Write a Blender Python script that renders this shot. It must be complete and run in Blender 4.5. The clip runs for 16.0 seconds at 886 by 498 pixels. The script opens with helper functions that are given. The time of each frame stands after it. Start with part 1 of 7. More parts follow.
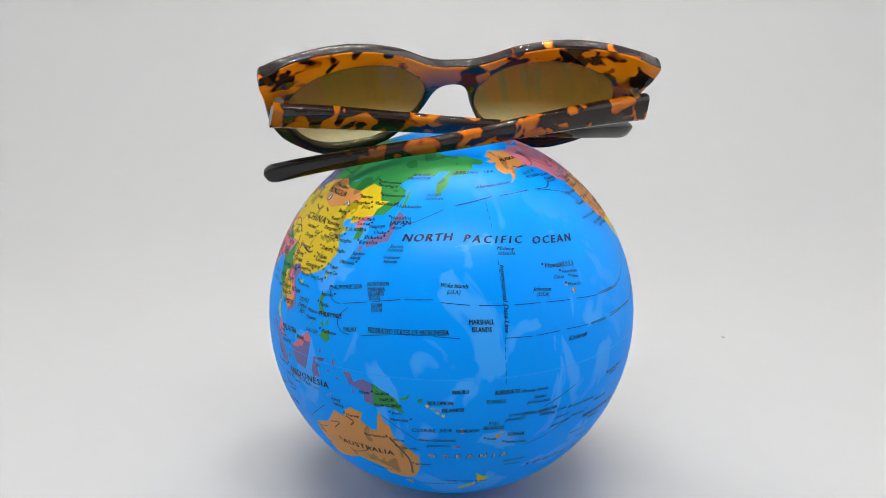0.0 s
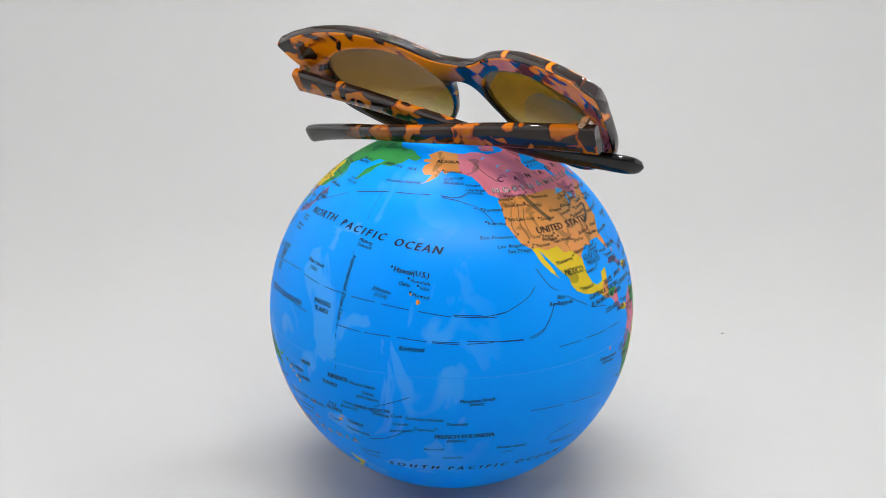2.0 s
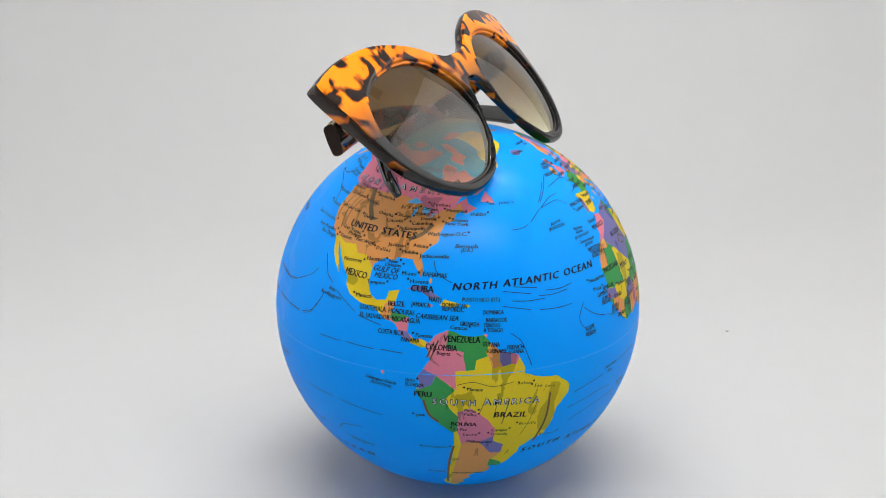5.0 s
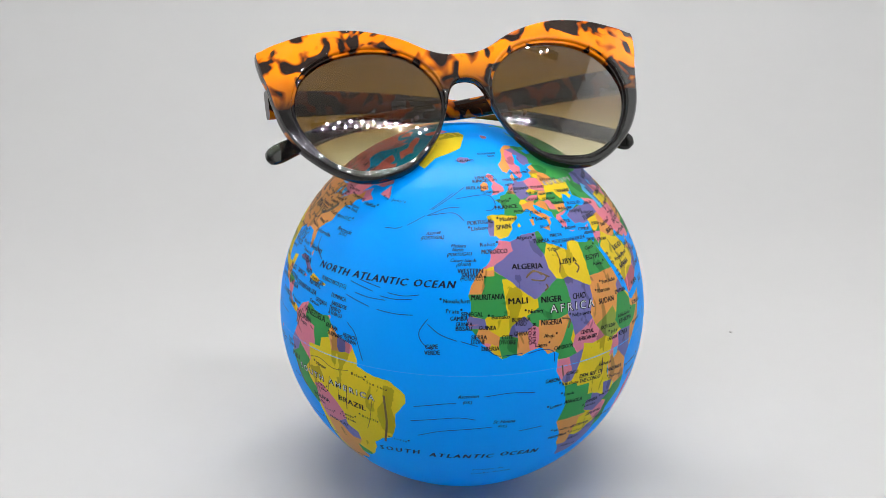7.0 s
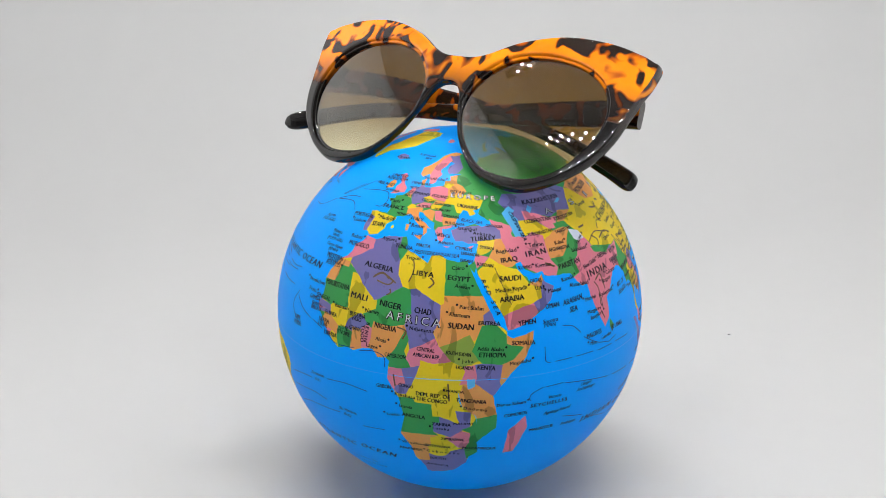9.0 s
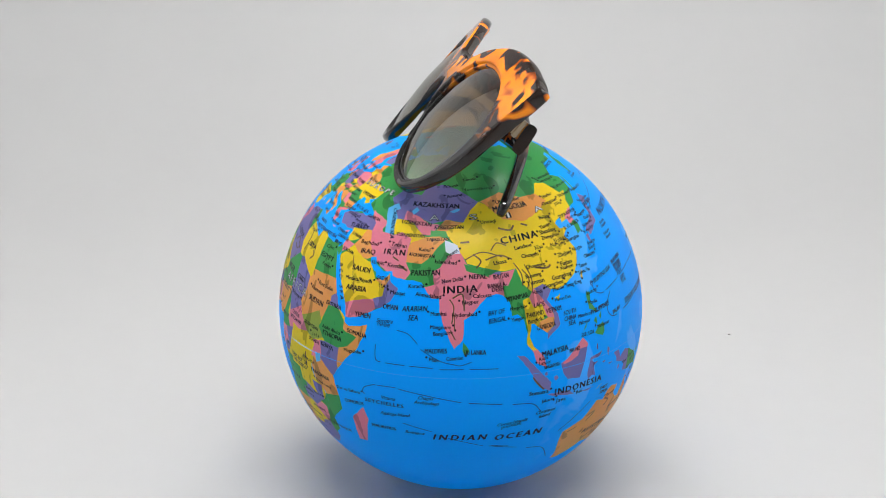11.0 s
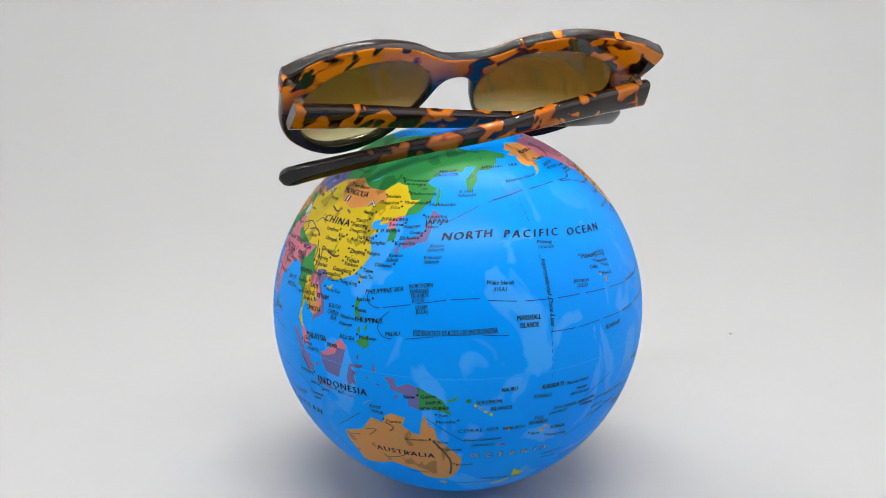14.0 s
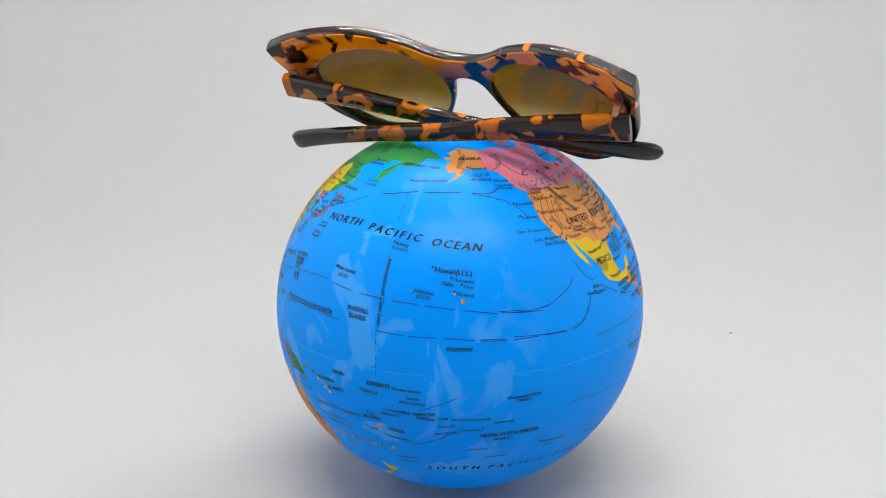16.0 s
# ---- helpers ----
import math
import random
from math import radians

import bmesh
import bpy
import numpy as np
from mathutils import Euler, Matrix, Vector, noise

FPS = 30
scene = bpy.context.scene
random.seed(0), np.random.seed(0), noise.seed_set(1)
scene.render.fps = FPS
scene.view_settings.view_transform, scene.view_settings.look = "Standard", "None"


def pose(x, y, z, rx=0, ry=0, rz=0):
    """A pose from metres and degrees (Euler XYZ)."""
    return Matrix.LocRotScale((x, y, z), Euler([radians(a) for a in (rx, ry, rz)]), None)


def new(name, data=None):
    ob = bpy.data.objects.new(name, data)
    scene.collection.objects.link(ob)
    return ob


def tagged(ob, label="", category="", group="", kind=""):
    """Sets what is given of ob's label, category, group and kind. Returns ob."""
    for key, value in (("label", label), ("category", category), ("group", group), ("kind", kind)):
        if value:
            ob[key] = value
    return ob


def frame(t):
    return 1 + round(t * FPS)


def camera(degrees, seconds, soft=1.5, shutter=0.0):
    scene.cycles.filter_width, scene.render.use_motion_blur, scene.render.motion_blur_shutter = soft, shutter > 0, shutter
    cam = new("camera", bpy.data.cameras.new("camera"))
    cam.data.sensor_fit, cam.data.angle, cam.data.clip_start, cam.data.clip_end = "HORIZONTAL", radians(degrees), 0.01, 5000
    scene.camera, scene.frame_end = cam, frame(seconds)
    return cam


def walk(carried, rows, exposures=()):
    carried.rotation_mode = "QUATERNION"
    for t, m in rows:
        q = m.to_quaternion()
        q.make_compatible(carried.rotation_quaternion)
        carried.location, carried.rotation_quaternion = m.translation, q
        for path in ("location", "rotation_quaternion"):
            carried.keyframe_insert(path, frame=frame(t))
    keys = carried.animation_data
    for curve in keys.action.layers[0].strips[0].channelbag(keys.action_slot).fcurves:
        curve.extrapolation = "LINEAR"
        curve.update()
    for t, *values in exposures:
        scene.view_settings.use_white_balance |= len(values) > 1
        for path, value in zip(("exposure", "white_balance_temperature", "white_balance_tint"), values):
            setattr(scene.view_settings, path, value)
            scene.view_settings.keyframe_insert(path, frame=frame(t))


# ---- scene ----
# ---- camera: on a stand in front of the light box, with a little drift ----
TILT = pose(0, 0, 0, 71.749, 0, 0.652) @ pose(0, 0, 0, 0, 0, -0.017)


def at(x, y, z):
    return Matrix.Translation((x, y, z)) @ TILT


cam = camera(37.158, 16.0, soft=0.6)
walk(cam, [
    (0, at(0.00224, -0.47820, 0.25246)),
    (0.5, at(0.00283, -0.48002, 0.25229)),
    (1, at(0.00234, -0.48203, 0.25120)),
    (1.5, at(0.00187, -0.48160, 0.25084)),
    (2, at(0.00223, -0.48015, 0.25133)),
    (2.5, at(0.00192, -0.48083, 0.25083)),
    (3, at(0.00104, -0.48204, 0.25023)),
    (3.5, at(0.00095, -0.48237, 0.25098)),
    (4, at(0.00094, -0.48139, 0.24982)),
    (4.5, at(0.00049, -0.48092, 0.24986)),
    (4.7, at(0.00016, -0.48068, 0.25022)),
    (6.8, at(-0.00101, -0.48090, 0.25016)),
    (7, at(-0.00181, -0.48003, 0.25045)),
    (7.5, at(-0.00105, -0.47900, 0.25081)),
    (8, at(-0.00047, -0.47864, 0.25109)),
    (8.2, at(-0.00063, -0.47872, 0.25121)),
    (10.3, at(-0.00115, -0.47939, 0.25138)),
    (10.5, at(-0.00154, -0.48012, 0.25141)),
    (11, at(-0.00126, -0.48040, 0.25191)),
    (11.5, at(-0.00051, -0.47862, 0.25131)),
    (12, at(-0.00040, -0.47548, 0.25018)),
    (12.5, at(-0.00078, -0.47390, 0.25033)),
    (13, at(-0.00118, -0.47522, 0.24951)),
    (13.5, at(-0.00130, -0.47550, 0.24750)),
    (14, at(-0.00020, -0.47267, 0.24847)),
    (14.5, at(-0.00087, -0.47190, 0.24790)),
    (15, at(-0.00104, -0.47435, 0.24856)),
    (15.5, at(-0.00082, -0.47582, 0.24801)),
    (16, at(-0.00098, -0.47626, 0.24945)),
])

# turn of the globe about its upright axis and its slight wobble: seconds, degrees
SPIN = [
    (0, 1.59, -0.90, -0.14),
    (0.5, -10.10, -0.67, -0.00),
    (1, -23.24, -0.46, 0.14),
    (1.5, -36.44, -0.29, 0.06),
    (2, -49.11, 0.06, 0.22),
    (2.5, -61.69, 0.39, 0.05),
    (3, -74.61, 0.49, -0.20),
    (3.5, -87.80, 0.32, -0.35),
    (4, -99.24, 0.18, -0.24),
    (4.5, -111.73, 0.32, -0.24),
    (4.7, -117.35, 0.29, -0.24),
    (6.8, -171.28, 0.21, 0.06),
    (7, -176.26, 0.14, 0.18),
    (7.5, -187.90, 0.12, 0.38),
    (8, -199.72, 0.14, 0.26),
    (8.2, -204.46, 0.15, 0.23),
    (10.3, -257.37, 0.18, 0.09),
    (10.5, -262.02, 0.01, 0.13),
    (11, -274.19, -0.16, 0.06),
    (11.5, -285.73, -0.03, 0.14),
    (12, -297.63, -0.16, 0.07),
    (12.5, -310.75, -0.23, -0.05),
    (13, -323.25, 0.30, -0.01),
    (13.5, -335.04, 0.19, 0.13),
    (14, -346.74, 0.12, 0.15),
    (14.5, -360.05, -0.07, 0.08),
    (15, -372.65, -0.13, -0.27),
    (15.5, -385.90, -0.28, -0.49),
    (16, -398.30, -0.23, -0.41),
]
R = 0.07          # globe radius

# ---- light: rows of small LEDs under the lid of a white light box ----
world = bpy.data.worlds.new("world")
scene.world = world
world.use_nodes = True
world.node_tree.nodes["Background"].inputs[0].default_value = (0.9, 0.95, 1.0, 1)
world.node_tree.nodes["Background"].inputs[1].default_value = 0.3
scene.view_settings.exposure = 0.26
LED_POWER = 1450.0


# ---- materials ----
def material(name):
    m = bpy.data.materials.new(name)
    m.use_nodes = True
    return m, m.node_tree.nodes, m.node_tree.links, m.node_tree.nodes["Principled BSDF"]


def plain(name, colour, rough=0.5, metal=0.0, coat=0.0, bump=0.0, scale=400.0, vary=0.06, shine=0.5):
    m, n, l, b = material(name)
    b.inputs["Roughness"].default_value = rough
    b.inputs["Metallic"].default_value = metal
    b.inputs["Coat Weight"].default_value = coat
    b.inputs["Specular IOR Level"].default_value = shine
    tc = n.new("ShaderNodeTexCoord")
    nz = n.new("ShaderNodeTexNoise")
    nz.inputs["Scale"].default_value = scale
    nz.inputs["Detail"].default_value = 6
    l.new(tc.outputs["Object"], nz.inputs["Vector"])
    rm = n.new("ShaderNodeValToRGB")
    rm.color_ramp.elements[0].color = (*[c * (1 - vary) for c in colour], 1)
    rm.color_ramp.elements[1].color = (*[min(1, c * (1 + vary)) for c in colour], 1)
    l.new(nz.outputs["Fac"], rm.inputs["Fac"])
    l.new(rm.outputs["Color"], b.inputs["Base Color"])
    if bump:
        bp = n.new("ShaderNodeBump")
        bp.inputs["Strength"].default_value = bump
        bp.inputs["Distance"].default_value = 0.0005
        l.new(nz.outputs["Fac"], bp.inputs["Height"])
        l.new(bp.outputs["Normal"], b.inputs["Normal"])
    return m


def ink_paper(name, colour, patches=None, patch_scale=60.0, edge=(0.60, 0.62), stretch=(1, 1, 1), side=None):
    """Printed vinyl: a flat ink with faint mottling, and map tints where patches is given."""
    m, n, l, b = material(name)
    b.inputs["Roughness"].default_value = 0.32
    b.inputs["Specular IOR Level"].default_value = 0.18
    tc = n.new("ShaderNodeTexCoord")
    nz = n.new("ShaderNodeTexNoise")
    nz.inputs["Scale"].default_value = 900
    l.new(tc.outputs["Object"], nz.inputs["Vector"])
    rm = n.new("ShaderNodeValToRGB")
    rm.color_ramp.elements[0].color = (*[c * 0.95 for c in colour], 1)
    rm.color_ramp.elements[1].color = (*[min(1, c * 1.05) for c in colour], 1)
    l.new(nz.outputs["Fac"], rm.inputs["Fac"])
    out = rm.outputs["Color"]
    if patches:
        mp = n.new("ShaderNodeMapping")
        mp.inputs["Scale"].default_value = stretch
        l.new(tc.outputs["Object"], mp.inputs["Vector"])
        pz = n.new("ShaderNodeTexNoise")
        pz.inputs["Scale"].default_value = patch_scale
        pz.inputs["Detail"].default_value = 3
        pz.inputs["Distortion"].default_value = 0.8
        l.new(mp.outputs["Vector"], pz.inputs["Vector"])
        pr = n.new("ShaderNodeValToRGB")
        pr.color_ramp.elements[0].position, pr.color_ramp.elements[1].position = edge
        l.new(pz.outputs["Fac"], pr.inputs["Fac"])
        mx = n.new("ShaderNodeMix")
        mx.data_type = "RGBA"
        if side:
            xyz = n.new("ShaderNodeSeparateXYZ")
            l.new(tc.outputs["Object"], xyz.inputs[0])
            zone = n.new("ShaderNodeMapRange")
            zone.inputs[1].default_value, zone.inputs[2].default_value = side
            l.new(xyz.outputs["Y"], zone.inputs[0])
            both = n.new("ShaderNodeMath")
            both.operation = "MULTIPLY"
            l.new(pr.outputs["Color"], both.inputs[0])
            l.new(zone.outputs[0], both.inputs[1])
            l.new(both.outputs[0], mx.inputs[0])
        else:
            l.new(pr.outputs["Color"], mx.inputs[0])
        l.new(out, mx.inputs[6])
        mx.inputs[7].default_value = (*patches, 1)
        out = mx.outputs[2]
    l.new(out, b.inputs["Base Color"])
    bz = n.new("ShaderNodeTexNoise")
    bz.inputs["Scale"].default_value = 35
    l.new(tc.outputs["Object"], bz.inputs["Vector"])
    bp = n.new("ShaderNodeBump")
    bp.inputs["Strength"].default_value = 0.10
    bp.inputs["Distance"].default_value = 0.0008
    l.new(bz.outputs["Fac"], bp.inputs["Height"])
    l.new(bp.outputs["Normal"], b.inputs["Normal"])
    # thin vinyl lets light through the hollow ball; light that passes crosses the ink once, not twice
    once = n.new("ShaderNodeGamma")
    once.inputs["Gamma"].default_value = 0.7
    l.new(out, once.inputs["Color"])
    tl = n.new("ShaderNodeBsdfTranslucent")
    l.new(once.outputs["Color"], tl.inputs["Color"])
    ms = n.new("ShaderNodeMixShader")
    ms.inputs[0].default_value = 0.55
    l.new(b.outputs[0], ms.inputs[1])
    l.new(tl.outputs[0], ms.inputs[2])
    l.new(ms.outputs[0], n["Material Output"].inputs["Surface"])
    return m


def tortoise(name, fade_from, fade_to, axis="Z", seed=0.0, scale=88.0, amber=0.475, shine=0.5, tone=1.0):
    """Amber acetate with dark brown flecks, dyed black towards one end of the piece."""
    m, n, l, b = material(name)
    b.inputs["Roughness"].default_value = 0.025
    b.inputs["IOR"].default_value = 1.46
    b.inputs["Specular IOR Level"].default_value = shine
    tc = n.new("ShaderNodeTexCoord")
    mp = n.new("ShaderNodeMapping")
    mp.inputs["Location"].default_value = (seed, seed * 0.7, 0)
    l.new(tc.outputs["Object"], mp.inputs["Vector"])
    nz = n.new("ShaderNodeTexNoise")
    nz.inputs["Scale"].default_value = scale
    nz.inputs["Detail"].default_value = 1.5
    nz.inputs["Distortion"].default_value = 0.7
    l.new(mp.outputs["Vector"], nz.inputs["Vector"])
    rm = n.new("ShaderNodeValToRGB")
    e = rm.color_ramp.elements
    e[0].position, e[0].color = amber, (0.78 * tone, 0.235 * tone, 0.002, 1)
    e[1].position, e[1].color = amber + 0.07, (0.016, 0.009, 0.007, 1)
    mid = e.new(amber + 0.04)
    mid.color = (0.34, 0.07, 0.004, 1)
    l.new(nz.outputs["Fac"], rm.inputs["Fac"])
    cloud = n.new("ShaderNodeTexNoise")
    cloud.inputs["Scale"].default_value = scale * 0.45
    cloud.inputs["Detail"].default_value = 3
    l.new(mp.outputs["Vector"], cloud.inputs["Vector"])
    depth = n.new("ShaderNodeValToRGB")
    depth.color_ramp.elements[0].position, depth.color_ramp.elements[0].color = 0.38, (0.80, 0.66, 0.5, 1)
    depth.color_ramp.elements[1].position, depth.color_ramp.elements[1].color = 0.62, (1, 1, 1, 1)
    l.new(cloud.outputs["Fac"], depth.inputs["Fac"])
    toned = n.new("ShaderNodeMix")
    toned.data_type, toned.blend_type = "RGBA", "MULTIPLY"
    toned.inputs[0].default_value = 1.0
    l.new(rm.outputs["Color"], toned.inputs[6])
    l.new(depth.outputs["Color"], toned.inputs[7])
    sp = n.new("ShaderNodeSeparateXYZ")
    l.new(tc.outputs["Object"], sp.inputs[0])
    mr = n.new("ShaderNodeMapRange")
    mr.inputs[1].default_value, mr.inputs[2].default_value = fade_from, fade_to
    l.new(sp.outputs[axis], mr.inputs[0])
    mx = n.new("ShaderNodeMix")
    mx.data_type = "RGBA"
    l.new(mr.outputs[0], mx.inputs[0])
    l.new(toned.outputs[2], mx.inputs[6])
    mx.inputs[7].default_value = (0.006, 0.0055, 0.0055, 1)
    l.new(mx.outputs[2], b.inputs["Base Color"])
    # the acetate passes some light through its thickness
    tl = n.new("ShaderNodeBsdfTranslucent")
    l.new(mx.outputs[2], tl.inputs["Color"])
    ms = n.new("ShaderNodeMixShader")
    ms.inputs[0].default_value = 0.14
    l.new(b.outputs[0], ms.inputs[1])
    l.new(tl.outputs[0], ms.inputs[2])
    l.new(ms.outputs[0], n["Material Output"].inputs["Surface"])
    return m


def tinted_lens(name, low, high):
    """Sunglass lens: brown at the top, pale yellow at the bottom, a real glossy pane; its gloss head-on and edge-on."""
    m, n, l, b = material(name)
    n.remove(b)
    tc = n.new("ShaderNodeTexCoord")
    sp = n.new("ShaderNodeSeparateXYZ")
    l.new(tc.outputs["Object"], sp.inputs[0])
    mr = n.new("ShaderNodeMapRange")
    mr.inputs[1].default_value, mr.inputs[2].default_value = -0.043, 0.004
    l.new(sp.outputs["Z"], mr.inputs[0])
    rm = n.new("ShaderNodeValToRGB")
    e = rm.color_ramp.elements
    e[0].position, e[0].color = 0.0, (0.94, 0.90, 0.70, 1)
    e[1].position, e[1].color = 1.0, (0.40, 0.285, 0.125, 1)
    mid = e.new(0.45)
    mid.color = (0.47, 0.35, 0.145, 1)
    l.new(mr.outputs[0], rm.inputs["Fac"])
    tr = n.new("ShaderNodeBsdfTransparent")
    l.new(rm.outputs["Color"], tr.inputs["Color"])
    gl = n.new("ShaderNodeBsdfGlossy")
    gl.inputs["Roughness"].default_value = 0.02
    lw = n.new("ShaderNodeLayerWeight")
    lw.inputs["Blend"].default_value = 0.5
    pw = n.new("ShaderNodeMath")
    pw.operation = "POWER"
    l.new(lw.outputs["Facing"], pw.inputs[0])
    pw.inputs[1].default_value = 3.2
    fr = n.new("ShaderNodeMapRange")
    fr.inputs[3].default_value, fr.inputs[4].default_value = low, high
    l.new(pw.outputs[0], fr.inputs[0])
    mx = n.new("ShaderNodeMixShader")
    l.new(fr.outputs[0], mx.inputs[0])
    l.new(tr.outputs[0], mx.inputs[1])
    l.new(gl.outputs[0], mx.inputs[2])
    l.new(mx.outputs[0], n["Material Output"].inputs["Surface"])
    return m


def glow(name, colour, power):
    m, n, l, b = material(name)
    b.inputs["Base Color"].default_value = (0.9, 0.9, 0.85, 1)
    b.inputs["Emission Color"].default_value = (*colour, 1)
    b.inputs["Emission Strength"].default_value = power
    return m


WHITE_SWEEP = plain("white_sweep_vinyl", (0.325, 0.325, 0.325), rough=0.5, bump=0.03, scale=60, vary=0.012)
WHITE_LINER = plain("white_box_liner", (0.90, 0.90, 0.90), rough=0.6, bump=0.05, scale=90, vary=0.02)
# pale so that the added, unseen walls before the box fill the globe's front
FILL_GREY = plain("pale_fill_wall", (0.60, 0.60, 0.60), rough=0.8, bump=0.1, scale=40, vary=0.1)
LID_GREY = plain("grey_box_lid", (0.55, 0.55, 0.55), rough=0.6, bump=0.05, scale=80, vary=0.04)
STRIP_BOARD = plain("grey_circuit_board", (0.20, 0.20, 0.20), rough=0.5, scale=300)
LED_GLOW = glow("led_glow", (1.0, 0.995, 0.98), LED_POWER)
SPECK = plain("grey_speck", (0.35, 0.34, 0.33), rough=0.8)
SEA = ink_paper("sea_ink", (0.0, 0.345, 1.0), patches=(0.05, 0.43, 1.0), patch_scale=46, edge=(0.57, 0.61), stretch=(1, 1, 0.7), side=(-0.030, -0.048))
ACETATE_FRONT = tortoise("tortoise_acetate_front", 0.001, -0.015, seed=0.37, scale=108, amber=0.50)
ACETATE_ARM = {1: tortoise("tortoise_acetate_arm", -0.005, -0.045, axis="X", seed=1.3, scale=125, amber=0.415, shine=0.5, tone=0.55), -1: tortoise("tortoise_acetate_inner_arm", 0.015, 0.045, axis="X", seed=2.1, scale=125, amber=0.415, shine=0.5, tone=0.55)}
ACETATE_EDGE = tortoise("dark_acetate_edge", -0.010, -0.030, seed=0.2, scale=90, amber=0.33, shine=0.7)
LENS = tinted_lens("tinted_lens", 0.065, 0.85)
LENS_INNER = tinted_lens("coated_lens_inside", 0.008, 0.25)
HINGE_METAL = plain("nickel_hinge", (0.55, 0.44, 0.30), rough=0.25, metal=1.0)
SEAM = plain("pale_seam_plastic", (0.01, 0.38, 0.95), rough=0.3)


# ---- building helpers ----
def finish(bm, smooth=True):
    me = bpy.data.meshes.new("mesh")
    bm.to_mesh(me)
    bm.free()
    if smooth:
        for p in me.polygons:
            p.use_smooth = True
        me.set_sharp_from_angle(angle=radians(50))
    return me


def part(name, bm, mat, parent, label="", smooth=True):
    ob = new(name, finish(bm, smooth))
    ob.data.materials.append(mat)
    ob.parent = parent
    if label:
        tagged(ob, label)
    return ob


def spline(points, per, closed=True):
    """Catmull-Rom through points, per steps to each."""
    pts = [Vector(p) for p in points]
    k = len(pts)
    out = []
    for i in range(k if closed else k - 1):
        if closed:
            a, b, c, d = (pts[(i + j) % k] for j in (-1, 0, 1, 2))
        else:
            a, b, c, d = (pts[min(max(i + j, 0), k - 1)] for j in (-1, 0, 1, 2))
        for s in range(per):
            u = s / per
            out.append(0.5 * (2 * b + (c - a) * u + (2 * a - 5 * b + 4 * c - d) * u * u + (3 * b - a - 3 * c + d) * u ** 3))
    if not closed:
        out.append(pts[-1])
    return out


# ---- the light box: floor and back in one white sweep, side liners, lid, added fill walls in front ----
def sweep_profile():
    prof = [(-1.50, 0.0), (0.20, 0.0)]
    r, y0 = 0.45, 0.27
    for i in range(25):
        a = math.pi / 2 * i / 24
        prof.append((y0 + r * math.sin(a), r - r * math.cos(a)))
    prof.append((y0 + r, 0.75))
    return prof


def build_box():
    prof = sweep_profile()
    under = [(-1.50, -0.004), (0.20, -0.004)] + [(y + 0.004 * (y - 0.27) / 0.45, z - 0.004 * (0.45 - z) / 0.45) for y, z in prof[2:-1]] + [(0.724, 0.75)]
    bm = bmesh.new()
    xs = [-0.68 + 0.17 * k for k in range(9)]
    sheets = [[[bm.verts.new((x, y, z)) for y, z in side] for x in xs] for side in (prof, under)]
    for a, b in zip(sheets[0], sheets[0][1:]):
        for i in range(len(prof) - 1):
            bm.faces.new((a[i], b[i], b[i + 1], a[i + 1]))
    for a, b in zip(sheets[1], sheets[1][1:]):
        for i in range(len(prof) - 1):
            bm.faces.new((a[i + 1], b[i + 1], b[i], a[i]))
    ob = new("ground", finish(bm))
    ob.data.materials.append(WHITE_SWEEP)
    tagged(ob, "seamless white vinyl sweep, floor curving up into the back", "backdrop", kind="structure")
    for name, size, place, mat, label in (
            ("wall_left", (0.012, 1.30, 0.80), (-0.53, 0.13, 0.36), WHITE_LINER, "plain white liner of the light box"),
            ("wall_right", (0.012, 1.30, 0.80), (0.53, 0.13, 0.36), WHITE_LINER, "plain white liner of the light box"),
            ("ceiling", (1.34, 1.32, 0.012), (0, 0.11, 0.745), LID_GREY, "grey lid of the light box"),
            # added enclosure behind the camera, unseen: bounces LED light back onto the globe
            ("wall_fill_left", (0.02, 1.1, 1.40), (-0.68, -0.94, 0.60), FILL_GREY, "unseen pale grey wall added before the box to throw light back"),
            ("wall_fill_right", (0.02, 1.1, 1.40), (0.68, -0.94, 0.60), FILL_GREY, "unseen pale grey wall added before the box to throw light back"),
            ("wall_fill_front", (1.38, 0.02, 1.40), (0, -1.50, 0.60), FILL_GREY, "unseen pale grey wall added before the box to throw light back"),
            ("ceiling_fill", (1.38, 1.1, 0.02), (0, -1.0, 1.31), FILL_GREY, "unseen pale grey ceiling added before the box to throw light back"),
            ("wall_fill_over_box", (1.38, 0.02, 0.56), (0, -0.54, 1.03), FILL_GREY, "unseen pale grey wall added over the box opening to throw light back")):
        bm = bmesh.new()
        bmesh.ops.create_cube(bm, size=1, matrix=Matrix.Translation(place) @ Matrix.Diagonal((*size, 1)))
        bmesh.ops.bevel(bm, geom=bm.edges[:], offset=0.002, segments=2, affect="EDGES")
        ob = new(name, finish(bm, False))
        ob.data.materials.append(mat)
        tagged(ob, label, "ceiling" if "ceiling" in name else "wall", kind="structure")


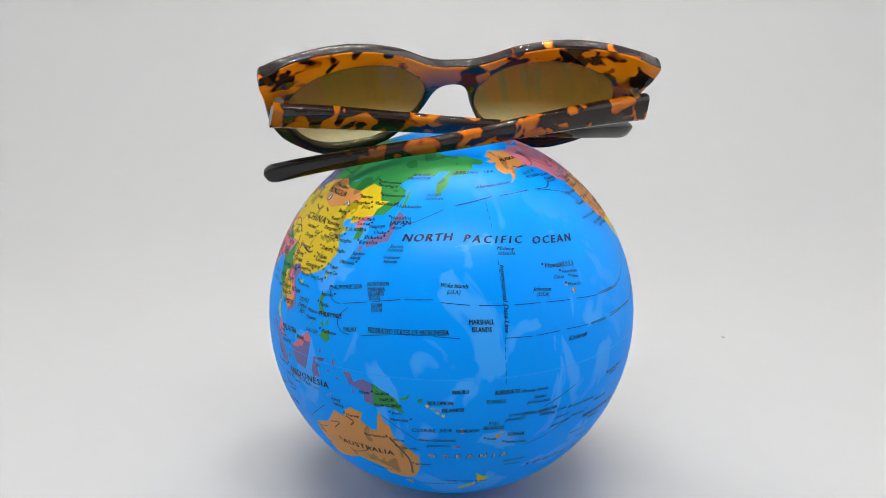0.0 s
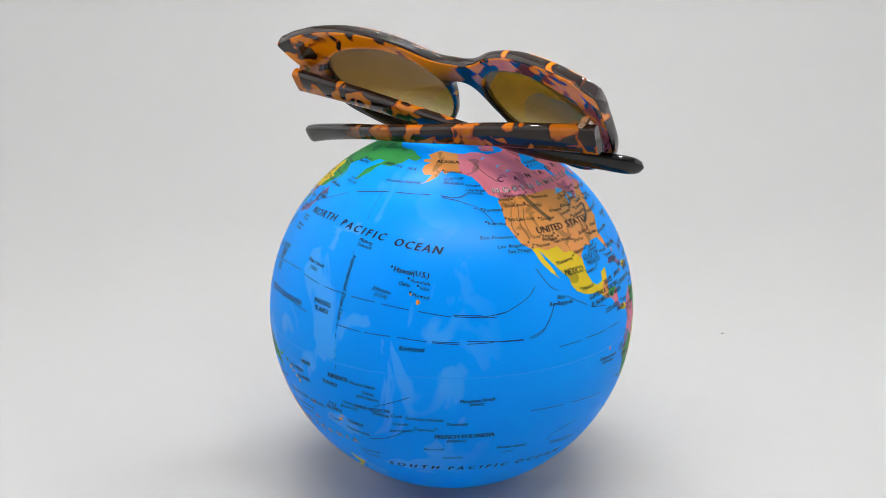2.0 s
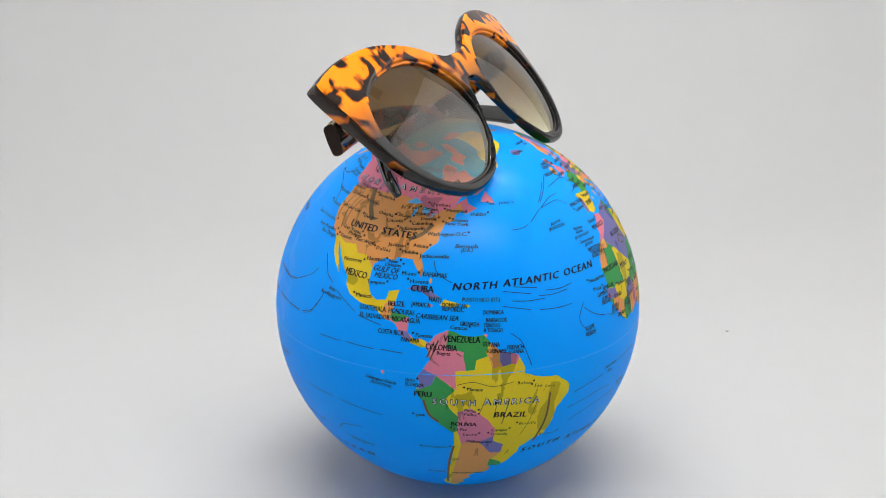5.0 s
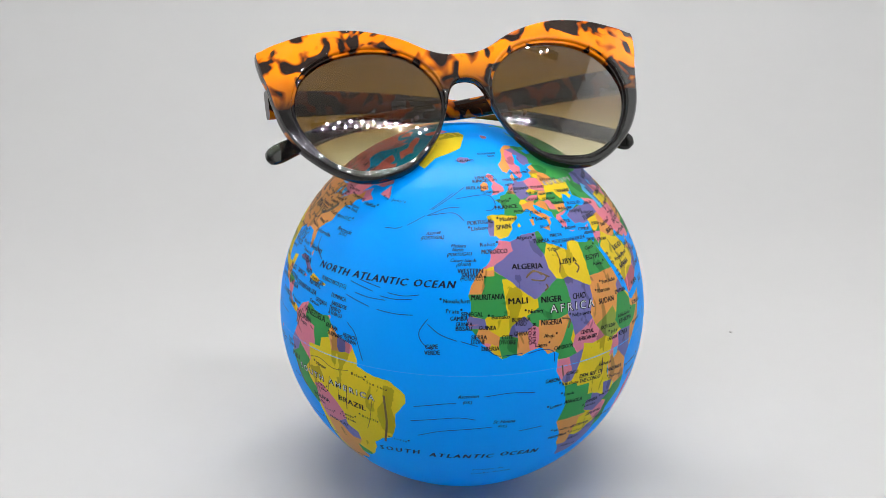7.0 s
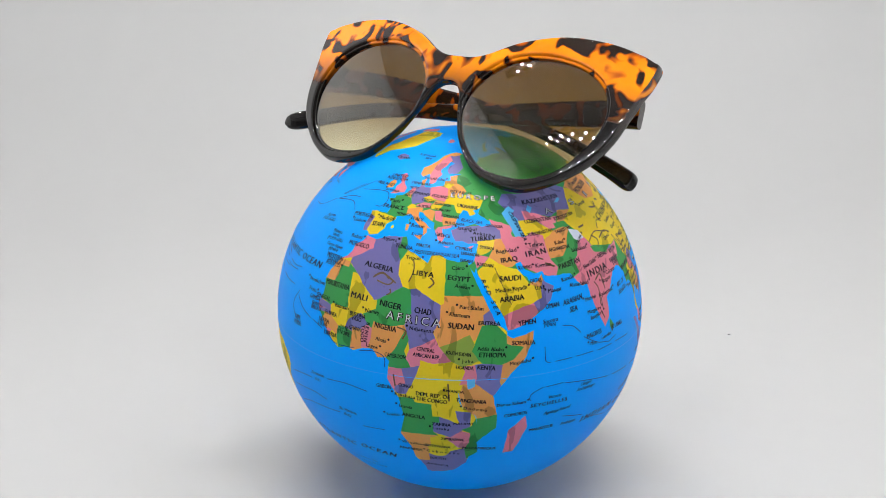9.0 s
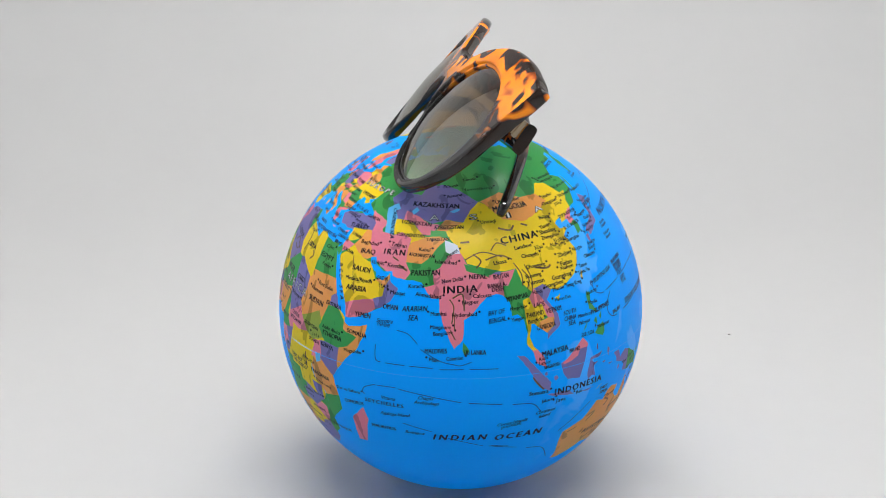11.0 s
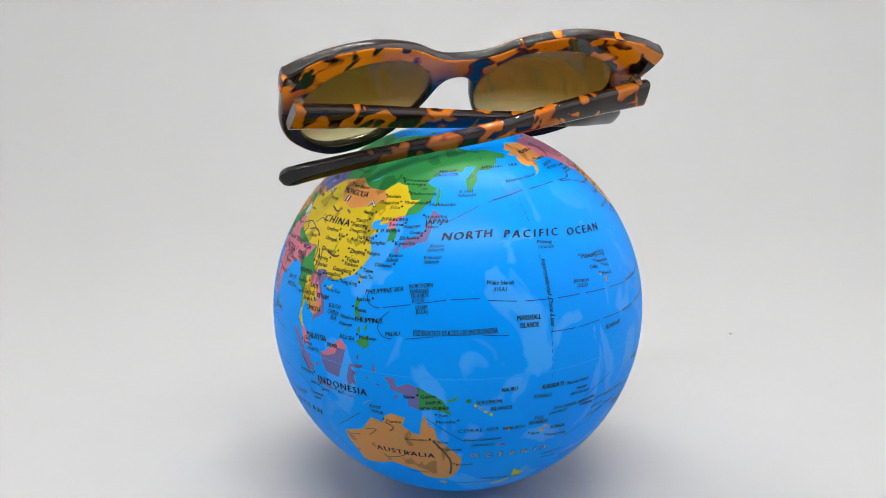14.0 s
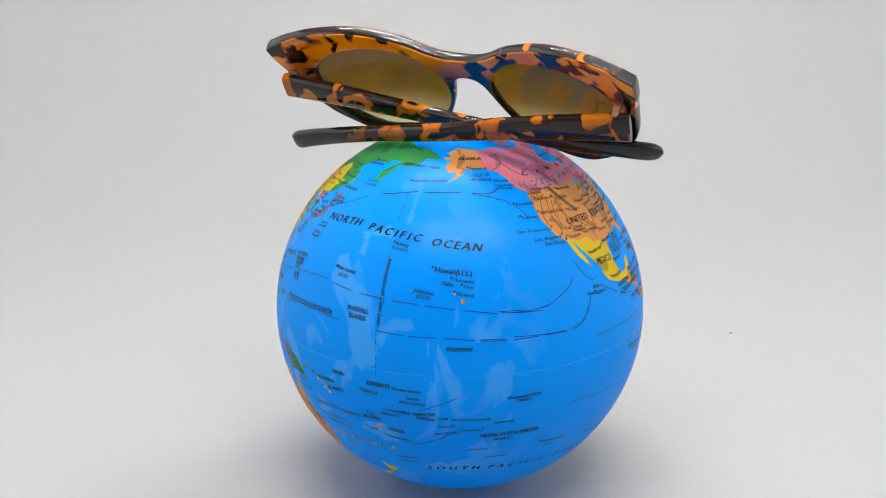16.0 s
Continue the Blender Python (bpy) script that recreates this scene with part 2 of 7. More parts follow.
def led_strip():
    """A board with two staggered rows of LEDs, facing down."""
    strip = new("led_strip")
    bm = bmesh.new()
    bmesh.ops.create_cube(bm, size=1, matrix=Matrix.Diagonal((0.66, 0.07, 0.003, 1)))
    bmesh.ops.bevel(bm, geom=bm.edges[:], offset=0.0008, segments=2, affect="EDGES")
    part("board", bm, STRIP_BOARD, strip, smooth=False)
    bm = bmesh.new()
    bmesh.ops.create_cone(bm, cap_ends=True, segments=16, radius1=0.0037, radius2=0.0041, depth=0.0016)
    led = finish(bm, False)
    led.materials.append(LED_GLOW)
    for row, shift in ((0, 0.0), (1, 0.029)):
        for i in range(10):
            ob = new("led", led)
            ob.parent = strip
            ob.location = (-0.275 + shift + 0.058 * i, (-0.017, 0.017)[row], -0.0025)
    return tagged(strip, "white LED strip with two staggered rows of lit diodes", "led light", "strips under the lid")


build_box()
for y in (-0.355, 0.155):
    strip = led_strip()
    strip.location = (0.022, y, 0.735)
bm = bmesh.new()
bmesh.ops.create_icosphere(bm, subdivisions=2, radius=0.0008, matrix=Matrix.Translation((0.1375, 0.1455, 0.0003)) @ Matrix.Diagonal((1.2, 0.8, 0.5, 1)))
ob = new("crumb", finish(bm))
ob.data.materials.append(SPECK)
tagged(ob, "tiny grey crumb of dirt lying on the white sweep", "speck")


# ---- the globe's printed map: outlines in degrees of longitude and latitude, taken from an atlas ----
INKS = {"sea": None, "yellow": (0.90, 0.58, 0.010), "orange": (0.88, 0.31, 0.055), "green": (0.045, 0.30, 0.05), "pink": (0.83, 0.19, 0.22),
        "violet": (0.185, 0.145, 0.33), "olive": (0.30, 0.36, 0.04), "white": (0.75, 0.75, 0.75), "lake": (0.10, 0.45, 0.72)}
LANDS, LAKES, COUNTRIES = [], [], []


def pairs(*v):
    return [(v[i], v[i + 1]) for i in range(0, len(v), 2)]


def land(ink, *arcs):
    """A coast, closed; ink: what it has where no country is drawn."""
    ring = [p for arc in arcs for p in arc]
    LANDS.append((ink, ring))


def isle(ink, lon, lat, wide, high=None):
    high = high or wide
    LANDS.append((ink, [(lon + wide * math.cos(a) * (1 + 0.25 * math.sin(3 * a + lon)), lat + high * math.sin(a)) for a in [k * math.pi / 4 for k in range(8)]]))


def lake(*v):
    LAKES.append(("lake", pairs(*v)))


def country(ink, *v):
    COUNTRIES.append((ink, pairs(*v)))


africa_east = pairs(-6, 35.8, -2, 35.1, 3, 36.8, 10, 37.3, 11, 35, 10.2, 34, 15, 32.3, 19, 30.3, 20, 32.5, 23, 32.8, 25, 31.7, 29, 30.9, 32, 31.3, 32.6, 30,
                    34, 27, 35.5, 24, 37.3, 20.5, 38.5, 18, 40, 15, 43.2, 12.4, 43.2, 11.4, 45, 10.5, 51.2, 11.9, 50.8, 9.5, 48, 4.5, 45, 2, 41.5, -1.8,
                    39.2, -4.8, 39.5, -7, 40.6, -10.8, 40.6, -15, 36.8, -18, 35, -20, 35.5, -24, 32.8, -26, 32, -29, 28, -33, 25, -34, 20, -34.8)
africa_west = pairs(18.3, -34, 18, -31.5, 15.2, -27, 14.4, -22.5, 11.8, -18, 13.6, -12, 12.2, -6, 9, -1, 9.7, 3.8, 8.5, 4.6, 6, 4.3, 4.3, 6.3, 1, 5.9, -2, 4.8,
                    -4, 5.2, -7.6, 4.4, -10, 6, -13.3, 8.8, -15, 11, -16.7, 12.5, -17.4, 14.7, -16.3, 17, -16.3, 19.5, -17, 21, -16, 23.8, -14.5, 26,
                    -13, 27.8, -11, 28.8, -9.7, 30.2, -9.3, 32.5, -6.8, 34)
land("yellow", africa_east, africa_west)

levant_balkans = pairs(32.6, 30.2, 34.3, 31.3, 35, 33, 36, 36, 34, 36.2, 32.5, 36.1, 30.6, 36.8, 28, 36.8, 26.8, 38.5, 26.2, 40, 29, 41, 31.5, 41.2, 35, 42, 38, 41,
                       41.5, 41.5, 41.5, 42.5, 39, 44, 37, 45.2, 38, 46.8, 39, 47.2, 35, 46.3, 36, 45.2, 33.5, 44.5, 32.8, 46, 30.8, 46.5, 28.8, 44.5,
                       27.8, 42.5, 28, 41.5, 26, 40.8, 23.8, 40.3, 22.8, 40.4, 23, 39, 24, 38, 23, 36.5, 21.5, 37, 21, 38.5, 19.4, 40.5, 19.5, 42, 16, 43.5)
west_europe = pairs(14, 45, 12.3, 45.3, 12.4, 44, 14, 42.5, 16, 41.8, 18.4, 40.2, 17, 40.4, 17, 39, 15.8, 38, 15.6, 40, 12.3, 41.8, 10.3, 43.5, 8.8, 44.4, 6, 43.1,
                    3.2, 43.1, 3.2, 41.9, 0, 40, 0, 38.7, -2, 36.8, -5.5, 36, -6.5, 37, -8.9, 37, -9.4, 38.8, -8.8, 41.5, -9.2, 43.2, -5.8, 43.6, -1.8, 43.4,
                    -1.2, 45, -2.3, 47.2, -4.7, 48.4, -1.6, 48.7, -1.7, 49.7, 1.5, 50.2, 4, 51.8, 5, 53.3, 8.5, 53.8, 8.2, 56.5, 10.5, 57.6, 10.2, 55.5)
baltic_norway = pairs(11, 54, 14, 54, 18.5, 54.7, 21, 55.3, 21.2, 57, 24, 57.2, 23.7, 59, 28, 59.6, 30, 60, 25, 60.3, 22.5, 60, 21.3, 61.5, 22, 63.5, 25.3, 65,
                      22.3, 65.8, 20.5, 63.8, 17.2, 62, 17.2, 60.7, 18.7, 59.8, 16.6, 58, 16, 56.2, 14.2, 55.4, 12.8, 55.5, 11.3, 59, 10.5, 59.5, 7.5, 58,
                      5.3, 59, 5, 62, 9, 63.7, 12.5, 66, 15, 68.5, 19.5, 70, 25.7, 71, 31, 70.2, 41, 67.5, 40, 66.3, 34.8, 66.6, 35, 64.3, 38, 64)
siberia = pairs(40.5, 64.8, 43.5, 66.2, 44, 68.2, 48, 67.6, 54, 68.5, 60, 69.2, 67, 68.8, 67, 71.5, 70, 73, 73, 71.5, 73, 68, 75, 70, 76, 72, 81, 72.5, 81, 73.7,
                87, 75, 95, 76.2, 104, 77.7, 112, 76.5, 113, 74, 119, 73, 127, 73.2, 129.5, 71, 135, 71.5, 140, 72.5, 150, 71.5, 160, 69.8, 170, 69.6, 177, 69.6,
                181, 68.5, 189.9, 66.2, 187, 64.4, 180, 65, 178, 62.6, 171, 60, 164, 59.9, 162, 58, 162, 56, 158, 52, 156.8, 51, 155.6, 56)
far_east = pairs(163, 61.8, 156, 61.5, 154, 59.5, 149, 59.5, 142, 59.2, 135.5, 54.7, 141, 52.8, 140.5, 49, 138, 46.5, 135, 43.5, 132, 43, 130, 42.3, 127.5, 39.8,
                 129.3, 37, 129, 35.2, 126.4, 34.4, 126.6, 37, 125, 38, 125, 39.5, 121.3, 38.9, 121.8, 40.8, 118, 39.1, 119, 37.3, 122.5, 37.2, 119.4, 35, 120.8, 33,
                 121.8, 31.2, 121.8, 29.5, 120, 26.5, 118, 24.3, 114, 22.3, 110.4, 21.2, 108, 21.6, 105.8, 19, 108.9, 15, 109.3, 12, 107, 10.4)
indochina_india = pairs(104.8, 8.7, 105, 10.3, 102.5, 12, 100.9, 13.4, 100, 13.3, 99.3, 10, 100.4, 7.3, 103.4, 4.5, 104.2, 1.3, 101.3, 2.8, 100.3, 5.8, 98.3, 8.2,
                        98.7, 11, 97.7, 15, 96, 16.3, 94.3, 16, 94, 19.5, 92, 21.5, 90, 22, 87, 21.3, 85, 19.6, 82.3, 16.6, 80.2, 15.5, 80.2, 13, 79.8, 10.3,
                        78.2, 8.8, 77.5, 8, 76.3, 10, 74.8, 13, 73, 17.5, 72.8, 21, 70.5, 20.8, 69, 22.2, 67, 24.8, 61.5, 25.1, 57.3, 25.7, 56.8, 27, 54, 26.6)
arabia = pairs(51, 28, 50, 30.2, 48, 29.8, 48.6, 28, 50.2, 26.5, 51.2, 26, 51.6, 24.8, 54, 24.1, 56.3, 26.2, 57, 24, 59.8, 22.5, 57.8, 19, 55, 17, 52, 15.6,
               48.7, 14, 45, 12.8, 43.5, 12.7, 42.8, 15.5, 40.8, 19, 39, 21.5, 37, 25, 35, 28, 34.9, 29.5, 34.2, 27.9, 32.7, 29.7)
land("green", levant_balkans, west_europe, baltic_norway, siberia, far_east, indochina_india, arabia)

america_north = pairs(-168, 65.6, -162, 66.5, -166.5, 68.3, -157, 71.3, -150, 70.5, -141, 69.7, -135, 69.3, -128, 70.2, -120, 69.5, -115, 68.2, -108, 68, -100, 68,
                      -95, 68.5, -94, 71.5, -88, 68.5, -82, 69.5, -82, 67, -87, 64.2, -94, 61, -94.5, 58.8, -92.5, 57, -88, 56.5, -82.3, 55.2, -82, 53, -79, 51.3,
                      -79, 54.5, -76.8, 57, -78.3, 59, -77.5, 62.4, -73, 62, -69.5, 61, -69.5, 58.8, -65, 60, -62, 57.5, -57.5, 54.5, -55.7, 52.3, -60, 50.2)
america_east = pairs(-66.5, 50.2, -70, 47, -65, 49, -64.5, 47, -61, 45.5, -66, 43.6, -67, 44.8, -70, 43.6, -70.5, 42, -70, 41.7, -74, 40.6, -75.5, 38, -76, 35.2,
                     -78.5, 33.8, -81.3, 31.3, -80.1, 27, -80.6, 25.2, -82.7, 28, -84, 30, -89.5, 30.2, -90, 29.2, -94, 29.5, -97.2, 27.5, -97.7, 22.5, -96, 19.2,
                     -94, 18.2, -91, 18.6, -90.3, 21, -87, 21.5, -88, 18, -88.5, 15.9, -83.2, 15, -83.7, 11, -81.5, 9, -79.6, 9.5, -77.3, 8.5)
america_west = pairs(-78, 7.3, -80.2, 7.4, -82.8, 8.2, -85.7, 10, -87.5, 12.8, -91.5, 14, -94.5, 16.2, -99, 16.7, -103.5, 18.3, -105.5, 20.4, -105.8, 22.5, -109.3, 25.8,
                     -112.5, 29.5, -114.7, 31.7, -113.2, 29, -110.6, 25, -109.6, 23, -112.2, 25.2, -115, 28.5, -117.1, 32.5, -120.6, 34.6, -122.4, 37.5, -124.3, 40.4,
                     -124, 46.2, -124.6, 48.3, -123, 49, -128, 51, -130.5, 54.8, -134, 58.2, -139.8, 59.6, -146, 60.8, -150, 59.4, -152, 61, -154, 58.5, -158.5, 56)
alaska = pairs(-163.5, 54.7, -160, 56, -157.5, 58.8, -162, 58.7, -165, 60.8, -164.5, 63, -161, 64.5, -166, 64.5)
land("pink", america_north, america_east, america_west, alaska)

land("yellow", pairs(-77.3, 8.5, -75.5, 10.5, -72, 12, -70, 11.6, -68, 10.6, -64, 10.3, -61.8, 10.6, -60, 8.5, -57, 6, -52, 4.8, -50, 1, -50, -0.7, -44.5, -2.5, -40, -2.9,
                     -37, -4.8, -35, -6.5, -35, -9, -38.5, -13, -39, -17.5, -41, -22, -45, -23.5, -48.5, -26, -48.8, -28.5, -52, -33, -54.5, -34.8, -58, -34.2),
     pairs(-57, -36.5, -58.5, -38.5, -62, -39, -65, -41, -63.8, -42.7, -67.3, -46, -65.8, -48, -69, -51, -68.4, -53, -71.5, -53.8, -75, -50, -75.5, -46.5, -73, -42,
           -73.5, -38, -71.5, -32, -70.5, -25, -70.3, -18.4, -76, -14, -79.5, -7.5, -81.2, -5, -80, -2.8, -80.8, -1, -78.8, 1.5, -77, 4, -78, 7.3))
land("orange", pairs(114, -22, 114, -26, 115.7, -32, 115, -34.3, 118, -35, 123.5, -33.9, 129, -31.6, 134, -33, 138, -34.5, 140, -37.8, 144, -38.5, 147, -38.8,
                     150, -37.3, 153, -31, 153.2, -26, 149.5, -22, 146, -18.9, 145.3, -15, 143.5, -14, 142.5, -10.8, 141.6, -13, 140.8, -17.5, 139, -17.3,
                     135.7, -15, 136.8, -12.2, 132.6, -11.4, 130.6, -12.5, 129.5, -15, 126, -14, 123.5, -17, 121.5, -19.2, 117, -20.7))
land("yellow", pairs(-73, 78.3, -60, 82, -32, 83.5, -18, 81, -20, 76, -22, 71.5, -32, 68, -40, 65.3, -43.3, 60, -48, 61, -53, 66.5, -51, 70, -56, 73.5, -60, 76))
land("pink", pairs(-62, 66.3, -68, 68.5, -72, 71.5, -80, 73.7, -88, 73.5, -80, 70, -73, 68, -74, 64.5, -65, 62, -65, 64.5))
land("pink", pairs(-117, 70, -105, 69, -100, 72, -110, 73, -117, 73))
land("pink", pairs(-90, 76.5, -78, 76.5, -65, 81.5, -70, 83, -90, 82))
land("pink", pairs(-59, 47.7, -53, 46.7, -53.5, 48.5, -55.8, 51.5))
land("violet", pairs(-85, 22, -82, 23.1, -80, 23.2, -74.2, 20.2, -77.5, 19.9, -81, 22))
land("yellow", pairs(-74.4, 18.4, -73, 19.9, -68.5, 18.6, -71.5, 17.8))
land("pink", pairs(-78.3, 18.4, -76.3, 18.2, -77, 17.8))
land("pink", pairs(-5.5, 50, 1.5, 51.2, 1.7, 52.8, -1.5, 55, -2, 57.6, -4, 58.6, -6, 57.5, -3, 54.5, -4.5, 53, -4, 51.5))
land("orange", pairs(-10, 51.7, -6.2, 52.2, -6, 54.5, -8, 55.2, -10, 54))
land("violet", pairs(-24, 65.5, -22, 66.4, -15, 66.3, -13.6, 65, -18.5, 63.4, -22.5, 64))
land("green", pairs(52, 71, 57, 75, 68, 77, 58, 73.5, 57, 70.7))
land("orange", pairs(12.4, 38, 15.6, 38.2, 15.1, 36.7))
land("orange", pairs(8.2, 41, 9.7, 41, 9.5, 39.1, 8.5, 39))
land("green", pairs(8.6, 42.4, 9.5, 42.9, 9.3, 41.5))
land("pink", pairs(23.6, 35.4, 26.3, 35.2, 24.8, 34.9))
land("pink", pairs(32.3, 35, 34.5, 35.6, 33.2, 34.6))
land("pink", pairs(49.3, -12, 50.4, -15.8, 47.2, -25, 44, -25.2, 44.3, -20, 44.5, -16.3))
land("green", pairs(80, 9.7, 81.8, 7.5, 80.6, 6, 79.8, 7.5))
land("violet", pairs(95.3, 5.5, 97.5, 5.2, 103.5, -1, 106, -3.2, 105.8, -5.8, 102.3, -4, 98.7, 1.7))
land("violet", pairs(105.2, -6.8, 108.5, -6.7, 112.5, -7, 114.5, -8.5, 108, -7.8))
land("violet", pairs(109, 1.5, 111.4, 2.5, 114, 4.6, 117, 7, 119, 5, 117.8, 1, 116, -4, 111.5, -3.4, 110, -1.5))
land("violet", pairs(119.5, -5.5, 119, -3, 120, 0.8, 124.8, 1.5, 124, 0.4, 120.4, 0, 121.5, -1, 123.2, -1, 121.5, -2, 122.5, -5, 121, -4.5))
land("violet", pairs(127.6, 2, 128.6, 1.2, 128, -0.8, 127.5, 0.5))
land("violet", pairs(116.8, -8.6, 119, -8.4, 122.8, -8.3, 120, -9))
land("olive", pairs(123.6, -10.2, 127, -8.4, 125, -9.2))
land("violet", pairs(128, -3, 130.5, -3.2, 129, -3.5))
land("violet", pairs(131, -0.8, 134, -0.8, 135, -3.3, 138, -1.7, 141, -2.6, 145.8, -5, 147.8, -6, 150.5, -10.5, 147, -9.3, 143.5, -8.4, 141, -9.2, 138, -8.3, 138, -5.5,
                     133, -4, 132.7, -2.8))
land("green", pairs(148.5, -5.6, 150.5, -5.5, 152.2, -4, 151.5, -5.8, 149.5, -6.4))
land("green", pairs(120.5, 16, 120.7, 18.5, 122.2, 18.4, 121.6, 15.8, 124, 12.6, 120.8, 14))
land("green", pairs(122, 7.2, 123.5, 8.6, 126, 9.5, 126.3, 6.8, 125.3, 5.8))
land("green", pairs(122, 10.5, 123.2, 11.5, 123.3, 9.3))
land("green", pairs(124.4, 11.2, 125.4, 12.4, 125.2, 10.3))
land("green", pairs(117.3, 8.5, 119.4, 11, 118.6, 9.5))
land("yellow", pairs(120.1, 23, 121.5, 25.2, 120.8, 22))
land("yellow", pairs(108.7, 19.2, 110.8, 20, 110, 18.4))
land("violet", pairs(131, 34.2, 132.8, 35.5, 136.8, 37, 139.5, 38.5, 140, 41.2, 141.5, 41.2, 141.9, 39, 140.7, 35.7, 137, 34.6, 135.7, 33.6))
land("violet", pairs(130, 33.3, 131.8, 33.5, 131.3, 31.4, 130.2, 31.3))
land("violet", pairs(132.5, 34, 134.5, 34.2, 134.2, 33.3, 132.7, 32.8))
land("violet", pairs(140, 42, 141.7, 45.4, 145.3, 43.6, 143.2, 42))
land("green", pairs(142, 46.3, 142.3, 53.8, 143.3, 52, 143.3, 49, 143, 46.6))
land("yellow", pairs(173, -34.6, 175.5, -36.7, 178.4, -37.7, 176.8, -40, 175, -41.5, 173.8, -39.3))
land("yellow", pairs(173.5, -40.8, 174, -41.9, 171, -45, 168.5, -46.6, 166.6, -45.8, 171, -42.5))
land("orange", pairs(144.8, -40.8, 148.2, -41, 147, -43.5))
for spot in (("yellow", 157, -7.5, 0.5), ("yellow", 160, -9.5, 0.7, 0.35), ("yellow", 158.5, -8.3, 0.6, 0.3), ("yellow", 161.5, -10.4, 0.5), ("green", 155, -6, 0.8, 0.6),
             ("violet", 165.5, -21.3, 1.4, 0.5), ("orange", 178, -18, 0.9, 0.6), ("orange", 179, -16.6, 0.7, 0.3), ("orange", 167, -15.5, 0.4, 0.8),
             ("orange", -155.6, 19.6, 0.7), ("orange", -158, 21.5, 0.4), ("pink", -90.8, -0.6, 0.5), ("yellow", -66.4, 18.2, 0.9, 0.35), ("orange", -77.5, 24.6, 0.4, 0.8),
             ("pink", -61.3, 10.4, 0.5), ("violet", 107.5, -2.3, 0.7), ("violet", 104.2, -0.6, 0.5), ("violet", 134.5, -6, 0.5, 0.7), ("violet", 126, -1.9, 0.7, 0.3),
             ("violet", 122.8, 3.2, 0.3, 0.9), ("yellow", 3, 39.6, 0.6), ("pink", 15, 78.5, 5, 1.5), ("green", 100, 79.5, 5, 1), ("green", 142, 75, 5, 0.7)):
    isle(*spot)

lake(47, 45, 51, 47, 53, 45.3, 51, 44.5, 53, 42.5, 53, 40, 54, 37, 50, 37.3, 49.3, 40.3, 48, 42.5)
lake(58.3, 45, 60, 46.5, 61.5, 45.5, 59.5, 43.8)
lake(-92, 46.7, -88, 48.7, -84.5, 47, -87.5, 46.5)
lake(-88, 42, -87.5, 44.5, -85.5, 45.8, -86.3, 43)
lake(-83.5, 43.8, -84, 45.8, -80, 45.2, -81.7, 43.2)
lake(-83, 41.8, -79, 42.7, -80, 43.6, -76.4, 43.8, -79, 43.2, -81, 42.3)
lake(31.8, 0.3, 34, 0.4, 34, -1.8, 32, -2.6)
lake(104, 51.6, 108, 53.5, 109.8, 55.6, 108, 52.6)
lake(74, 45.5, 78, 46.8, 79, 46.3, 76, 45.2)
lake(-116, 61, -110, 62.3, -115, 62)
lake(-124, 65.5, -118, 66.5, -121, 67)
lake(-98.5, 51, -97, 53.5, -96.5, 51)
lake(-112, 58.6, -106, 59.3, -111, 59.4)
lake(29.3, -3.5, 30.8, -8.6, 29.5, -6)
lake(34, -10, 35, -14, 34.6, -11)

# Asia
country("violet", 46.5, 48.5, 50, 51.5, 60, 50.7, 62, 54, 70, 55.3, 77, 53.8, 83, 51, 87, 49, 83, 46, 80.2, 42.3, 74, 43, 68, 41.5, 62, 43.5, 56, 45, 56, 41.5, 52.5, 42, 50.5, 44.5, 49, 46.3)
country("pink", 56, 41.5, 56, 45, 62, 43.5, 67, 41.5, 71, 41.3, 68, 38, 65, 38, 60.5, 41.3)
country("yellow", 53, 37, 52.6, 42, 57, 42, 60, 41.3, 65, 38, 66.5, 37.4, 61.2, 35.3, 57, 38)
country("orange", 71, 41, 73, 43, 80, 42.2, 77, 41, 73.6, 39.4, 70, 39.6)
country("green", 68, 37, 67.8, 39.5, 73.6, 39.4, 75, 37.3, 71.5, 36.8)
country("orange", 60.8, 34.5, 61.2, 35.3, 66.5, 37.4, 71.5, 37.8, 74.8, 37.2, 71, 34.5, 69.3, 32, 66.3, 29.8, 60.9, 29.8)
country("pink", 44.5, 39.7, 48.5, 39.3, 49, 37.5, 54, 37, 57, 38.2, 61.2, 36.5, 60.8, 34, 61, 30, 63.2, 27.2, 61.5, 25, 56, 26, 50, 29, 48, 30, 45.5, 34, 44.3, 37.2)
country("green", 61.6, 24.5, 63, 27.2, 60.9, 29.8, 66.3, 29.8, 69.3, 32, 71, 34.5, 74, 37, 77, 35.4, 75, 32.5, 72.5, 29, 70, 27.8, 71, 24.4, 67, 23.5)
country("pink", 68, 23.6, 71, 24.4, 70, 27.8, 72.5, 29, 75, 32.4, 78.5, 34.5, 81, 30.2, 88, 27, 92, 27.5, 97, 28.3, 94, 23.9, 92.3, 24, 92.5, 21, 86, 18, 81, 5, 70, 8)
country("green", 80.2, 30.2, 88.1, 27.9, 88.1, 26.4, 81, 28.3)
country("violet", 88.9, 27.2, 92, 27.9, 92, 26.8)
country("yellow", 73.6, 39.4, 80.2, 42.3, 83, 46, 87, 49, 90.5, 47.5, 96, 42.8, 105, 41.6, 112, 43.7, 119.8, 46.7, 116, 49.8, 120, 53.3, 126, 52.8, 131, 47.8, 135, 48.4, 131, 45,
        130.5, 42.5, 124, 40, 123, 36, 123, 29, 115, 20.5, 108, 20.5, 108, 21.6, 105.3, 23.2, 101.8, 21.2, 98.7, 24, 97.3, 28.3, 92, 27.9, 81.3, 30.2, 78.5, 34.3, 75, 37.3)
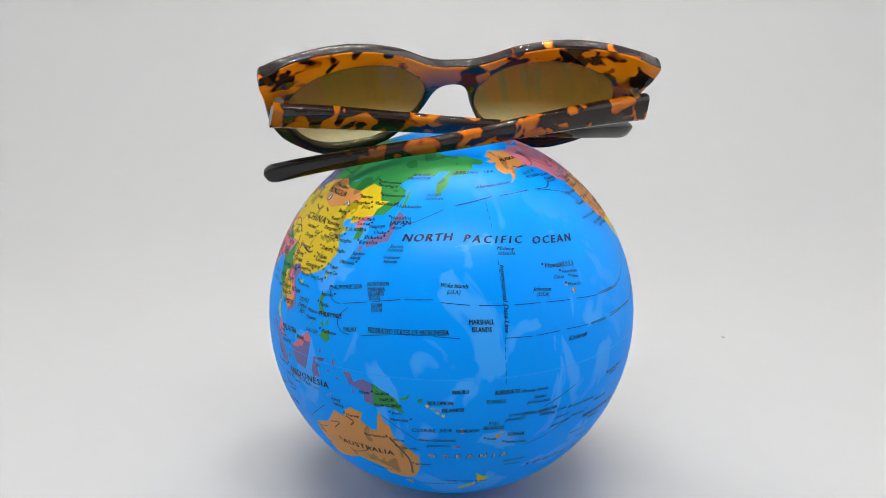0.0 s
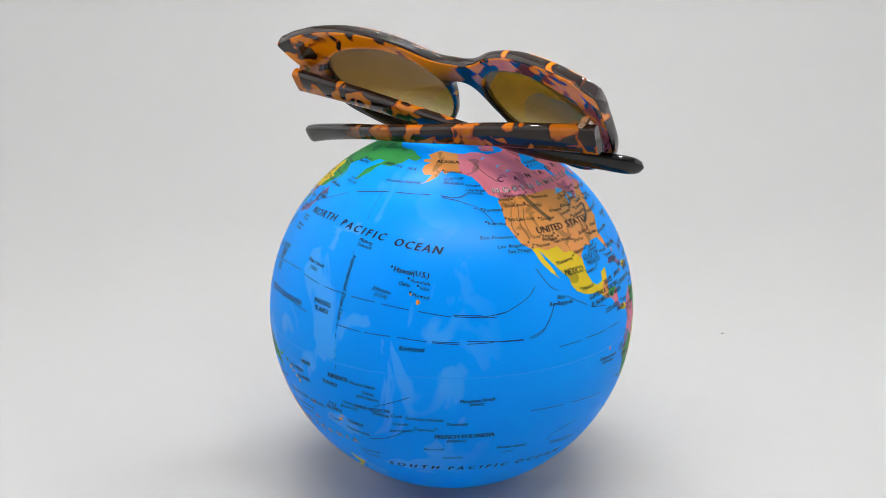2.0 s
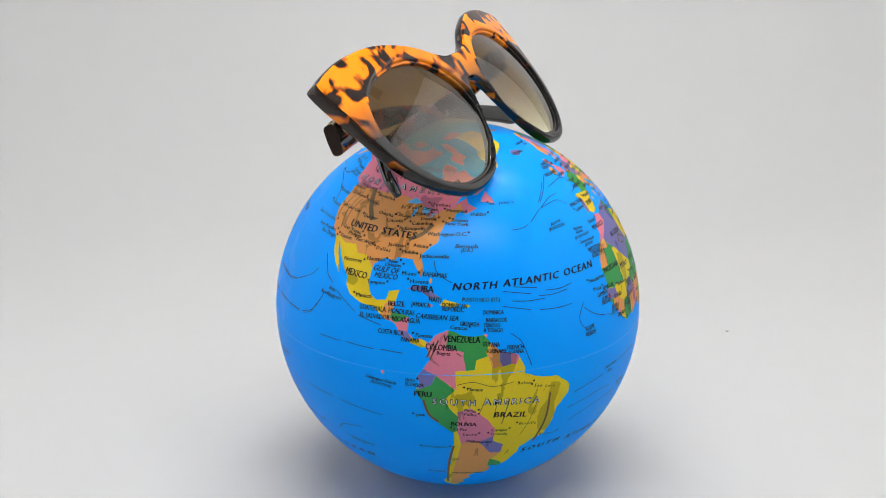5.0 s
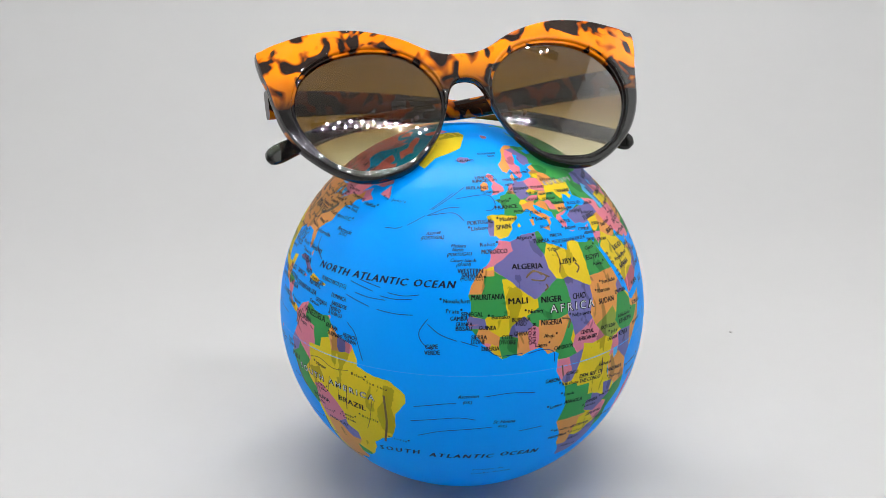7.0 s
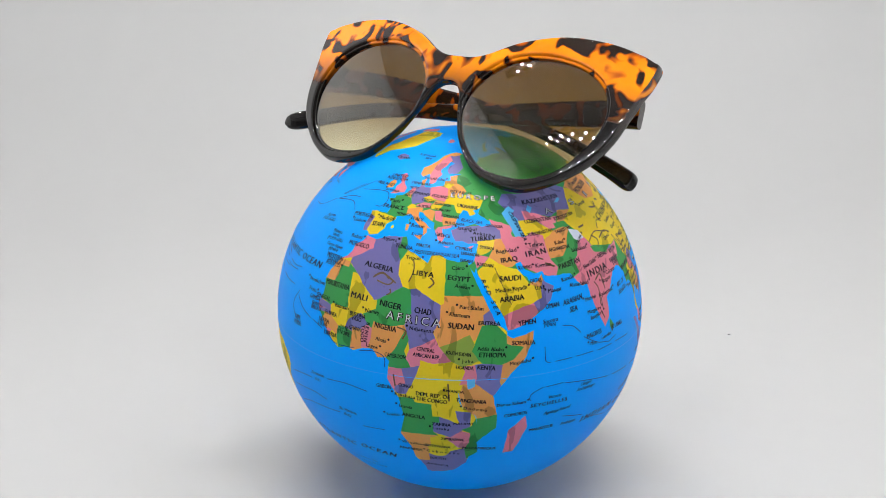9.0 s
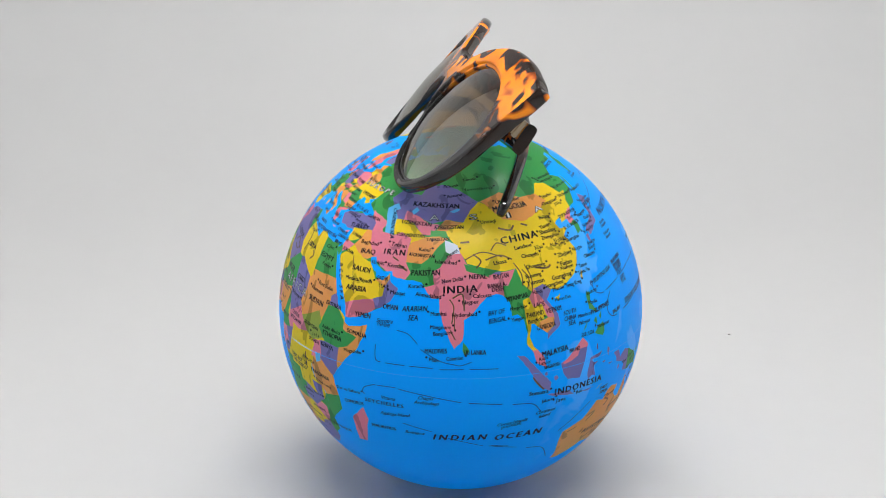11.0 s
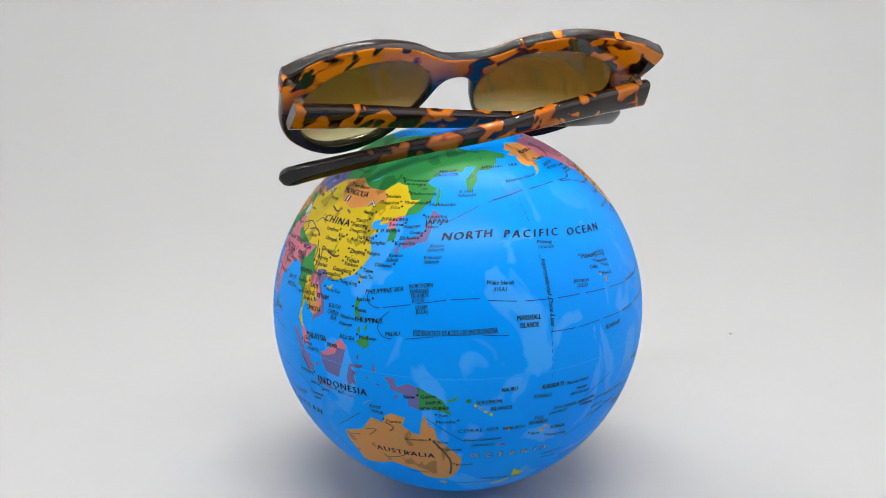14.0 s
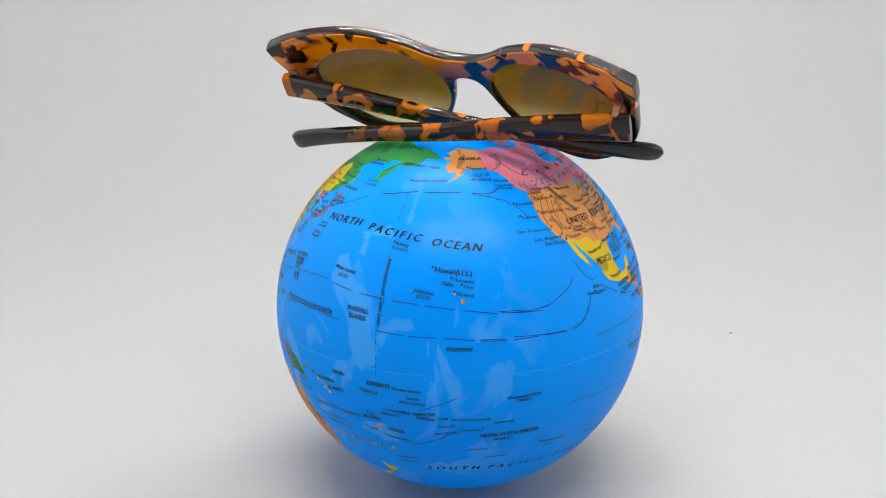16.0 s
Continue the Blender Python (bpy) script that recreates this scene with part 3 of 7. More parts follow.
country("white", 73.5, 36.8, 78, 35.4, 79, 33, 76, 32.7, 74, 33.5)
country("orange", 87.7, 49.1, 98, 52, 103, 50.3, 108, 49.4, 116, 49.8, 119.8, 46.7, 112, 43.5, 105, 41.6, 96, 42.8, 90.5, 47.4)
country("green", 92.3, 21, 94, 24, 97.3, 28.3, 98.7, 24, 101, 21.6, 98, 19.7, 98.6, 16, 99.4, 12, 98, 9.8, 97, 14, 93, 15)
country("yellow", 98, 19.7, 100.2, 20.3, 101.2, 17.6, 104, 18.2, 105.5, 15.2, 102.5, 13.5, 102.7, 11.5, 100, 12.5, 101, 7, 102.2, 6, 100, 6.4, 97.5, 8, 98.9, 11.7, 98.4, 16)
country("pink", 100.2, 20.3, 102, 22.4, 104.5, 19.6, 107.5, 15.2, 107.5, 14.3, 105.5, 14.4, 104, 18.2, 101.2, 17.6)
country("violet", 102.2, 22.4, 105.3, 23.3, 108.3, 21.4, 110.5, 14, 109.5, 11, 104.4, 8.2, 104.7, 10.4, 107.4, 12, 107.6, 15.2, 104.4, 19.6)
country("orange", 102.4, 13.5, 105.5, 14.4, 107.6, 14.3, 107.4, 12.2, 104.6, 10.4, 102.6, 11)
country("pink", 99.6, 6.4, 102.2, 6.2, 104.5, 4, 104.8, 1, 103, 1, 100, 4)
country("pink", 109.2, 2, 110, 1, 112.5, 1.5, 115, 2.5, 115.8, 4.2, 119.5, 4.2, 117, 8, 113, 6)
country("green", 141, -2, 141, -10, 152, -12, 150, -4)
country("pink", 124, 40, 128, 42.3, 130.8, 42.5, 128.3, 38.6, 125, 37.8)
country("violet", 26, 39.5, 26, 41.8, 29, 41.2, 42, 41.6, 44.7, 39.8, 44.5, 37.2, 42, 37.2, 36.2, 36.8, 36, 35.8, 30, 35.5, 27, 36.2)
country("yellow", 35.8, 36.8, 42.2, 37.2, 41, 34.4, 38.8, 33.3, 35.8, 32.7, 35.2, 34.5)
country("orange", 42.2, 37.2, 44.5, 37.2, 45.6, 34, 48.5, 30, 46.6, 29, 44.7, 29.2, 39.2, 32.1, 41, 34.4)
country("pink", 34, 31.5, 35.6, 33.4, 35.5, 29.4, 34.6, 29.5)
country("pink", 35.2, 32.8, 39.2, 32.2, 37, 30, 35, 29.2)
country("yellow", 34.6, 28, 36.9, 29.6, 39.2, 32.1, 44.7, 29.2, 48.5, 28.4, 51, 25, 51.6, 24, 55.2, 22.6, 55, 20, 52, 19, 45, 17.4, 42.7, 16.4, 38.5, 20)
country("pink", 42.4, 16.4, 45, 17.4, 52, 19, 53.3, 16.5, 49, 13, 43.2, 12.2)
country("violet", 53.2, 16.5, 52, 19, 55, 20, 55.2, 22.6, 56.4, 24.7, 58, 24.5, 61, 22, 58, 18)
country("orange", 51.5, 24, 55.2, 22.6, 56.4, 24.9, 56.2, 26.5, 53, 24.8)
country("pink", 42, 41.6, 41, 43.4, 47, 41.5, 50.5, 40.5, 48.7, 38.5, 44.7, 39.6)
# Europe
country("orange", 4, 58, 4.5, 62.5, 13, 66.5, 17, 69.8, 26, 72, 31.5, 70.5, 29, 69.2, 25, 68.7, 20.5, 69, 16, 67, 12.3, 63, 12.4, 60, 11.2, 58.8, 8, 57.5)
country("pink", 11.2, 58.8, 12.3, 63, 16, 67, 20.5, 69, 23.8, 66.5, 21.5, 65, 17.5, 61.5, 19.5, 60, 17, 56, 14, 55, 12.5, 55.5)
country("violet", 20.5, 69, 25, 68.7, 29, 69.2, 30, 66, 31.5, 62.8, 28, 60.4, 22, 59.6, 20.5, 62.5, 24, 66)
country("orange", 21, 55, 21, 57.8, 23.5, 59.6, 28, 59.5, 27.5, 57.4, 28, 56, 26, 55)
country("pink", 14.2, 54, 18.5, 55, 23, 54.3, 23.7, 52.6, 24, 50.5, 22.5, 49.2, 18.5, 49.8, 14.8, 51)
country("yellow", 20.8, 55, 21, 56.3, 26, 56, 26.5, 55, 23.5, 54)
country("orange", 23.4, 54, 28, 56, 31, 55, 32.6, 53, 30.5, 51.4, 23.6, 51.6)
country("yellow", 22.2, 48.4, 24, 51.6, 30.5, 51.4, 34, 52.2, 40, 49.6, 38.2, 47.2, 36, 44.2, 33, 44, 30, 45.4, 28.2, 45.5, 26.7, 48.2)
country("green", 20.3, 46.1, 22.5, 48, 26.8, 48.2, 28.2, 45.5, 29.8, 45, 28.6, 43.7, 22.7, 44.2)
country("orange", 22.4, 44, 28.7, 43.8, 28.1, 42, 22.9, 41.4)
country("pink", 20, 39.7, 21, 40.9, 26.4, 41.6, 26, 40.5, 24.5, 37.5, 23, 35.8, 20.5, 37.2)
country("green", 19, 42.5, 21, 42, 21, 40.8, 20, 39.6)
country("pink", 18.8, 45.9, 21.5, 46, 22.7, 44.2, 22.4, 42.4, 19.4, 43)
country("orange", 13.4, 45.4, 16.5, 46.5, 18.9, 45.8, 18.5, 42.5, 14.5, 44.5)
country("yellow", 16.1, 46.8, 17.2, 48, 22.5, 48.3, 20.3, 46.1)
country("orange", 17, 48, 18.8, 49.6, 22.5, 49.1, 22, 48.3)
country("yellow", 12.2, 50.3, 14.8, 51, 18.7, 49.6, 15, 48.8)
country("pink", 9.6, 47.3, 13, 48.5, 17, 48.4, 16, 46.8, 12, 46.7)
country("orange", 6.8, 45.8, 10.5, 46.7, 13.5, 46.5, 13.4, 45.2, 13, 43.6, 19, 40.2, 16, 37.4, 10, 42, 8, 43.6, 7, 44)
country("violet", 6.2, 51.8, 7, 53.8, 9, 55, 14.2, 54, 14.9, 51, 12.2, 50.3, 13.2, 48.6, 7.8, 47.6, 6.5, 49.4)
country("orange", 8, 55, 8, 58, 11, 58, 12.6, 55)
country("pink", 3.3, 51.5, 5, 53.7, 7, 53.4, 6, 50.8)
country("orange", 2.6, 51.1, 5.8, 51, 6.2, 49.6, 4.2, 50)
country("yellow", 6.1, 46.3, 7.6, 47.6, 9.6, 47.4, 10.3, 46.5, 7.2, 45.9)
country("yellow", -9.5, 43.9, 3.3, 42.5, 3.5, 41.5, 0, 36.5, -5.6, 35.9, -7.4, 37, -7, 41.8, -9, 42)
country("violet", -9.6, 42, -8.9, 42.1, -6.4, 41.7, -7.2, 38, -7.4, 36.8, -9.6, 36.6)
# Africa
country("pink", -1.2, 35.5, -1.5, 32.5, -8.6, 28.7, -13.5, 27.6, -10, 33, -6, 36.4)
country("orange", -8.7, 27.6, -8.7, 26, -12, 26, -12, 23.4, -13, 21.4, -17.5, 20.8, -14, 27.7)
country("violet", -8.6, 28.7, -1.5, 32.5, -1.8, 36, 8.5, 37.5, 8.3, 35, 7.6, 33.5, 9.5, 30.3, 9.8, 26.5, 11.9, 23.5, 4.2, 19.2, 3.2, 19, -4.8, 25, -8.7, 27.4)
country("green", 8.5, 37.6, 11.5, 37.5, 11.4, 33.1, 9.5, 30.3, 7.6, 33.5, 8.3, 35)
country("yellow", 11.5, 33.3, 25, 33.5, 25, 20, 24, 19.5, 15, 23, 11.9, 23.5, 9.8, 26.5, 9.5, 30.3)
country("green", 25, 32.5, 34.3, 31.5, 36.5, 24, 36.9, 22, 25, 22)
country("orange", 25, 22, 37, 22, 38.5, 18, 36.5, 14.3, 34, 10.5, 24.2, 8.8, 22, 12.5, 24, 15.7, 24, 19.5, 25, 20)
country("olive", 24, 8.7, 27, 9.7, 32.5, 12, 33.9, 9.5, 33, 7.8, 35.5, 5.2, 30.8, 3.5, 27.4, 5)
country("violet", 36.5, 17, 38.6, 18.2, 43.3, 12.6, 41, 14, 36.5, 14.5)
country("green", 36, 14.3, 40, 14.4, 43, 11.5, 43, 9.3, 48, 8, 45, 5, 41.8, 3.8, 36, 4.4, 33, 7.8, 34.3, 10.6)
country("orange", 43, 11.5, 52, 12.5, 51, 8, 42, -2, 41, -1, 41, 3.2, 41.8, 4, 45, 5, 48, 8, 43, 9.3)
country("violet", 34, 4.2, 36, 4.4, 41.8, 3.8, 41, -1, 41.5, -2, 39, -5, 34, -1, 34.5, 1.2)
country("pink", 30.8, 3.5, 34, 4.2, 34.5, 1.2, 34, -1, 29.6, -1.4, 31.2, 2.2)
country("orange", 30.6, -1.1, 34, -1, 39.3, -4.8, 41, -10.5, 40.5, -10.8, 35, -11.5, 32, -9, 29.6, -6.5, 29.6, -4.4)
country("violet", 14, 23, 16, 23.4, 24, 19.5, 24, 15.7, 22, 12.5, 22.8, 11, 19, 9, 15.5, 7.6, 14.2, 12.7, 13.6, 13.7, 15.5, 17)
country("green", 4.2, 19.2, 11.9, 23.5, 14.5, 23, 15.5, 17, 13.5, 13.7, 9, 12.8, 4, 13.5, 3.6, 11.7, 2, 12.3, 0.2, 15, 4.2, 16.8)
country("yellow", -12, 14.8, -11.4, 15.6, -5.5, 15.5, -6.5, 25, -4.8, 25, 3.2, 19, 4.2, 19, 4.2, 16.8, 0.2, 15, -4.5, 12.7, -6, 10.3, -8, 10.2, -11.4, 12.4)
country("green", -17.5, 21.3, -13, 21.4, -12, 23.4, -12, 26, -8.7, 26, -8.7, 27.3, -4.8, 25, -6.5, 25, -5.5, 15.5, -11.4, 15.6, -12.3, 14.9, -17, 16.2)
country("violet", -18, 16.2, -12.2, 14.9, -11.4, 12.4, -17, 12.4, -18, 14.5)
country("pink", -17, 13.7, -13.8, 13.6, -17, 13.1)
country("orange", -15.5, 12.5, -11.4, 12.4, -8, 10.2, -8, 7.6, -10.5, 8.5, -13.5, 9, -15.5, 10.8)
country("green", -17, 12.5, -14, 12.5, -15, 10.5)
country("pink", -13.8, 9, -10.5, 8.5, -11.5, 6.5)
country("yellow", -11.6, 6.8, -10.3, 8.5, -8.4, 7.6, -7.4, 4, -10, 5)
country("green", -8.4, 7.6, -8, 10.2, -5, 10.3, -2.7, 9.5, -3.2, 4.8, -7.4, 4)
country("orange", -3.2, 4.6, -2.8, 11, 0, 11.1, 1.1, 5.7)
country("violet", -5.5, 10.4, -4.5, 12.7, -0.5, 15, 2.3, 12.3, 0.8, 11, -2.8, 11, -2.8, 9.6)
country("pink", 0.2, 11.1, 0.6, 6, 2.7, 6, 3.7, 10, 3.6, 11.7, 2.2, 12.3)
country("orange", 2.7, 6, 3.7, 10, 3.6, 11.7, 4, 13.6, 9, 12.8, 13.5, 13.7, 14.2, 12.7, 11, 7, 8.6, 4.4, 5, 4)
country("green", 8.5, 4.5, 11, 7, 14.2, 12.7, 15.2, 10, 14, 7, 16.2, 2, 9.6, 2.2)
country("pink", 15.5, 7.6, 19, 9, 22.8, 11, 24, 8.7, 27.4, 5, 22.4, 4.2, 18.6, 3.5, 16.2, 2.2, 14.5, 5)
country("pink", 9, 1, 9.8, 2.2, 13.3, 2.2, 14.4, -1.8, 11.5, -2.8, 11, -4, 8.5, -1)
country("violet", 13.3, 2.2, 18.5, 3.5, 16.2, -2, 14.5, -4.8, 12, -5, 11, -4, 11.5, -2.8, 14.4, -1.8)
country("yellow", 12.2, -5.9, 14.5, -4.8, 16.2, -2, 18.6, 3.5, 18.6, 5, 22.4, 4.2, 27.4, 5, 31.2, 2.2, 29.6, -1.4, 29.4, -4.4, 30.8, -8.3, 28.5, -9, 29.8, -13.4, 27, -12, 24, -11, 22, -11, 21.8, -7.3, 17, -7, 16.5, -5.9)
country("green", 11, -5.9, 16.5, -5.9, 17, -7, 21.8, -7.3, 22, -11, 24, -11, 24, -13, 22, -13, 22, -16.2, 23.4, -17.6, 14, -17.4, 11, -17.2)
country("violet", 22, -16.2, 22, -13, 24, -13, 24, -11, 29.8, -13.4, 28.5, -9, 33, -9.5, 33, -14, 30.3, -15.7, 27, -18)
country("pink", 25.2, -17.8, 27, -18, 30.3, -15.7, 33, -16.5, 32.7, -20, 31.3, -22.4, 29, -22, 26, -19.5)
country("green", 30.3, -15.2, 33.2, -14, 34.5, -11.5, 41, -10.5, 41, -16, 35, -20, 36, -24, 33, -26.8, 32, -26.8, 31.3, -22.4, 32.7, -20, 33, -16.5)
country("orange", 11, -17.2, 14, -17.4, 23.4, -17.6, 21, -18.5, 21, -22, 20, -22, 20, -28.5, 16.5, -28.6, 13, -24)
country("yellow", 21, -18.4, 25.2, -17.8, 29.3, -22, 27, -23.6, 25.5, -25.6, 22.6, -26, 20, -25, 20, -22, 21, -22)
country("violet", 16, -28.6, 20, -28.4, 20, -25, 22.6, -26, 25.5, -25.6, 27, -23.6, 31.3, -22.4, 32, -26.8, 33, -28, 28, -34, 20, -36, 17, -34)
# the Americas
country("orange", -170, 71, -160, 72, -141, 70.5, -141, 60.3, -137.5, 58.9, -130.5, 54.5, -145, 56, -165, 53.5, -170, 60)
country("orange", -124.9, 49, -95, 49, -90, 48, -83, 46, -82.5, 43, -79, 43, -75, 45, -70.5, 45.3, -68, 47.3, -66.8, 44.8, -69, 41, -75, 33, -79, 24.5, -85, 28.5, -97, 25.8,
        -101, 29.6, -104.5, 29.5, -106.5, 31.8, -111, 31.3, -114.8, 32.6, -118, 32.4, -125, 38)
country("yellow", -117.3, 32.5, -114.8, 32.6, -111, 31.3, -106.5, 31.8, -104.5, 29.5, -101, 29.6, -97, 25.9, -96, 22, -86, 22, -88, 18.3, -91, 17.8, -92.2, 14.4, -100, 16, -107, 20, -111, 22, -118, 30)
country("orange", -92.2, 14.4, -91, 17.8, -88.5, 17.8, -88, 15.6, -89.3, 14.3, -90, 13.4)
country("green", -89.3, 14.3, -88.4, 15.9, -83, 16, -83.2, 14.9, -87.4, 13)
country("pink", -87.6, 13, -83, 15, -83.4, 10.9, -85.8, 11)
country("violet", -86, 11.2, -83.4, 10.9, -82.5, 9.5, -82.9, 8, -86, 9.5)
country("yellow", -82.9, 8, -82.5, 9.6, -77.2, 9, -77.7, 7, -82, 6.8)
country("pink", -78, 9.2, -72, 13, -71.8, 11, -72.4, 7.4, -67.5, 6.2, -67, 1.2, -69.8, 1, -69.5, -4.2, -74, -1.5, -77.5, 0.5, -79.5, 1.4, -77, 4, -78, 7)
country("green", -71.8, 12.4, -60, 11, -60, 8.3, -61.3, 5.9, -60.7, 5, -64, 4, -64.5, 1.4, -67, 1.2, -67.5, 6.2, -72.4, 7.4)
country("orange", -60, 8.6, -57, 6.2, -57.3, 3.3, -56.5, 1.9, -59.5, 1.5, -60.8, 5)
country("violet", -57.2, 6.3, -54, 6, -54.2, 2.4, -56.5, 1.9, -57.3, 3.3)
country("pink", -54.1, 6, -51.5, 4.6, -52.6, 2.2, -54.2, 2.4)
country("violet", -81.5, 1.5, -78.8, 1.5, -75.3, -0.2, -76.5, -2.8, -80, -4.5, -81.5, -3)
country("green", -81.8, -3.5, -80, -4.5, -76.5, -2.8, -75.2, -0.2, -70, -4.2, -73, -7.3, -70.6, -11, -69, -12.5, -69.5, -17.5, -71, -18.4, -78, -16)
country("pink", -69.5, -17.5, -69, -12.5, -69.5, -11, -65.4, -9.8, -60.5, -13.7, -58, -17, -58, -19.8, -62.5, -22.2, -66.5, -22, -68, -22.8)
country("violet", -62.5, -22.2, -58, -19.8, -58, -22, -54.5, -24, -55, -27.3, -58.5, -27.2)
country("orange", -68, -22.8, -66.5, -22, -62.5, -22.2, -58.5, -27.2, -55, -27.3, -53.8, -26.5, -58, -31, -58.3, -34.5, -55, -38, -64, -55, -69, -52.2, -72.5, -50, -71.5, -42, -70, -32)
country("green", -58, -30.3, -53.5, -33, -53.3, -35.5, -58.5, -34.3)


def spherical(lon, lat, r):
    """A place on the ball; the print is a little stretched away from the equator."""
    b = radians(lat)
    a = radians(lon + LON0)
    return Vector((r * math.cos(b) * math.cos(a), r * math.cos(b) * math.sin(a), r * math.sin(b)))


def printed(lat):
    return lat + 2.5 * math.sin(2 * radians(lat))


def crinkle(ring):
    """Coast between two named places: short steps, a little off the straight line."""
    out = []
    for (x0, y0), (x1, y1) in zip(ring, ring[1:] + ring[:1]):
        k = max(1, round(math.hypot(x1 - x0, y1 - y0) / 1.3))
        for i in range(k):
            u = i / k
            x, y = x0 + (x1 - x0) * u, y0 + (y1 - y0) * u
            d = 0.0 if i == 0 else 0.3
            out.append((min(x + d * noise.noise((x * 1.3, y * 1.3, 3.0)), 189.95), y + d * noise.noise((x * 1.3, y * 1.3, 8.0))))
    return out


def inside(px, py, ring):
    hit = np.zeros(len(px), bool)
    xs, ys = np.array([p[0] for p in ring]), np.array([p[1] for p in ring])
    for x0, y0, x1, y1 in zip(xs, ys, np.roll(xs, -1), np.roll(ys, -1)):
        if y0 != y1:
            hit ^= ((y0 > py) != (y1 > py)) & (px < (x1 - x0) * (py - y0) / (y1 - y0) + x0)
    return hit


def map_ball(mats):
    """The ball's skin, cut along every coast and border and inked face by face."""
    from mathutils.geometry import delaunay_2d_cdt
    co, ed = [], []
    for i in range(0, 121):
        for j in range(1, 60):
            co.append(Vector((-170 + 3 * i, -90 + 3 * j)))
    layers = [[(ink, crinkle(r)) for ink, r in group] for group in (LANDS, COUNTRIES, LAKES)]
    for group in layers:
        for ink, ring in group:
            k = len(co)
            co += [Vector((x, max(-86.9, min(86.9, printed(y))))) for x, y in ring]
            ed += [(k + i, k + (i + 1) % len(ring)) for i in range(len(ring))]
    vs, es, fs, *_ = delaunay_2d_cdt(co, ed, [], 0, 1e-5)
    px = np.array([sum(vs[i].x for i in f) / len(f) for f in fs])
    py = np.array([sum(vs[i].y for i in f) / len(f) for f in fs])
    ink_of = np.zeros(len(fs), int)
    order = list(INKS)
    flat = [[(ink, [(x, printed(y)) for x, y in r]) for ink, r in group] for group in layers]
    dry = np.zeros(len(fs), bool)
    for ink, ring in flat[0]:
        m = inside(px, py, ring)
        dry |= m
        ink_of[m] = order.index(ink)
    mainland = np.zeros(len(fs), bool)
    for ink, ring in flat[0]:
        if len(ring) > 60 or ink == "violet":
            mainland |= inside(px, py, ring)
    for ink, ring in flat[1]:
        ink_of[inside(px, py, ring) & mainland] = order.index(ink)
    for ink, ring in flat[2]:
        ink_of[inside(px, py, ring) & dry] = order.index(ink)
    verts = [spherical(v.x, v.y, R) for v in vs]
    n0 = len(verts)
    faces = [tuple(f) for f in fs]
    inks = list(ink_of)
    ends = {s: sorted((v.x, i) for i, v in enumerate(vs) if abs(v.y - s) < 1e-3) for s in (-87.0, 87.0)}
    verts += [Vector((0, 0, -R)), Vector((0, 0, R))]
    for s, tip in ((-87.0, n0), (87.0, n0 + 1)):
        for (_, a), (_, b) in zip(ends[s], ends[s][1:]):
            faces.append((a, tip, b) if s < 0 else (a, b, tip))
            inks.append(order.index("white") if s < 0 else 0)
    me = bpy.data.meshes.new("map_skin")
    me.from_pydata(verts, [], faces)
    for m in mats:
        me.materials.append(m)
    me.polygons.foreach_set("material_index", [int(i) for i in inks])
    me.polygons.foreach_set("use_smooth", [True] * len(faces))
    me.normals_split_custom_set_from_vertices([v.normalized() for v in verts])
    return me


LON0 = 104.9
globe = new("globe")
tagged(globe, "small plastic globe printed with a coloured political world map", "globe")
tints = []
for ink, rgb in INKS.items():
    tints.append(SEA if ink == "sea" else ink_paper(ink + "_ink", rgb, patches=[c * 0.60 for c in rgb], patch_scale=125, edge=(0.585, 0.60), stretch=(1, 1, 0.5))
                 if ink not in ("lake", "white") else ink_paper(ink + "_ink", rgb))
skin = new("ball", map_ball(tints))
skin.parent = globe
tagged(skin, "glossy blue ball with countries in yellow, orange, green, pink and violet")

# seam where the two halves of the ball are welded
bm = bmesh.new()
rows = []
for k in range(144):
    a = 2 * math.pi * k / 144
    rows.append([bm.verts.new((r * math.cos(a), r * math.sin(a), z)) for r, z in ((R * 0.9995, 0.00016), (R + 0.00003, 0.00005), (R + 0.00003, -0.00005), (R * 0.9995, -0.00016))])
for a, b in zip(rows, rows[1:] + rows[:1]):
    for i in range(3):
        bm.faces.new((a[i], b[i], b[i + 1], a[i + 1]))
bmesh.ops.recalc_face_normals(bm, faces=bm.faces[:])
part("seam", bm, SEAM, globe, "fine pale weld line round the middle")

# ---- lettering and current arrows, printed on the ball ----
INK_DARK = plain("dark_navy_ink", (0.005, 0.007, 0.030), rough=0.4, shine=0.15)
INK_BLACK = plain("black_brown_ink", (0.010, 0.007, 0.008), rough=0.4, shine=0.15)
INK_BLUE = plain("blue_line_ink", (0.006, 0.03, 0.15), rough=0.4, shine=0.2)
INK_RIDGE = plain("brown_relief_ink", (0.13, 0.075, 0.03), rough=0.4, shine=0.2)
INK_WHITE = plain("white_ink", (0.62, 0.62, 0.62), rough=0.4)
OCEAN, BOLD, LAND, TOWN, SLANT, WHITE = ("ocean_lettering", INK_DARK, 0.26, 0.085), ("large_country_lettering", INK_BLACK, 0.0, 0.07), ("country_lettering", INK_BLACK, 0.0, 0.08), \
    ("town_lettering", INK_BLACK, 0.0, 0.06), ("sea_lettering", INK_DARK, 0.28, 0.06), ("continent_lettering", INK_WHITE, 0.0, 0.0)
TYPE = bpy.data.curves.new("type", "FONT")
TYPE.size, TYPE.resolution_u = 1.0, 2
TYPE_OB = new("type", TYPE)
SHAPES, PRINT = {}, {}


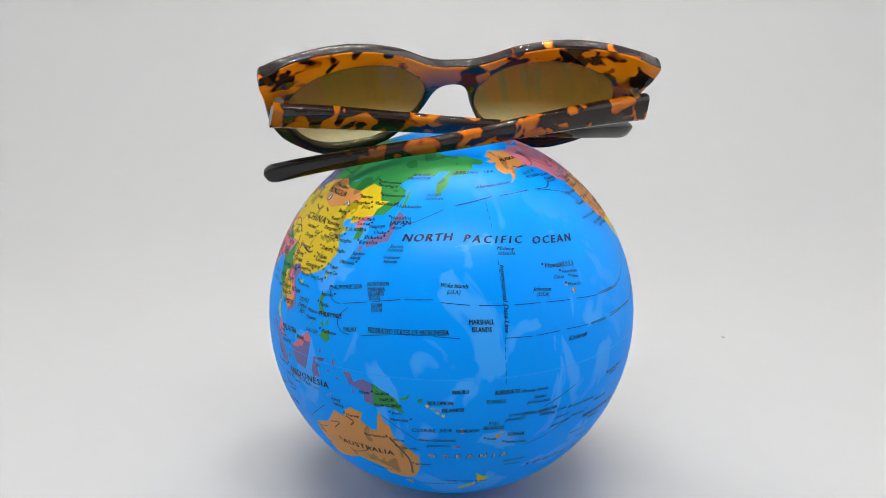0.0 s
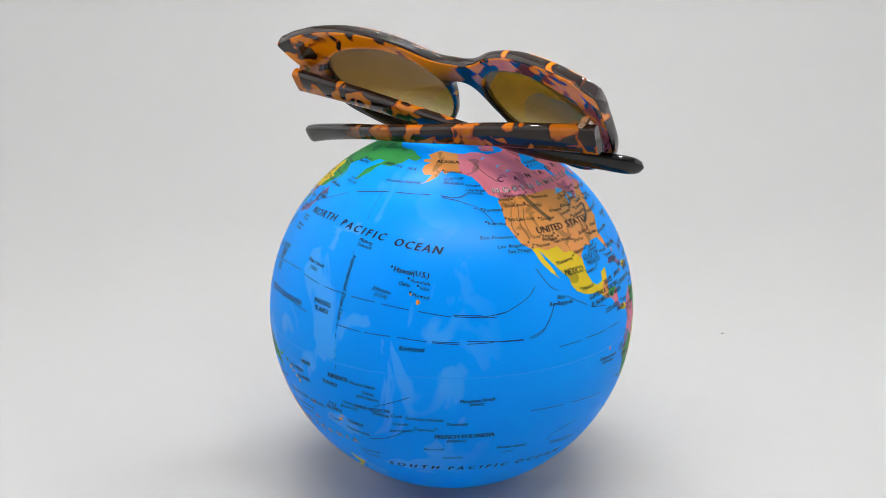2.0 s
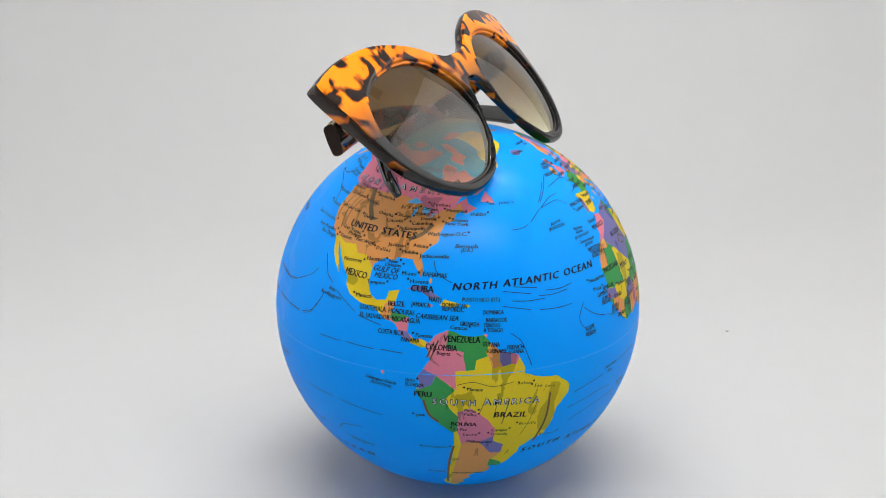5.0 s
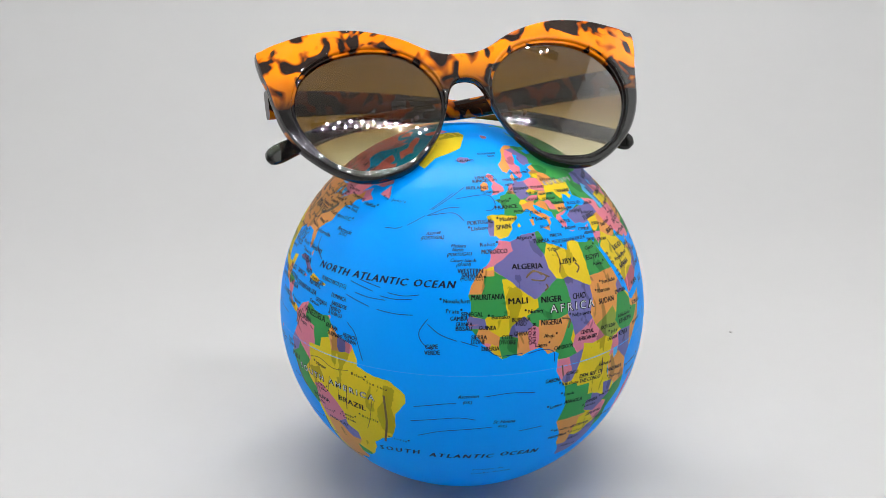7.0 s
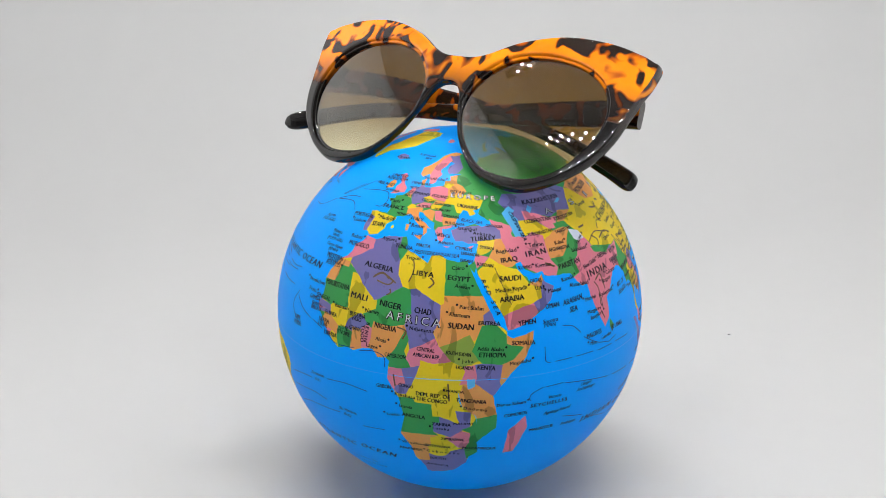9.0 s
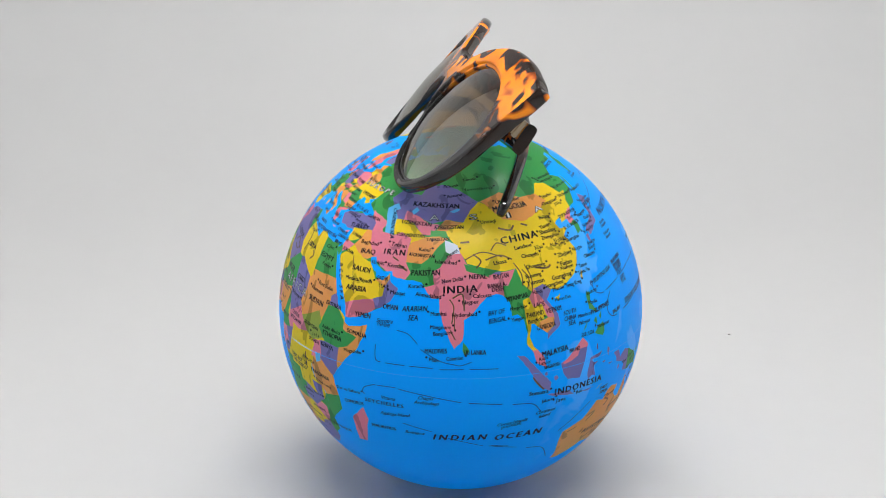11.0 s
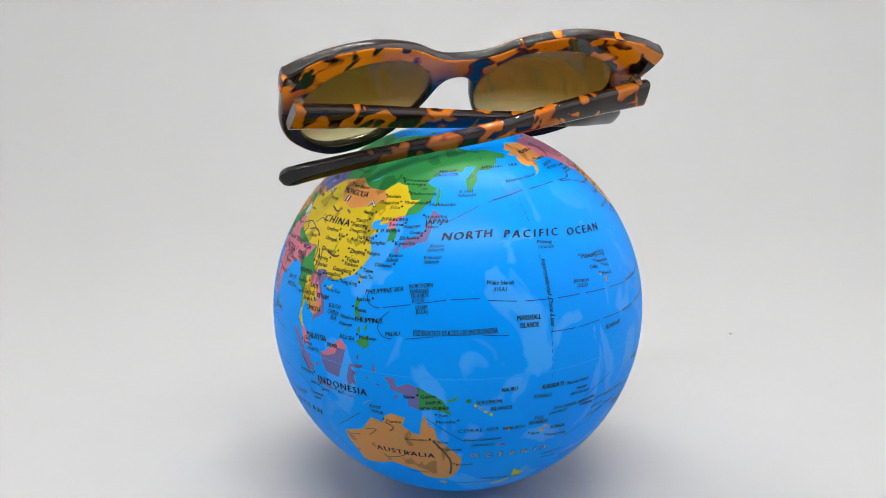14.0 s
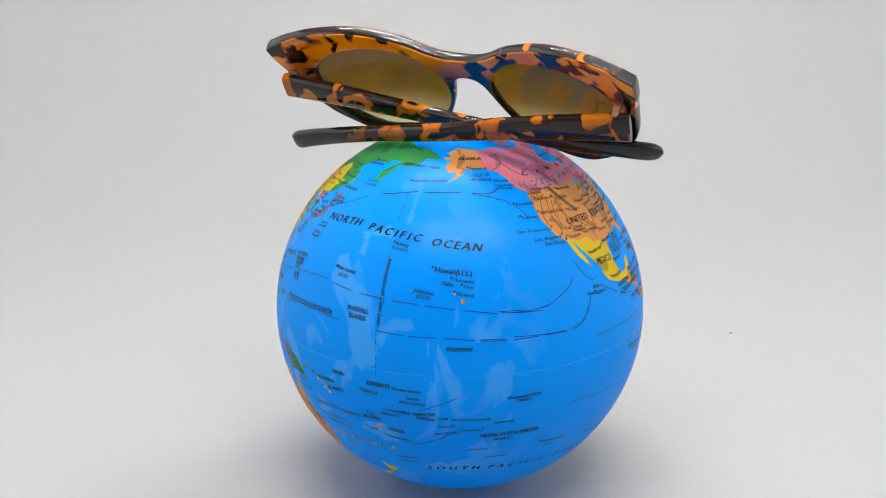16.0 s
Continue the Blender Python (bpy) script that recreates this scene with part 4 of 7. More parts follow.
def letters(text, shear, bold, gap=1.0):
    """Outline faces of a word, one unit high, as plain lists."""
    key = (text, shear, bold, round(gap, 1))
    if key not in SHAPES:
        TYPE.body, TYPE.shear, TYPE.offset, TYPE.space_character = text, shear, bold, round(gap, 1)
        TYPE_OB.update_tag()
        bpy.context.view_layer.update()
        ev = TYPE_OB.evaluated_get(bpy.context.evaluated_depsgraph_get())
        me = ev.to_mesh()
        SHAPES[key] = ([v.co.copy() for v in me.vertices], [tuple(p.vertices) for p in me.polygons])
        ev.to_mesh_clear()
    return SHAPES[key]


def lay(text, style, lon0, lat0, lon1, lat1, high, lift, extra=0.0, mat=None):
    """Lays a word on the ball; its strokes are doubled a little to the side where the type is bold."""
    name, ink, shear, bold = style
    vs, fs = letters(text, shear, extra)
    if not vs:
        return
    mid = radians((lat0 + lat1) / 2)
    run = Vector(((lon1 - lon0) * math.cos(mid), lat1 - lat0))
    natural = max(v.x for v in vs) - min(v.x for v in vs)
    tall = high / 0.73
    if run.length / tall > 1.12 * natural and len(text) > 2:
        vs, fs = letters(text, shear, extra, 1 + (run.length / tall / 1.04 - natural) / natural * len(text) / (len(text) - 1))
    x0, x1 = min(v.x for v in vs) + extra, max(v.x for v in vs) - extra
    across = Vector((-run.y, run.x)).normalized()
    out, faces = [], []
    for k, (side, up) in enumerate(((0, 0), (bold, bold * 0.35)) if bold else ((0, 0),)):
        faces += [tuple(i + len(out) for i in f) for f in fs]
        for v in vs:
            u = (v.x + side - x0) / (x1 + bold - x0)
            p = run * u + across * (v.y + up - 0.36) * tall
            out.append(spherical(lon0 + p.x / math.cos(mid), lat0 + p.y, R + lift + 0.000012 * k))
    ink = mat or ink
    sheet = PRINT.setdefault((name + ("_outline" if mat else ""), ink.name), (ink, [], []))
    sheet[2].extend(tuple(i + len(sheet[1]) for i in f) for f in faces)
    sheet[1].extend(out)


def press():
    """Puts each kind of small lettering on the ball as one print."""
    for (name, _), (ink, verts, faces) in PRINT.items():
        me = bpy.data.meshes.new(name)
        me.from_pydata(verts, [], faces)
        me.polygons.foreach_set("use_smooth", [True] * len(faces))
        me.normals_split_custom_set_from_vertices([v.normalized() for v in verts])
        me.materials.append(ink)
        ob = new(name, me)
        ob.parent = globe
        tagged(ob, "small printed lettering", kind="stuff")


def write(text, style, lon0, lat0, lon1, lat1, high):
    high *= {WHITE: 0.66, BOLD: 0.82, OCEAN: 0.67}.get(style, 0.74)
    if style is WHITE:
        lay(text, style, lon0, lat0, lon1, lat1, high, 0.00006, extra=0.05, mat=INK_BLACK)
        lay(text, style, lon0, lat0, lon1, lat1, high, 0.00012, extra=-0.012)
    else:
        lay(text, style, lon0, lat0, lon1, lat1, high, 0.00008)
        if style is TOWN:
            dot(lon1 + 0.7 if len(text) % 2 else lon0 - 0.8, (lat1 if len(text) % 2 else lat0) + 0.5)


def current(*way, wide=0.11, mat=None, name="current_line", dash=7.0, gap=0.0):
    """A thin printed line along places on the map, broken into dashes where gap is given."""
    pts = spline([(x, y, 0) for x, y in way], 24, closed=False)
    bm = bmesh.new()
    last, gone = None, 0.0
    for i, p in enumerate(pts):
        a, b = pts[max(i - 1, 0)], pts[min(i + 1, len(pts) - 1)]
        c = max(0.2, math.cos(radians(p.y)))
        d = Vector(((b.x - a.x) * c, b.y - a.y))
        d = Vector((-d.y, d.x)).normalized() * wide
        row = [bm.verts.new(spherical(p.x + s * d.x / c, p.y + s * d.y, R + 0.00005)) for s in (-1, 1)]
        gone += Vector(((p.x - a.x) * c, p.y - a.y)).length
        if last and gone % dash < dash - gap:
            bm.faces.new((last[0], row[0], row[1], last[1]))
        last = row
    bmesh.ops.delete(bm, geom=[v for v in bm.verts if not v.link_faces], context="VERTS")
    bmesh.ops.recalc_face_normals(bm, faces=bm.faces[:])
    part(name, bm, mat or INK_BLUE, globe)


def ridge(*way, wide=0.2):
    """A brown stroke for mountains or rivers."""
    current(*way, wide=wide, mat=INK_RIDGE, name="relief_line", gap=0.0)


def dot(lon, lat):
    """The small round mark of a town."""
    c = math.cos(radians(lat))
    ink, verts, faces = PRINT.setdefault(("town_dots", INK_BLACK.name), (INK_BLACK, [], []))
    faces.append(tuple(range(len(verts), len(verts) + 10)))
    verts.extend(spherical(lon + 0.33 * math.cos(k * math.pi / 5) / c, lat + 0.33 * math.sin(k * math.pi / 5), R + 0.00009) for k in range(10))



write('NORTH', OCEAN, 145.8, 39.7, 164.7, 40.7, 3.6)
write('PACIFIC', OCEAN, 168.2, 40.2, 190.4, 38.4, 3.6)
write('OCEAN', OCEAN, -166.1, 37.7, -148.4, 35.9, 3.6)
write('JAPAN', LAND, 139.0, 43.8, 147.8, 44.5, 2.0)
write('Honshu', TOWN, 138.9, 45.4, 147.3, 46.0, 1.6)
write('Hokkaido', TOWN, 139.5, 49.5, 150.8, 49.9, 1.6)
write('Tokyo', TOWN, 139.3, 42.3, 144.4, 42.8, 1.5)
write('Nagoya', TOWN, 131.2, 41.7, 137.7, 42.7, 1.5)
write('Osaka', TOWN, 134.0, 40.3, 139.1, 40.6, 1.5)
write('Shikoku', TOWN, 130.8, 38.3, 138.0, 39.1, 1.6)
write('Kyushu', TOWN, 129.6, 36.6, 136.7, 37.4, 1.6)
write('Kuril', SLANT, 152.2, 54.2, 158.9, 54.4, 1.4)
write('Islands', SLANT, 151.6, 52.8, 160.0, 53.0, 1.4)
write('Bonin', SLANT, 142.1, 36.8, 146.9, 37.2, 1.4)
write('Islands', SLANT, 141.4, 35.6, 147.2, 36.1, 1.4)
write('Volcano', SLANT, 140.6, 33.4, 146.4, 33.9, 1.4)
write('Islands', SLANT, 140.9, 32.2, 145.8, 32.6, 1.4)
write('NORTHERN', LAND, 137.1, 25.2, 144.2, 26.1, 1.7)
write('MARIANA', LAND, 137.5, 23.8, 143.3, 24.5, 1.7)
write('ISLANDS', LAND, 138.0, 22.6, 143.2, 23.3, 1.7)
write('(U.S.A)', LAND, 138.4, 21.4, 142.0, 21.9, 1.5)
write('GUAM', LAND, 139.5, 19.5, 143.0, 20.0, 1.7)
write('(U.S.A)', LAND, 139.8, 18.4, 143.2, 18.8, 1.5)
write('PHILIPPINE SEA', SLANT, 123.2, 22.0, 135.3, 24.4, 1.8)
write('PALAU', LAND, 131.3, 11.4, 135.5, 12.2, 1.8)
write('FEDERATED STATES OF MICRONESIA', LAND, 139.4, 12.7, 163.2, 13.7, 2.2)
write('Wake Islands', SLANT, 160.6, 26.8, 169.2, 26.3, 1.7)
write('(U.S.A.)', SLANT, 162.5, 24.8, 166.6, 24.7, 1.5)
write('Luzon', TOWN, 120.9, 19.8, 125.4, 20.1, 1.6)
write('Manila', TOWN, 120.8, 16.9, 124.6, 16.9, 1.5)
write('Okinawa', TOWN, 124.4, 29.9, 130.4, 30.3, 1.6)
write('Ryukyu', SLANT, 128.5, 33.0, 133.5, 33.6, 1.5)
write('Islands', SLANT, 128.1, 31.7, 132.2, 32.1, 1.5)
write('Vladivostok', TOWN, 128.2, 49.4, 138.8, 49.9, 1.5)
write('Harbin', TOWN, 118.8, 50.4, 125.4, 51.1, 1.5)
write('Changchun', TOWN, 116.5, 48.2, 125.8, 48.9, 1.5)
write('Jilin', TOWN, 122.8, 47.3, 127.2, 47.4, 1.5)
write('D.P.R.KOREA', LAND, 121.3, 43.1, 132.3, 44.1, 1.5)
write('Seoul', TOWN, 125.3, 42.0, 130.9, 42.5, 1.5)
write('R. O. KOREA', LAND, 121.0, 39.4, 130.4, 40.5, 1.5)
write('Khabarovsk', TOWN, 129.3, 52.5, 141.9, 53.2, 1.4)
write('Shanghai', TOWN, 119.2, 35.8, 126.2, 36.3, 1.5)
write('Ningbo', TOWN, 120.4, 32.8, 125.3, 33.0, 1.5)
write('Jiangsu', TOWN, 113.9, 36.5, 121.1, 37.3, 1.8)
write('Taipei', TOWN, 120.7, 27.8, 124.4, 27.9, 1.5)
write('Taiwan Tao', TOWN, 119.5, 25.9, 125.0, 26.3, 1.5)
write('PHILIPPINES', LAND, 121.2, 14.0, 130.1, 14.9, 1.9)
write('Mindoro', SLANT, 115.9, 14.0, 121.0, 14.1, 1.5)
write('Palawan', SLANT, 115.8, 11.9, 120.4, 12.2, 1.5)
write('Mindanao', TOWN, 123.2, 9.4, 128.7, 9.7, 1.5)
write('MARSHALL', LAND, 168.9, 16.5, 176.3, 16.2, 2.0)
write('ISLANDS', LAND, 169.7, 14.4, 175.4, 14.1, 2.0)
write('Midway', SLANT, 179.8, 36.7, 186.2, 36.0, 1.5)
write('Islands', SLANT, 179.9, 35.2, 186.0, 34.7, 1.5)
write('Hawaii(U.S.)', TOWN, -164.3, 29.9, -152.6, 28.7, 2.2)
write('Oahu', SLANT, -162.1, 26.2, -158.3, 25.7, 1.6)
write('Honolulu', TOWN, -158.3, 27.1, -152.2, 26.4, 1.3)
write('Hilo', TOWN, -155.1, 25.2, -152.4, 24.8, 1.3)
write('Hawaii', TOWN, -157.3, 23.3, -152.2, 22.6, 1.5)
write('Johnston', SLANT, -170.6, 24.0, -164.2, 23.1, 1.7)
write('(U.S.A)', SLANT, -169.4, 22.3, -165.2, 21.8, 1.5)
write('Kiritimati', SLANT, -160.4, 8.1, -152.9, 8.1, 2.0)
write('BERING  SEA', SLANT, 166.5, 63.3, 191.2, 62.8, 1.5)
write('Aleutian Islands', SLANT, 176.5, 57.0, 197.4, 57.8, 1.5)
write('SEA OF', SLANT, 140.1, 61.5, 151.2, 62.1, 1.5)
write('OKHOTSK', SLANT, 138.3, 59.9, 152.3, 60.7, 1.5)
write('KIRIBATI', LAND, 176.2, -4.3, 183.3, -4.5, 2.0)
write('Phoenix Islands', SLANT, -176.0, -4.8, -167.5, -5.1, 1.5)
write('Tokelau', SLANT, -172.0, -7.3, -167.9, -7.4, 1.4)
write('(NEW ZEALAND)', SLANT, -174.0, -8.8, -166.5, -9.2, 1.3)
write('TUVALU', LAND, 173.6, -7.0, 179.3, -7.2, 1.8)
write('NAURU', LAND, 164.1, -3.6, 168.7, -3.5, 1.8)
write('SOLOMON', LAND, 157.1, -7.1, 164.4, -7.0, 1.8)
write('ISLANDS', LAND, 161.2, -9.4, 167.5, -9.2, 1.8)
write('CORAL SEA', SLANT, 152.1, -16.8, 163.9, -16.3, 1.8)
write('VANUATU', LAND, 165.1, -16.6, 172.0, -16.7, 1.7)
write('FIJI', LAND, 174.9, -14.4, 177.6, -14.5, 1.8)
write('ISLANDS', LAND, 173.3, -15.9, 179.5, -16.2, 1.8)
write('TONGA', LAND, -179.2, -19.2, -173.4, -19.7, 1.9)
write('Nuku alofa', TOWN, -179.2, -22.2, -171.9, -23.0, 1.4)
write('Suva', TOWN, 174.7, -20.2, 177.5, -20.3, 1.4)
write('Uvea', SLANT, -179.3, -12.1, -175.8, -12.1, 1.5)
write('(FRANCE)', SLANT, 179.6, -13.8, 185.7, -13.8, 1.3)
write('SAMOA', LAND, -175.4, -12.4, -170.8, -12.5, 1.7)
write('AMERICAN', LAND, -170.4, -12.6, -163.6, -12.2, 1.6)
write('SAMOA', LAND, -169.3, -13.6, -163.8, -14.2, 1.6)
write('New Caledonia', SLANT, 153.8, -20.4, 165.1, -20.1, 1.5)
write('(FRANCE)', SLANT, 156.2, -22.7, 163.3, -22.4, 1.4)
write('OCEANIA', WHITE, 156.3, -27.0, 182.2, -27.5, 2.8)
write('Port', TOWN, 146.6, -11.6, 149.3, -11.2, 1.5)
write('Moresby', TOWN, 145.8, -13.7, 151.4, -13.4, 1.5)
write('Guinea', TOWN, 141.6, -5.7, 146.1, -5.1, 1.6)
write('PAPUA', LAND, 143.1, -7.6, 147.4, -7.0, 1.5)
write('NEW GUINEA', LAND, 141.3, -9.6, 149.7, -8.7, 1.5)
write('AUSTRALIA', BOLD, 124.9, -27.3, 144.8, -27.6, 2.6)
write('Darwin', TOWN, 130.8, -15.3, 135.4, -14.9, 1.5)
write('INDONESIA', BOLD, 107.4, -7.0, 125.6, -6.9, 2.6)
write('Java', TOWN, 108.1, -10.0, 111.6, -10.0, 1.8)
write('Jakarta', TOWN, 103.3, -9.3, 107.4, -9.0, 1.4)
write('Sumatra', TOWN, 99.1, -6.1, 105.3, -6.1, 1.8)
write('Bali', TOWN, 115.3, -9.0, 117.6, -8.9, 1.5)
write('EAST', LAND, 126.1, -11.0, 129.7, -11.0, 1.5)
write('TIMOR', LAND, 126.2, -12.6, 130.4, -12.7, 1.5)
write('MALAYSIA', LAND, 102.8, 5.4, 111.5, 6.1, 2.3)
write('BRUNEI', LAND, 111.9, 4.8, 115.7, 4.9, 1.6)
write('SINGAPORE', LAND, 103.4, 1.4, 108.6, 1.8, 1.5)
write('Kuala', TOWN, 101.9, 4.1, 104.7, 4.4, 1.5)
write('Lumpur', TOWN, 101.8, 2.8, 105.6, 3.0, 1.5)
write('SULU SEA', SLANT, 116.4, 8.4, 121.5, 8.4, 1.6)
write('Cocos Islands', SLANT, 90.2, -15.7, 99.5, -14.6, 1.6)
write('(AUSTRALIA)', SLANT, 91.4, -16.9, 97.6, -15.8, 1.2)
write('Christmas', SLANT, 102.0, -13.1, 108.4, -12.6, 1.6)
write('Island', SLANT, 103.1, -14.6, 107.0, -14.2, 1.5)
write('INDIAN', OCEAN, 70.9, -20.1, 87.6, -19.9, 3.3)
write('OCEAN', OCEAN, 89.8, -20.5, 105.3, -20.0, 3.3)
write('CHINA', BOLD, 93.4, 38.7, 108.3, 39.7, 2.7)
write('MONGOLIA', BOLD, 92.8, 48.6, 108.8, 49.5, 2.4)
write('Ulan Bator', TOWN, 94.7, 51.0, 107.0, 51.7, 1.7)
write('Beijing', TOWN, 111.8, 44.2, 116.9, 44.3, 1.6)
write('Lanzhou', TOWN, 98.0, 36.2, 104.5, 36.7, 1.6)
write("Xi'an", TOWN, 105.4, 35.5, 108.7, 35.7, 1.6)
write('Chengdu', TOWN, 99.9, 33.6, 106.3, 33.9, 1.6)
write('Chongqing', TOWN, 100.7, 30.4, 107.8, 30.7, 1.6)
write('Kunming', TOWN, 100.0, 27.7, 105.5, 28.1, 1.6)
write('Yunnan', TOWN, 100.0, 25.8, 106.2, 26.3, 1.8)
write('Lhasa', TOWN, 90.0, 32.3, 94.5, 32.8, 1.6)
write('Urumqi', TOWN, 86.8, 44.7, 93.0, 45.0, 1.6)
write('Guangzhou', TOWN, 105.5, 24.3, 112.8, 24.9, 1.6)
write('Guangdong', TOWN, 109.0, 26.2, 116.7, 26.6, 1.8)
write('Macau', TOWN, 108.4, 23.0, 112.6, 23.4, 1.6)
write('Hong Kong', TOWN, 113.7, 23.3, 119.8, 23.7, 1.6)
write('Fujian', TOWN, 113.5, 29.7, 118.4, 29.9, 1.8)
write('Zhejiang', TOWN, 113.5, 32.2, 119.8, 32.6, 1.8)
write('Shandong', TOWN, 109.4, 39.7, 116.9, 40.1, 1.8)
write('Hainan Dao', TOWN, 108.6, 20.1, 114.4, 20.3, 1.3)
write('Hanoi', TOWN, 101.5, 23.1, 104.8, 23.3, 1.5)
write('NEPAL', LAND, 81.8, 28.7, 87.5, 28.8, 1.9)
write('BHUTAN', LAND, 89.5, 28.4, 94.5, 28.8, 1.9)
write('BANGLA-', LAND, 87.5, 25.9, 93.6, 26.4, 1.7)
write('DESH', LAND, 88.7, 24.9, 92.5, 25.1, 1.7)
write('MYANMAR', LAND, 93.0, 22.0, 100.0, 22.8, 1.9)
write('Naypyitaw', TOWN, 93.9, 19.2, 99.3, 19.8, 1.4)
write('Yangon', TOWN, 94.0, 16.2, 97.9, 16.6, 1.5)
write('LAOS', LAND, 101.4, 19.5, 104.9, 19.7, 1.9)
write('THAILAND', LAND, 98.6, 16.9, 104.2, 17.4, 1.9)
write('VIETNAM', LAND, 105.1, 17.4, 110.3, 17.7, 1.9)
write('Bangkok', TOWN, 99.0, 15.2, 103.7, 15.7, 1.6)
write('CAMBODIA', LAND, 101.5, 13.1, 107.8, 13.6, 1.9)
write('INDIA', BOLD, 73.9, 25.0, 84.4, 25.5, 2.6)
write('New Delhi', TOWN, 73.3, 27.3, 79.9, 28.3, 1.7)
write('Nagpur', TOWN, 79.6, 21.6, 84.6, 21.9, 1.6)
write('Hyderabad', TOWN, 76.7, 18.1, 84.0, 18.5, 1.6)
write('Calcutta', TOWN, 82.9, 23.4, 88.6, 23.5, 1.6)
write('PAKISTAN', LAND, 63.3, 29.2, 72.6, 29.8, 2.3)
write('Islamabad', TOWN, 70.7, 32.9, 78.0, 32.7, 1.6)
write('Mumbai', TOWN, 70.5, 18.3, 75.1, 18.5, 1.6)
write('Ahmadabad', TOWN, 65.5, 23.5, 73.4, 23.0, 1.6)
write('Karachi', TOWN, 63.0, 25.4, 67.9, 25.8, 1.6)
write('Mangalore', TOWN, 70.5, 14.6, 76.4, 14.8, 1.6)
write('SRI LANKA', LAND, 80.1, 7.7, 86.4, 7.7, 1.9)
write('Colombo', TOWN, 75.3, 5.8, 80.0, 6.3, 1.6)
write('MALDIVES', LAND, 69.2, 7.8, 75.5, 8.1, 1.9)
write('Male', TOWN, 70.5, 5.5, 73.2, 5.3, 1.5)
write('ARABIAN', SLANT, 61.7, 19.0, 69.6, 19.7, 2.2)
write('SEA', SLANT, 63.8, 16.7, 66.8, 16.9, 2.2)
write('BAY OF', SLANT, 87.2, 18.4, 92.3, 19.0, 1.9)
write('BENGAL', SLANT, 87.2, 16.2, 92.5, 16.9, 1.9)
write('SOUTH', SLANT, 110.8, 15.9, 115.7, 16.1, 1.8)
write('CHINA', SLANT, 110.9, 14.2, 115.2, 14.3, 1.8)
write('SEA', SLANT, 112.1, 12.7, 114.7, 12.8, 1.8)
write('KAZAKHSTAN', LAND, 57.9, 50.1, 78.5, 50.0, 2.2)
write('UZBEKISTAN', LAND, 55.5, 43.9, 67.8, 43.7, 1.7)
write('TURKMENISTAN', LAND, 54.9, 39.8, 66.1, 40.1, 1.5)
write('KYRGYZSTAN', LAND, 69.1, 43.0, 80.2, 43.3, 1.6)
write('A', WHITE, 66.5, 45.9, 70.3, 46.1, 2.8)
write('AFGHANISTAN', LAND, 61.4, 34.4, 70.4, 34.3, 1.5)
write('Kabul', TOWN, 64.7, 36.1, 68.7, 36.1, 1.5)
write('IRAN', LAND, 52.2, 34.3, 60.1, 34.6, 2.3)
write('Tehran', TOWN, 54.1, 36.8, 60.1, 36.6, 1.7)
write('Kerman', TOWN, 54.8, 30.7, 60.7, 30.6, 1.7)
write('IRAQ', LAND, 43.2, 33.2, 49.1, 33.5, 2.0)
write('Baghdad', TOWN, 41.9, 35.9, 49.3, 36.0, 1.6)
write('SAUDI', LAND, 42.0, 28.1, 49.1, 28.0, 2.1)
write('ARABIA', LAND, 41.5, 22.3, 49.3, 22.6, 2.1)
write('Medina/Riyadh', TOWN, 40.5, 24.9, 50.6, 25.2, 1.6)
write('YEMEN', LAND, 46.6, 15.4, 52.1, 15.6, 2.0)
write('OMAN', LAND, 55.7, 19.0, 60.5, 19.1, 2.0)
write('Masqat', TOWN, 57.4, 23.2, 62.3, 23.2, 1.6)
write('QATAR', LAND, 51.9, 26.7, 56.0, 26.6, 1.6)
write('U.A.E', LAND, 53.2, 24.5, 56.7, 24.5, 1.5)
write('KUWAIT', LAND, 48.8, 30.7, 53.7, 30.7, 1.4)
write('TURKEY', LAND, 33.3, 39.8, 42.7, 40.0, 2.0)
write('CASPIAN SEA', SLANT, 50.6, 47.7, 53.7, 38.3, 1.6)
write('RED SEA', SLANT, 36.8, 28.2, 41.1, 18.3, 1.7)
write('EGYPT', LAND, 25.8, 28.9, 32.9, 28.2, 2.0)
write('Cairo', TOWN, 26.9, 31.5, 31.1, 31.5, 1.5)
write('Aswan', TOWN, 28.0, 26.6, 32.8, 26.0, 1.5)
write('LIBYA', LAND, 14.4, 29.7, 21.4, 29.3, 2.1)
write('Tripoli', TOWN, 11.2, 33.7, 16.4, 33.7, 1.5)
write('ALGERIA', LAND, -2.9, 30.3, 7.9, 29.6, 2.2)
write('TUNISIA', LAND, 6.5, 36.8, 13.2, 36.4, 1.6)
write('MALTA', LAND, 14.1, 37.7, 19.3, 37.3, 1.4)
write('MEDITERRANEAN SEA', SLANT, 13.7, 35.7, 29.3, 34.9, 1.6)
write('MOROCCO', LAND, -12.4, 35.0, -3.4, 34.9, 1.9)
write('Rabat', TOWN, -12.7, 37.1, -7.4, 37.1, 1.6)
write('Algiers', TOWN, 0.6, 38.4, 6.6, 38.2, 1.5)
write('WESTERN', LAND, -20.4, 29.6, -12.2, 29.6, 1.9)
write('SAHARA', LAND, -19.1, 28.5, -12.4, 28.3, 1.7)
write('(MOROCCO)', TOWN, -19.4, 27.4, -12.5, 27.4, 1.3)
write('MAURITANIA', LAND, -16.1, 22.3, -6.1, 22.3, 2.2)
write('MALI', LAND, -5.1, 20.8, 1.0, 20.6, 2.4)
write('NIGER', LAND, 5.3, 20.2, 12.4, 19.6, 2.4)
write('CHAD', LAND, 16.3, 19.4, 21.4, 18.9, 2.3)
